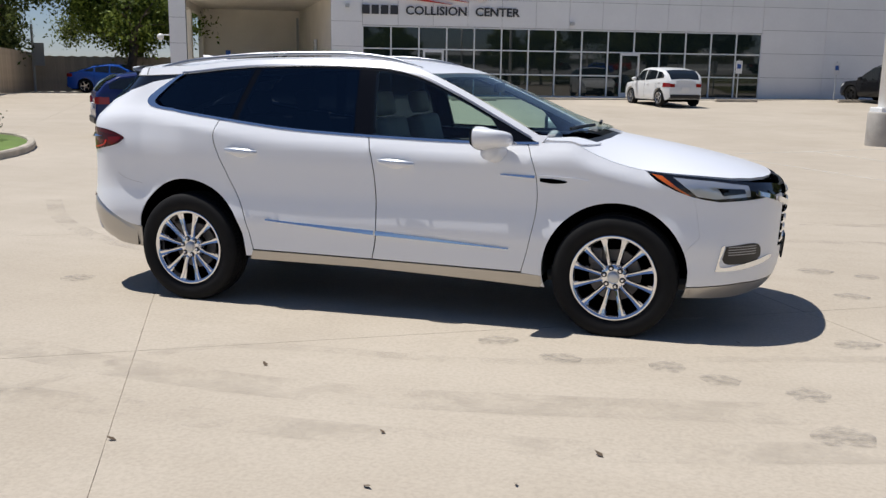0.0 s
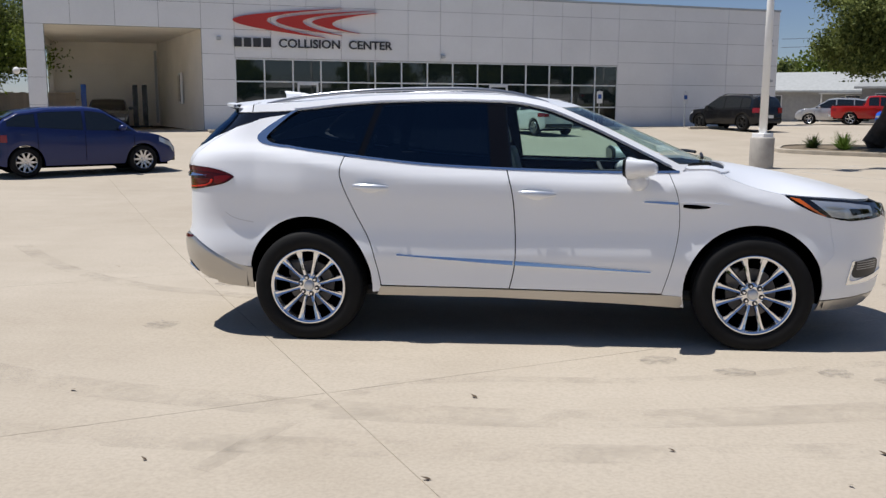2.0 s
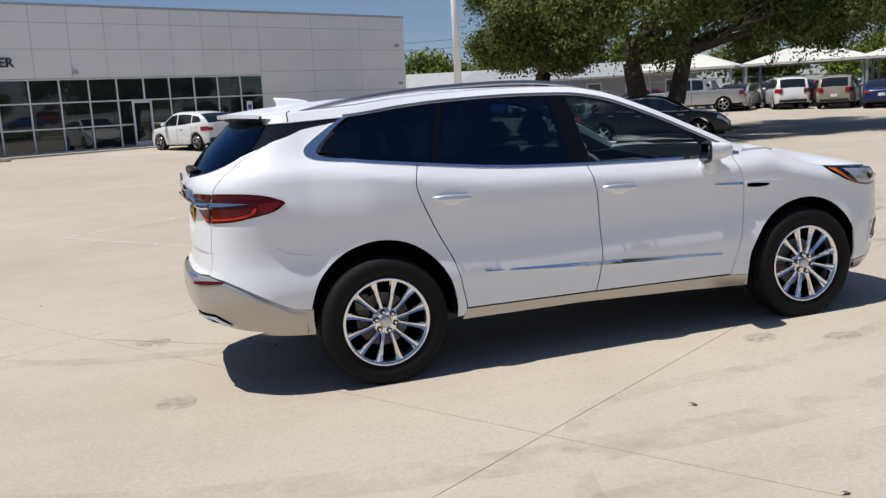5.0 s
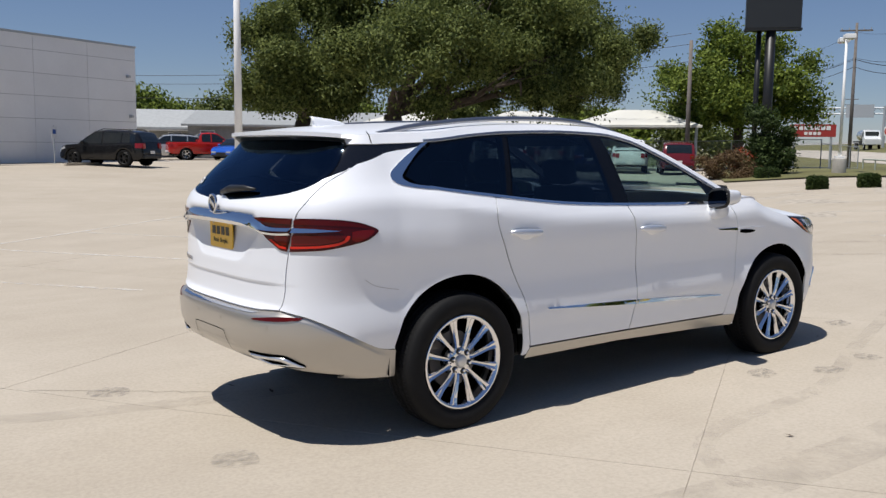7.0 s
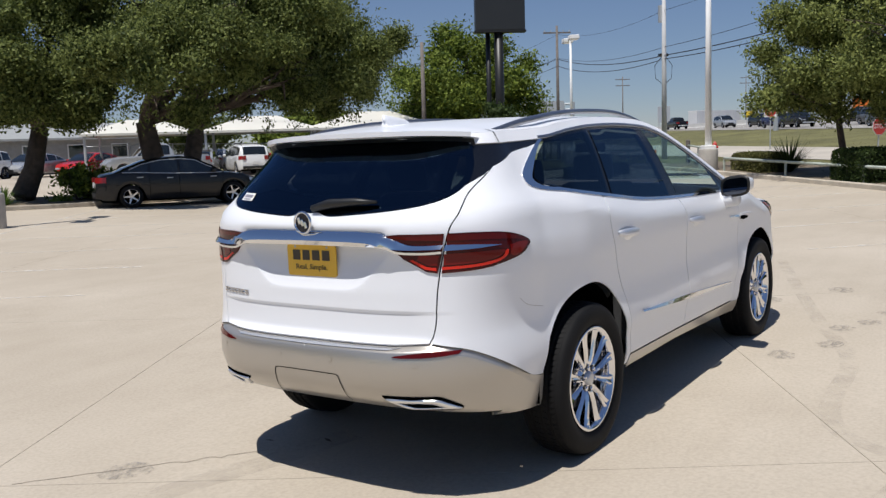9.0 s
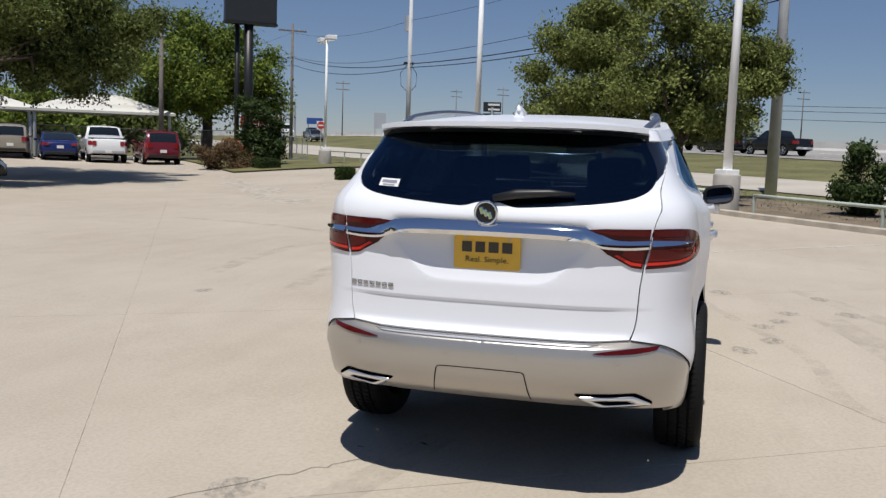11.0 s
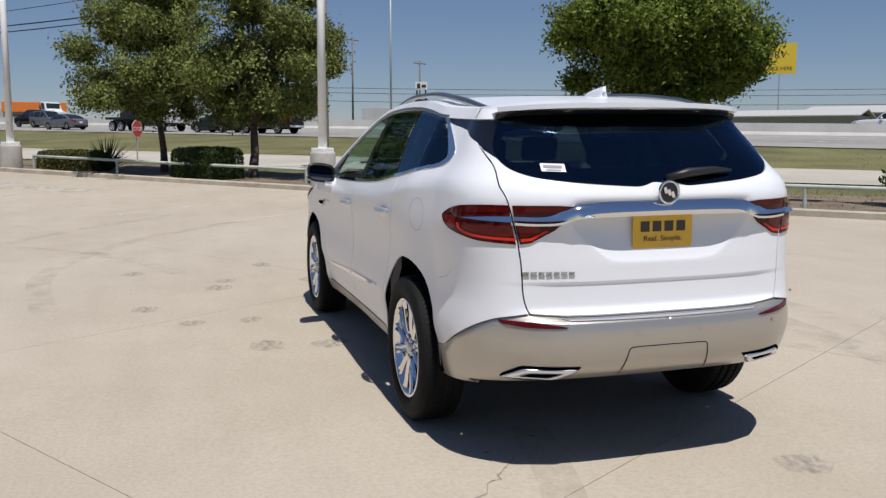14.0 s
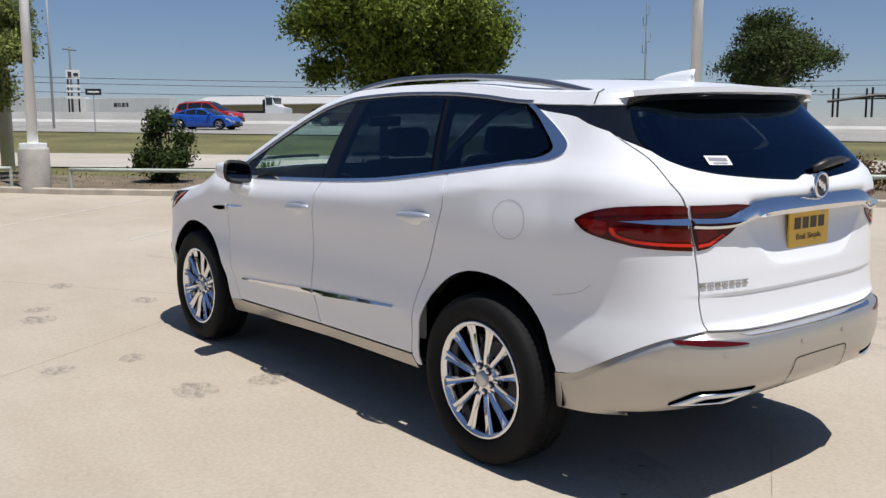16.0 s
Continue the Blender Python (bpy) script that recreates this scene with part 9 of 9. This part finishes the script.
for sgn in (-1, 1):
    seam = [Vector((p.x, sgn * p.y, p.z + 0.0015)) for p in [skin(a_at_x(-1.985, z), z) for z in (1.606, 1.63, 1.655)] + [top_skin(-1.985 + 0.01 * k, 0.985 - 0.03 * k) for k in range(4)]]
    raw("roof_seam", [q + Vector((dx, 0, 0.001)) for q in seam for dx in (-0.0035, 0.0035)], [(2 * k, 2 * k + 1, 2 * k + 3, 2 * k + 2) for k in range(len(seam) - 1)], M_GAP, roof_ob)
bm = bmesh.new()
ring = []
for k in range(13):
    f = k / 12
    x = -1.95 + 0.235 * f
    h = 0.064 * (1 - f) ** 0.55
    z = spline(x, ROOF_MID) - 0.006
    w = 0.030 * (1 - f * 0.75)
    ring.append([bm.verts.new(v) for v in ((x + 0.012 * (1 - f), -w, z), (x + 0.004 * (1 - f), -w * 0.42, z + h * 0.55), (x - 0.008 * (1 - f), -w * 0.12, z + h), (x - 0.008 * (1 - f), w * 0.12, z + h), (x + 0.004 * (1 - f), w * 0.42, z + h * 0.55), (x + 0.012 * (1 - f), w, z))])
for a, b in zip(ring, ring[1:]):
    for k in range(5):
        bm.faces.new((a[k], a[k + 1], b[k + 1], b[k]))
bm.faces.new(ring[0])
part("antenna_fin", bm, M_PAINT, CAR, "white shark-fin antenna", True)
for s in (-1, 1):
    bm = bmesh.new()
    rings = []
    for k in range(33):
        f = k / 32
        x = -1.90 + 2.05 * f
        base = top_skin(x, 0.915)
        h = 0.046 * min(1.0, math.sin(min(1, f * 5.5) * math.pi / 2), math.sin(min(1, (1 - f) * 3.2) * math.pi / 2)) + 0.002
        rings.append([bm.verts.new((x, s * (base.y + dy), base.z + dz)) for dy, dz in ((-0.016, max(-0.01, h - 0.026)), (-0.016, h * 0.85), (-0.006, h), (0.008, h * 0.96), (0.016, h * 0.75), (0.016, max(-0.012, h - 0.030)))])
    for a, b in zip(rings, rings[1:]):
        for k in range(6):
            bm.faces.new((a[k], a[(k + 1) % 6], b[(k + 1) % 6], b[k]))
    part("roof_rail", bm, M_SATIN, CAR, "satin metal roof rail", True)

# mirrors
for s in (-1, 1):
    bm = bmesh.new()
    bmesh.ops.create_uvsphere(bm, u_segments=24, v_segments=16, radius=1.0)
    for v in bm.verts:
        c = v.co
        p = Vector([math.copysign(abs(q) ** 0.62, q) for q in c])
        x = p.x * (0.172 if p.x > 0 else 0.035)
        v.co = Vector((0.70 + x - 0.03 * p.y * 1.0, s * (1.030 + 0.112 * p.y), 1.226 + 0.073 * p.z + 0.014 * p.y - 0.016 * (p.x > 0) * p.z))
    mir = part("side_mirror", bm, M_PAINT, CAR, "white door mirror with a dark face", True)
    part("mirror_foot", new_tube([(0.79, s * 0.885, 1.125), (0.755, s * 0.955, 1.128), (0.735, s * 1.02, 1.15)], [0.062, 0.058, 0.062], 12), M_PAINT, mir, "white mirror foot", True)
    bm = bmesh.new()
    rg = [(0.092 * math.copysign(abs(math.cos(t_)) ** 0.55, math.cos(t_)), 0.056 * math.copysign(abs(math.sin(t_)) ** 0.55, math.sin(t_))) for t_ in np.linspace(0, math.tau, 33)[:-1]]
    bm.faces.new([bm.verts.new((0.6610 - 0.03 * dy / 0.12, s * (1.035 + dy), 1.226 + dz + 0.13 * dy)) for dy, dz in rg])
    part("mirror_glass", bm, M_MIRROR, mir, "mirror glass")
    bm = bmesh.new()
    bmesh.ops.create_uvsphere(bm, u_segments=24, v_segments=16, radius=1.0)
    bmesh.ops.delete(bm, geom=[v for v in bm.verts if v.co.x > -0.1], context="VERTS")
    for v in bm.verts:
        p = Vector([math.copysign(abs(q) ** 0.62, q) for q in v.co])
        x = p.x * (0.172 if p.x > 0 else 0.035)
        v.co = Vector((0.70 + x - 0.03 * p.y, s * (1.030 + 0.1145 * p.y), 1.226 + 0.0755 * p.z + 0.014 * p.y - 0.016 * (p.x > 0) * p.z))
    part("mirror_rim", bm, M_BLACK, mir, "black mirror surround", True)
    part("mirror_strip", new_tube([(0.80 - 0.02 * k, s * (0.965 + 0.030 * k), 1.258 + 0.004 * k - 0.004 * abs(k - 2)) for k in range(6)], 0.006, 6), M_CHROME, mir)

# headlamps and fog lamps
lamp_f = bend([(1.715, 1.046), (a_at_x(1.90, 1.030), 1.030), (a_at_x(2.1, 1.012), 1.012), (a_at_x(2.30, 0.985), 0.985), (a_at_y(0.46, 0.958, False), 0.958), (a_at_y(0.44, 0.905, False), 0.905), (a_at_x(2.30, 0.880), 0.880), (a_at_x(2.12, 0.877), 0.877), (1.99, 0.905), (1.87, 0.955)], 4)
lamps_f = side_panels("headlamp", lamp_f, M_GLOSSBLACK, CAR, "black-framed headlamp with an amber corner", lift=0.002, gap=0.001, step=0.025)
for side in (0, 1):
    for nm, ol, mt, lf in (("amber_marker", [(1.745, 1.034), (1.825, 1.022), (1.925, 0.945), (1.985, 0.908), (1.965, 0.911), (1.87, 0.962)], M_AMBER, 0.005),
                           ("lamp_lens", [(1.90, 1.016), (a_at_x(2.1, 0.995), 0.995), (a_at_x(2.3, 0.965), 0.965), (a_at_x(2.32, 0.90), 0.90), (a_at_x(2.12, 0.89), 0.89), (2.02, 0.905)], M_HEADLAMP, 0.004),
                           ("lamp_element", [(a_at_x(2.13, 0.95), 0.955), (a_at_x(2.28, 0.945), 0.945), (a_at_x(2.29, 0.92), 0.92), (a_at_x(2.16, 0.91), 0.91)], M_GLOSSBLACK, 0.0065)):
        vs, fs = panel_mesh(ol, skin, gap=0, skirt=0, step=0.025, lift=lf)
        raw(nm, *((vs, fs) if side == 0 else flip(vs, fs)), mt, lamps_f[side], "", True)
fog = bend([(a_at_x(2.20, 0.60), 0.60), (a_at_x(2.36, 0.61), 0.61), (a_at_x(2.40, 0.57), 0.57), (a_at_x(2.38, 0.50), 0.50), (a_at_x(2.22, 0.485), 0.485), (a_at_x(2.18, 0.52), 0.52)], 4)
fogs = side_panels("fog_lamp", fog, M_BLACK, CAR, "black fog lamp recess with chrome", lift=0.003, gap=0, step=0.025)
for side in (0, 1):
    for k in range(4):
        z = 0.545 + 0.016 * k
        vs, fs = panel_mesh([(a_at_x(2.21, z), z), (a_at_x(2.37, z), z), (a_at_x(2.37, z), z + 0.006), (a_at_x(2.21, z), z + 0.006)], skin, gap=0, skirt=0, step=0.03, lift=0.006)
        raw("fog_slat", *((vs, fs) if side == 0 else flip(vs, fs)), M_SATIN, fogs[side])
    vs, fs = panel_mesh(bend([(a_at_x(2.14, 0.445), 0.445), (a_at_x(2.3, 0.452), 0.452), (a_at_x(2.45, 0.49), 0.49), (a_at_x(2.45, 0.52), 0.52), (a_at_x(2.3, 0.485), 0.485), (a_at_x(2.165, 0.475), 0.475), (a_at_x(2.19, 0.60), 0.60), (a_at_x(2.17, 0.60), 0.60)], 4), skin, gap=0, skirt=0.01, step=0.025, lift=0.008)
    raw("fog_trim", *((vs, fs) if side == 0 else flip(vs, fs)), M_CHROME, fogs[side], "chrome", True)

# underside and wheel wells
part("underbody", new_box((-1.95, -0.72, 0.27), (2.10, 0.72, 0.36), 0.04), M_BLACK, CAR, "dark underside")
part("underbody", new_box((-2.45, -0.68, 0.415), (-1.95, 0.68, 0.46), 0.01), M_BLACK, CAR, "dark underside")
part("underbody", new_box((-1.0, -0.872, 0.315), (0.95, 0.872, 0.37), 0.01), M_BLACK, CAR, "dark underside")
for s in (-1, 1):
    for x0, x1 in ((-1.075, -0.97), (0.92, 1.075)):
        part("underbody", new_box((x0, min(s * 0.58, s * 0.885), 0.345), (x1, max(s * 0.58, s * 0.885), 0.46)), M_BLACK, CAR, "dark underside")
for cx in (RX, FX):
    for s in (-1, 1):
        bm = bmesh.new()
        prof = arch(cx, 0.470, 0.492 if cx < 0 else 0.468, 0.355 if cx < 0 else 0.285)
        lo_ = [bm.verts.new((x, s * 0.90, z)) for x, z in prof]
        hi_ = [bm.verts.new((x, s * 0.60, z)) for x, z in prof]
        for k in range(len(prof) - 1):
            bm.faces.new((lo_[k], lo_[k + 1], hi_[k + 1], hi_[k]))
        bm.faces.new(hi_)
        part("wheel_well", bm, M_GAP, CAR, "black wheel well")

# wheels
def tyre_mesh():
    prof = [(0.265, 0.075), (0.272, 0.100), (0.295, 0.116), (0.325, 0.1235), (0.352, 0.121), (0.376, 0.113), (0.387, 0.100), (0.393, 0.085)]
    full = prof[:-1]
    ys = [0.085, 0.052, 0.050, 0.044, 0.042, 0.006, 0.004, -0.004, -0.006, -0.042, -0.044, -0.050, -0.052, -0.085]
    deep = {0.050, 0.044, 0.004, -0.004, -0.044, -0.050}
    mid_ = [(0.3935 - (0.010 if y in deep else 0.0) - 0.35 * y * y, y) for y in ys]
    back = [(r, -y) for r, y in prof[:-1]][::-1]
    return full + mid_ + back


def tread_mesh():
    """Rows of slanted rubber blocks round the tyre."""
    vs, fs = [], []
    for y0, y1, count, slant, r0, r1 in ((0.056, 0.088, 84, 0.020, 0.3955, 0.3915), (0.088, 0.108, 84, 0.008, 0.3915, 0.3800), (0.010, 0.040, 72, -0.030, 0.3975, 0.3970), (-0.040, -0.010, 72, -0.030, 0.3970, 0.3975), (-0.088, -0.056, 84, 0.020, 0.3915, 0.3955), (-0.108, -0.088, 84, 0.008, 0.3800, 0.3915)):
        for k in range(count):
            o = len(vs)
            for drop in (0.0, 0.009):
                for y, r, side in ((y0, r0, 0), (y1, r1, 0), (y1, r1, 1), (y0, r0, 1)):
                    a = math.tau * (k + 0.74 * side) / count + slant * (y - y0) / 0.03
                    vs.append(((r - drop) * math.cos(a), y, (r - drop) * math.sin(a)))
            fs += [(o, o + 1, o + 2, o + 3)] + [(o + 4 + i, o + 4 + (i + 1) % 4, o + (i + 1) % 4, o + i) for i in range(4)]
    me = bpy.data.meshes.new("tread")
    me.from_pydata(vs, [], fs)
    me.materials.append(M_RUBBER)
    return me


TREAD = tread_mesh()


def wheel(cx, s):
    w = part("wheel", lathe([(0.264, 0.095), (0.2735, 0.104), (0.270, 0.110), (0.262, 0.110), (0.251, 0.103), (0.246, 0.085), (0.236, 0.05), (0.230, -0.09)], 64, "y"), M_CHROME_RIM, CAR, "chrome multi-spoke wheel", True)
    tyre = part("tyre", lathe(tyre_mesh(), 96, "y"), M_RUBBER, w, "black road tyre with fine tread", True)
    tread = new("tread", TREAD)
    tread.parent = tyre
    # twelve ridged spokes that spread to the rim, in pairs about the six nuts
    bm = bmesh.new()
    for k in range(12):
        a2 = math.tau * (k + 0.5) / 12
        a = a2 + (0.05 if k % 2 else -0.05)
        secs = []
        for r, hw, y, th, f in ((0.062, 0.0165, 0.074, 0.035, 0.0), (0.085, 0.0155, 0.084, 0.032, 0.2), (0.120, 0.0150, 0.090, 0.030, 0.5), (0.165, 0.0165, 0.093, 0.028, 0.8), (0.210, 0.0205, 0.095, 0.026, 0.95), (0.240, 0.026, 0.099, 0.026, 1.0), (0.262, 0.036, 0.105, 0.024, 1.0)):
            an = a + (a2 - a) * f
            ca, sa = math.cos(an), math.sin(an)
            pts = [(-hw, y - th), (-hw * 0.98, y - 0.009), (-hw * 0.62, y + 0.002), (0.0, y - 0.005), (hw * 0.62, y + 0.002), (hw * 0.98, y - 0.009), (hw, y - th)]
            secs.append([bm.verts.new((r * ca - t_ * sa, yy, r * sa + t_ * ca)) for t_, yy in pts])
        for p_, q_ in zip(secs, secs[1:]):
            for j in range(7):
                bm.faces.new((p_[j], p_[(j + 1) % 7], q_[(j + 1) % 7], q_[j]))
    part("spokes", bm, M_CHROME_RIM, w, "chrome spokes")
    part("hub", lathe([(0.037, 0.078), (0.044, 0.080), (0.072, 0.076), (0.086, 0.066), (0.088, 0.03)], 40, "y"), M_CHROME_RIM, w, "chrome hub", True)
    part("hub_cap", lathe([(0.0, 0.098), (0.026, 0.097), (0.032, 0.094), (0.036, 0.086), (0.037, 0.07)], 40, "y"), M_HUBCAP, w, "pale satin hub cap", True)
    for k in range(6):
        a = math.tau * (k + 0.25) / 6
        at_ = Vector((0.060 * math.cos(a), 0.0, 0.060 * math.sin(a)))
        well = part("nut_recess", lathe_at(at_, [(0.0, 0.0815), (0.0165, 0.0815), (0.0185, 0.080), (0.0185, 0.06)], 14), M_BLACK, w, "dark nut recess")
        part("lug_nut", lathe_at(at_, [(0.0, 0.094), (0.007, 0.094), (0.0105, 0.089), (0.0115, 0.06)], 8), M_CHROME_RIM, well)
    part("brake_disc", lathe([(0.09, 0.0), (0.165, 0.0), (0.165, -0.025), (0.09, -0.025)], 48, "y"), M_DISC, w, "grey brake disc")
    part("barrel", lathe([(0.0, -0.03), (0.236, -0.03)], 32, "y"), M_GAP, w, "dark wheel back")
    part("caliper", new_box((0.08, -0.06, 0.06), (0.17, 0.015, 0.17), 0.015), M_DISC, w)
    w.matrix_basis = Matrix.Translation((cx, s * 0.853, 0.374)) @ (Matrix.Identity(4) if s > 0 else Matrix.Rotation(math.pi, 4, "Z"))
    return w


def lathe_at(p, prof, sides):
    bm = lathe(prof, sides, "y")
    bmesh.ops.translate(bm, verts=bm.verts, vec=p)
    return bm


for cx in (RX, FX):
    for s in (-1, 1):
        wheel(cx, s)

# cabin
def cushion(name, lo, hi, parent=CAR, m=None, material=None, label=""):
    bm = new_box(lo, hi, min(0.05, 0.4 * min(h - l for l, h in zip(lo, hi))))
    if m is not None:
        bmesh.ops.transform(bm, matrix=m, verts=bm.verts)
    return part(name, bm, material or M_SEAT, parent, label, True)


cushion("cabin_floor", (-2.2, -0.58, 0.40), (1.2, 0.58, 0.46), material=M_CABIN, label="dark cabin floor")
for x, y, w in ((0.15, 0.38, 0.27), (0.15, -0.38, 0.27), (-0.85, 0.40, 0.26), (-0.85, -0.40, 0.26), (-1.65, 0.30, 0.29), (-1.65, -0.30, 0.29)):
    sz = 0.0 if x > -1.5 else -0.02
    seat = cushion("seat", (x - 0.26, y - w, 0.62 + sz), (x + 0.26, y + w, 0.80 + sz), label="grey leather seat")
    lean = Matrix.Translation((x - 0.22, y, 0.78)) @ Matrix.Rotation(radians(-14), 4, "Y")
    cushion("seat_back", (-0.07, -w * 0.92, 0.0), (0.07, w * 0.92, 0.55 if x > -1.5 else 0.45), seat, lean)
    cushion("head_rest", (-0.05, -0.13, 0.57 if x > -1.5 else 0.47), (0.05, 0.13, 0.74 if x > -1.5 else 0.60), seat, lean)
    part("seat_base", new_box((x - 0.22, y - w * 0.8, 0.46), (x + 0.22, y + w * 0.8, 0.62), 0.02), M_CABIN, seat)
part("floor_side", new_box((-1.0, -0.83, 0.40), (0.95, 0.83, 0.45)), M_CABIN, CAR, "dark cabin floor")
cushion("dashboard", (0.70, -0.76, 0.72), (1.22, 0.76, 1.10), material=M_CABIN, label="dark dashboard")
cushion("console", (-0.3, -0.13, 0.46), (0.75, 0.13, 0.86), material=M_CABIN)
for s in (-1, 1):
    part("door_lining", new_box((-1.0, s * 0.875 - 0.04, 0.44), (0.95, s * 0.875 + 0.04, 1.10), 0.015), M_CABIN, CAR, "dark door lining")
    part("rear_lining", new_box((-2.2, s * 0.80 - 0.02, 0.93), (-1.0, s * 0.80 + 0.02, 1.26), 0.015), M_CABIN, CAR, "dark side lining")
part("rear_lining", new_box((-2.37, -0.68, 0.46), (-2.33, 0.68, 1.22), 0.015), M_CABIN, CAR, "dark tailgate lining")
bm = bmesh.new()
ringc = [(0.185 * math.cos(t_), 0.185 * math.sin(t_)) for t_ in np.linspace(0, math.tau, 25)]
tube(bm, [(0.62 - 0.42 * b, 0.38 + a, 1.02 + b * 0.9) for a, b in ringc], 0.016, 8, cap=False)
for a in (20, 160, 270):
    tube(bm, [(0.66, 0.38, 1.0), (0.62 - 0.42 * 0.18 * math.sin(radians(a)), 0.38 + 0.18 * math.cos(radians(a)), 1.02 + 0.162 * math.sin(radians(a)))], [0.03, 0.016], 6)
part("steering_wheel", bm, M_CABIN, CAR, "dark steering wheel", True)
cushion("rear_view_mirror", (0.52, -0.12, 1.50), (0.55, 0.12, 1.57), material=M_BLACK)


# ---- slabs of the car park, one by one ----
for poly in slabs:
    vs, fs = [], []
    slab_mesh(poly, vs, fs)
    raw("slab", vs, fs, M_LOT, pavement)
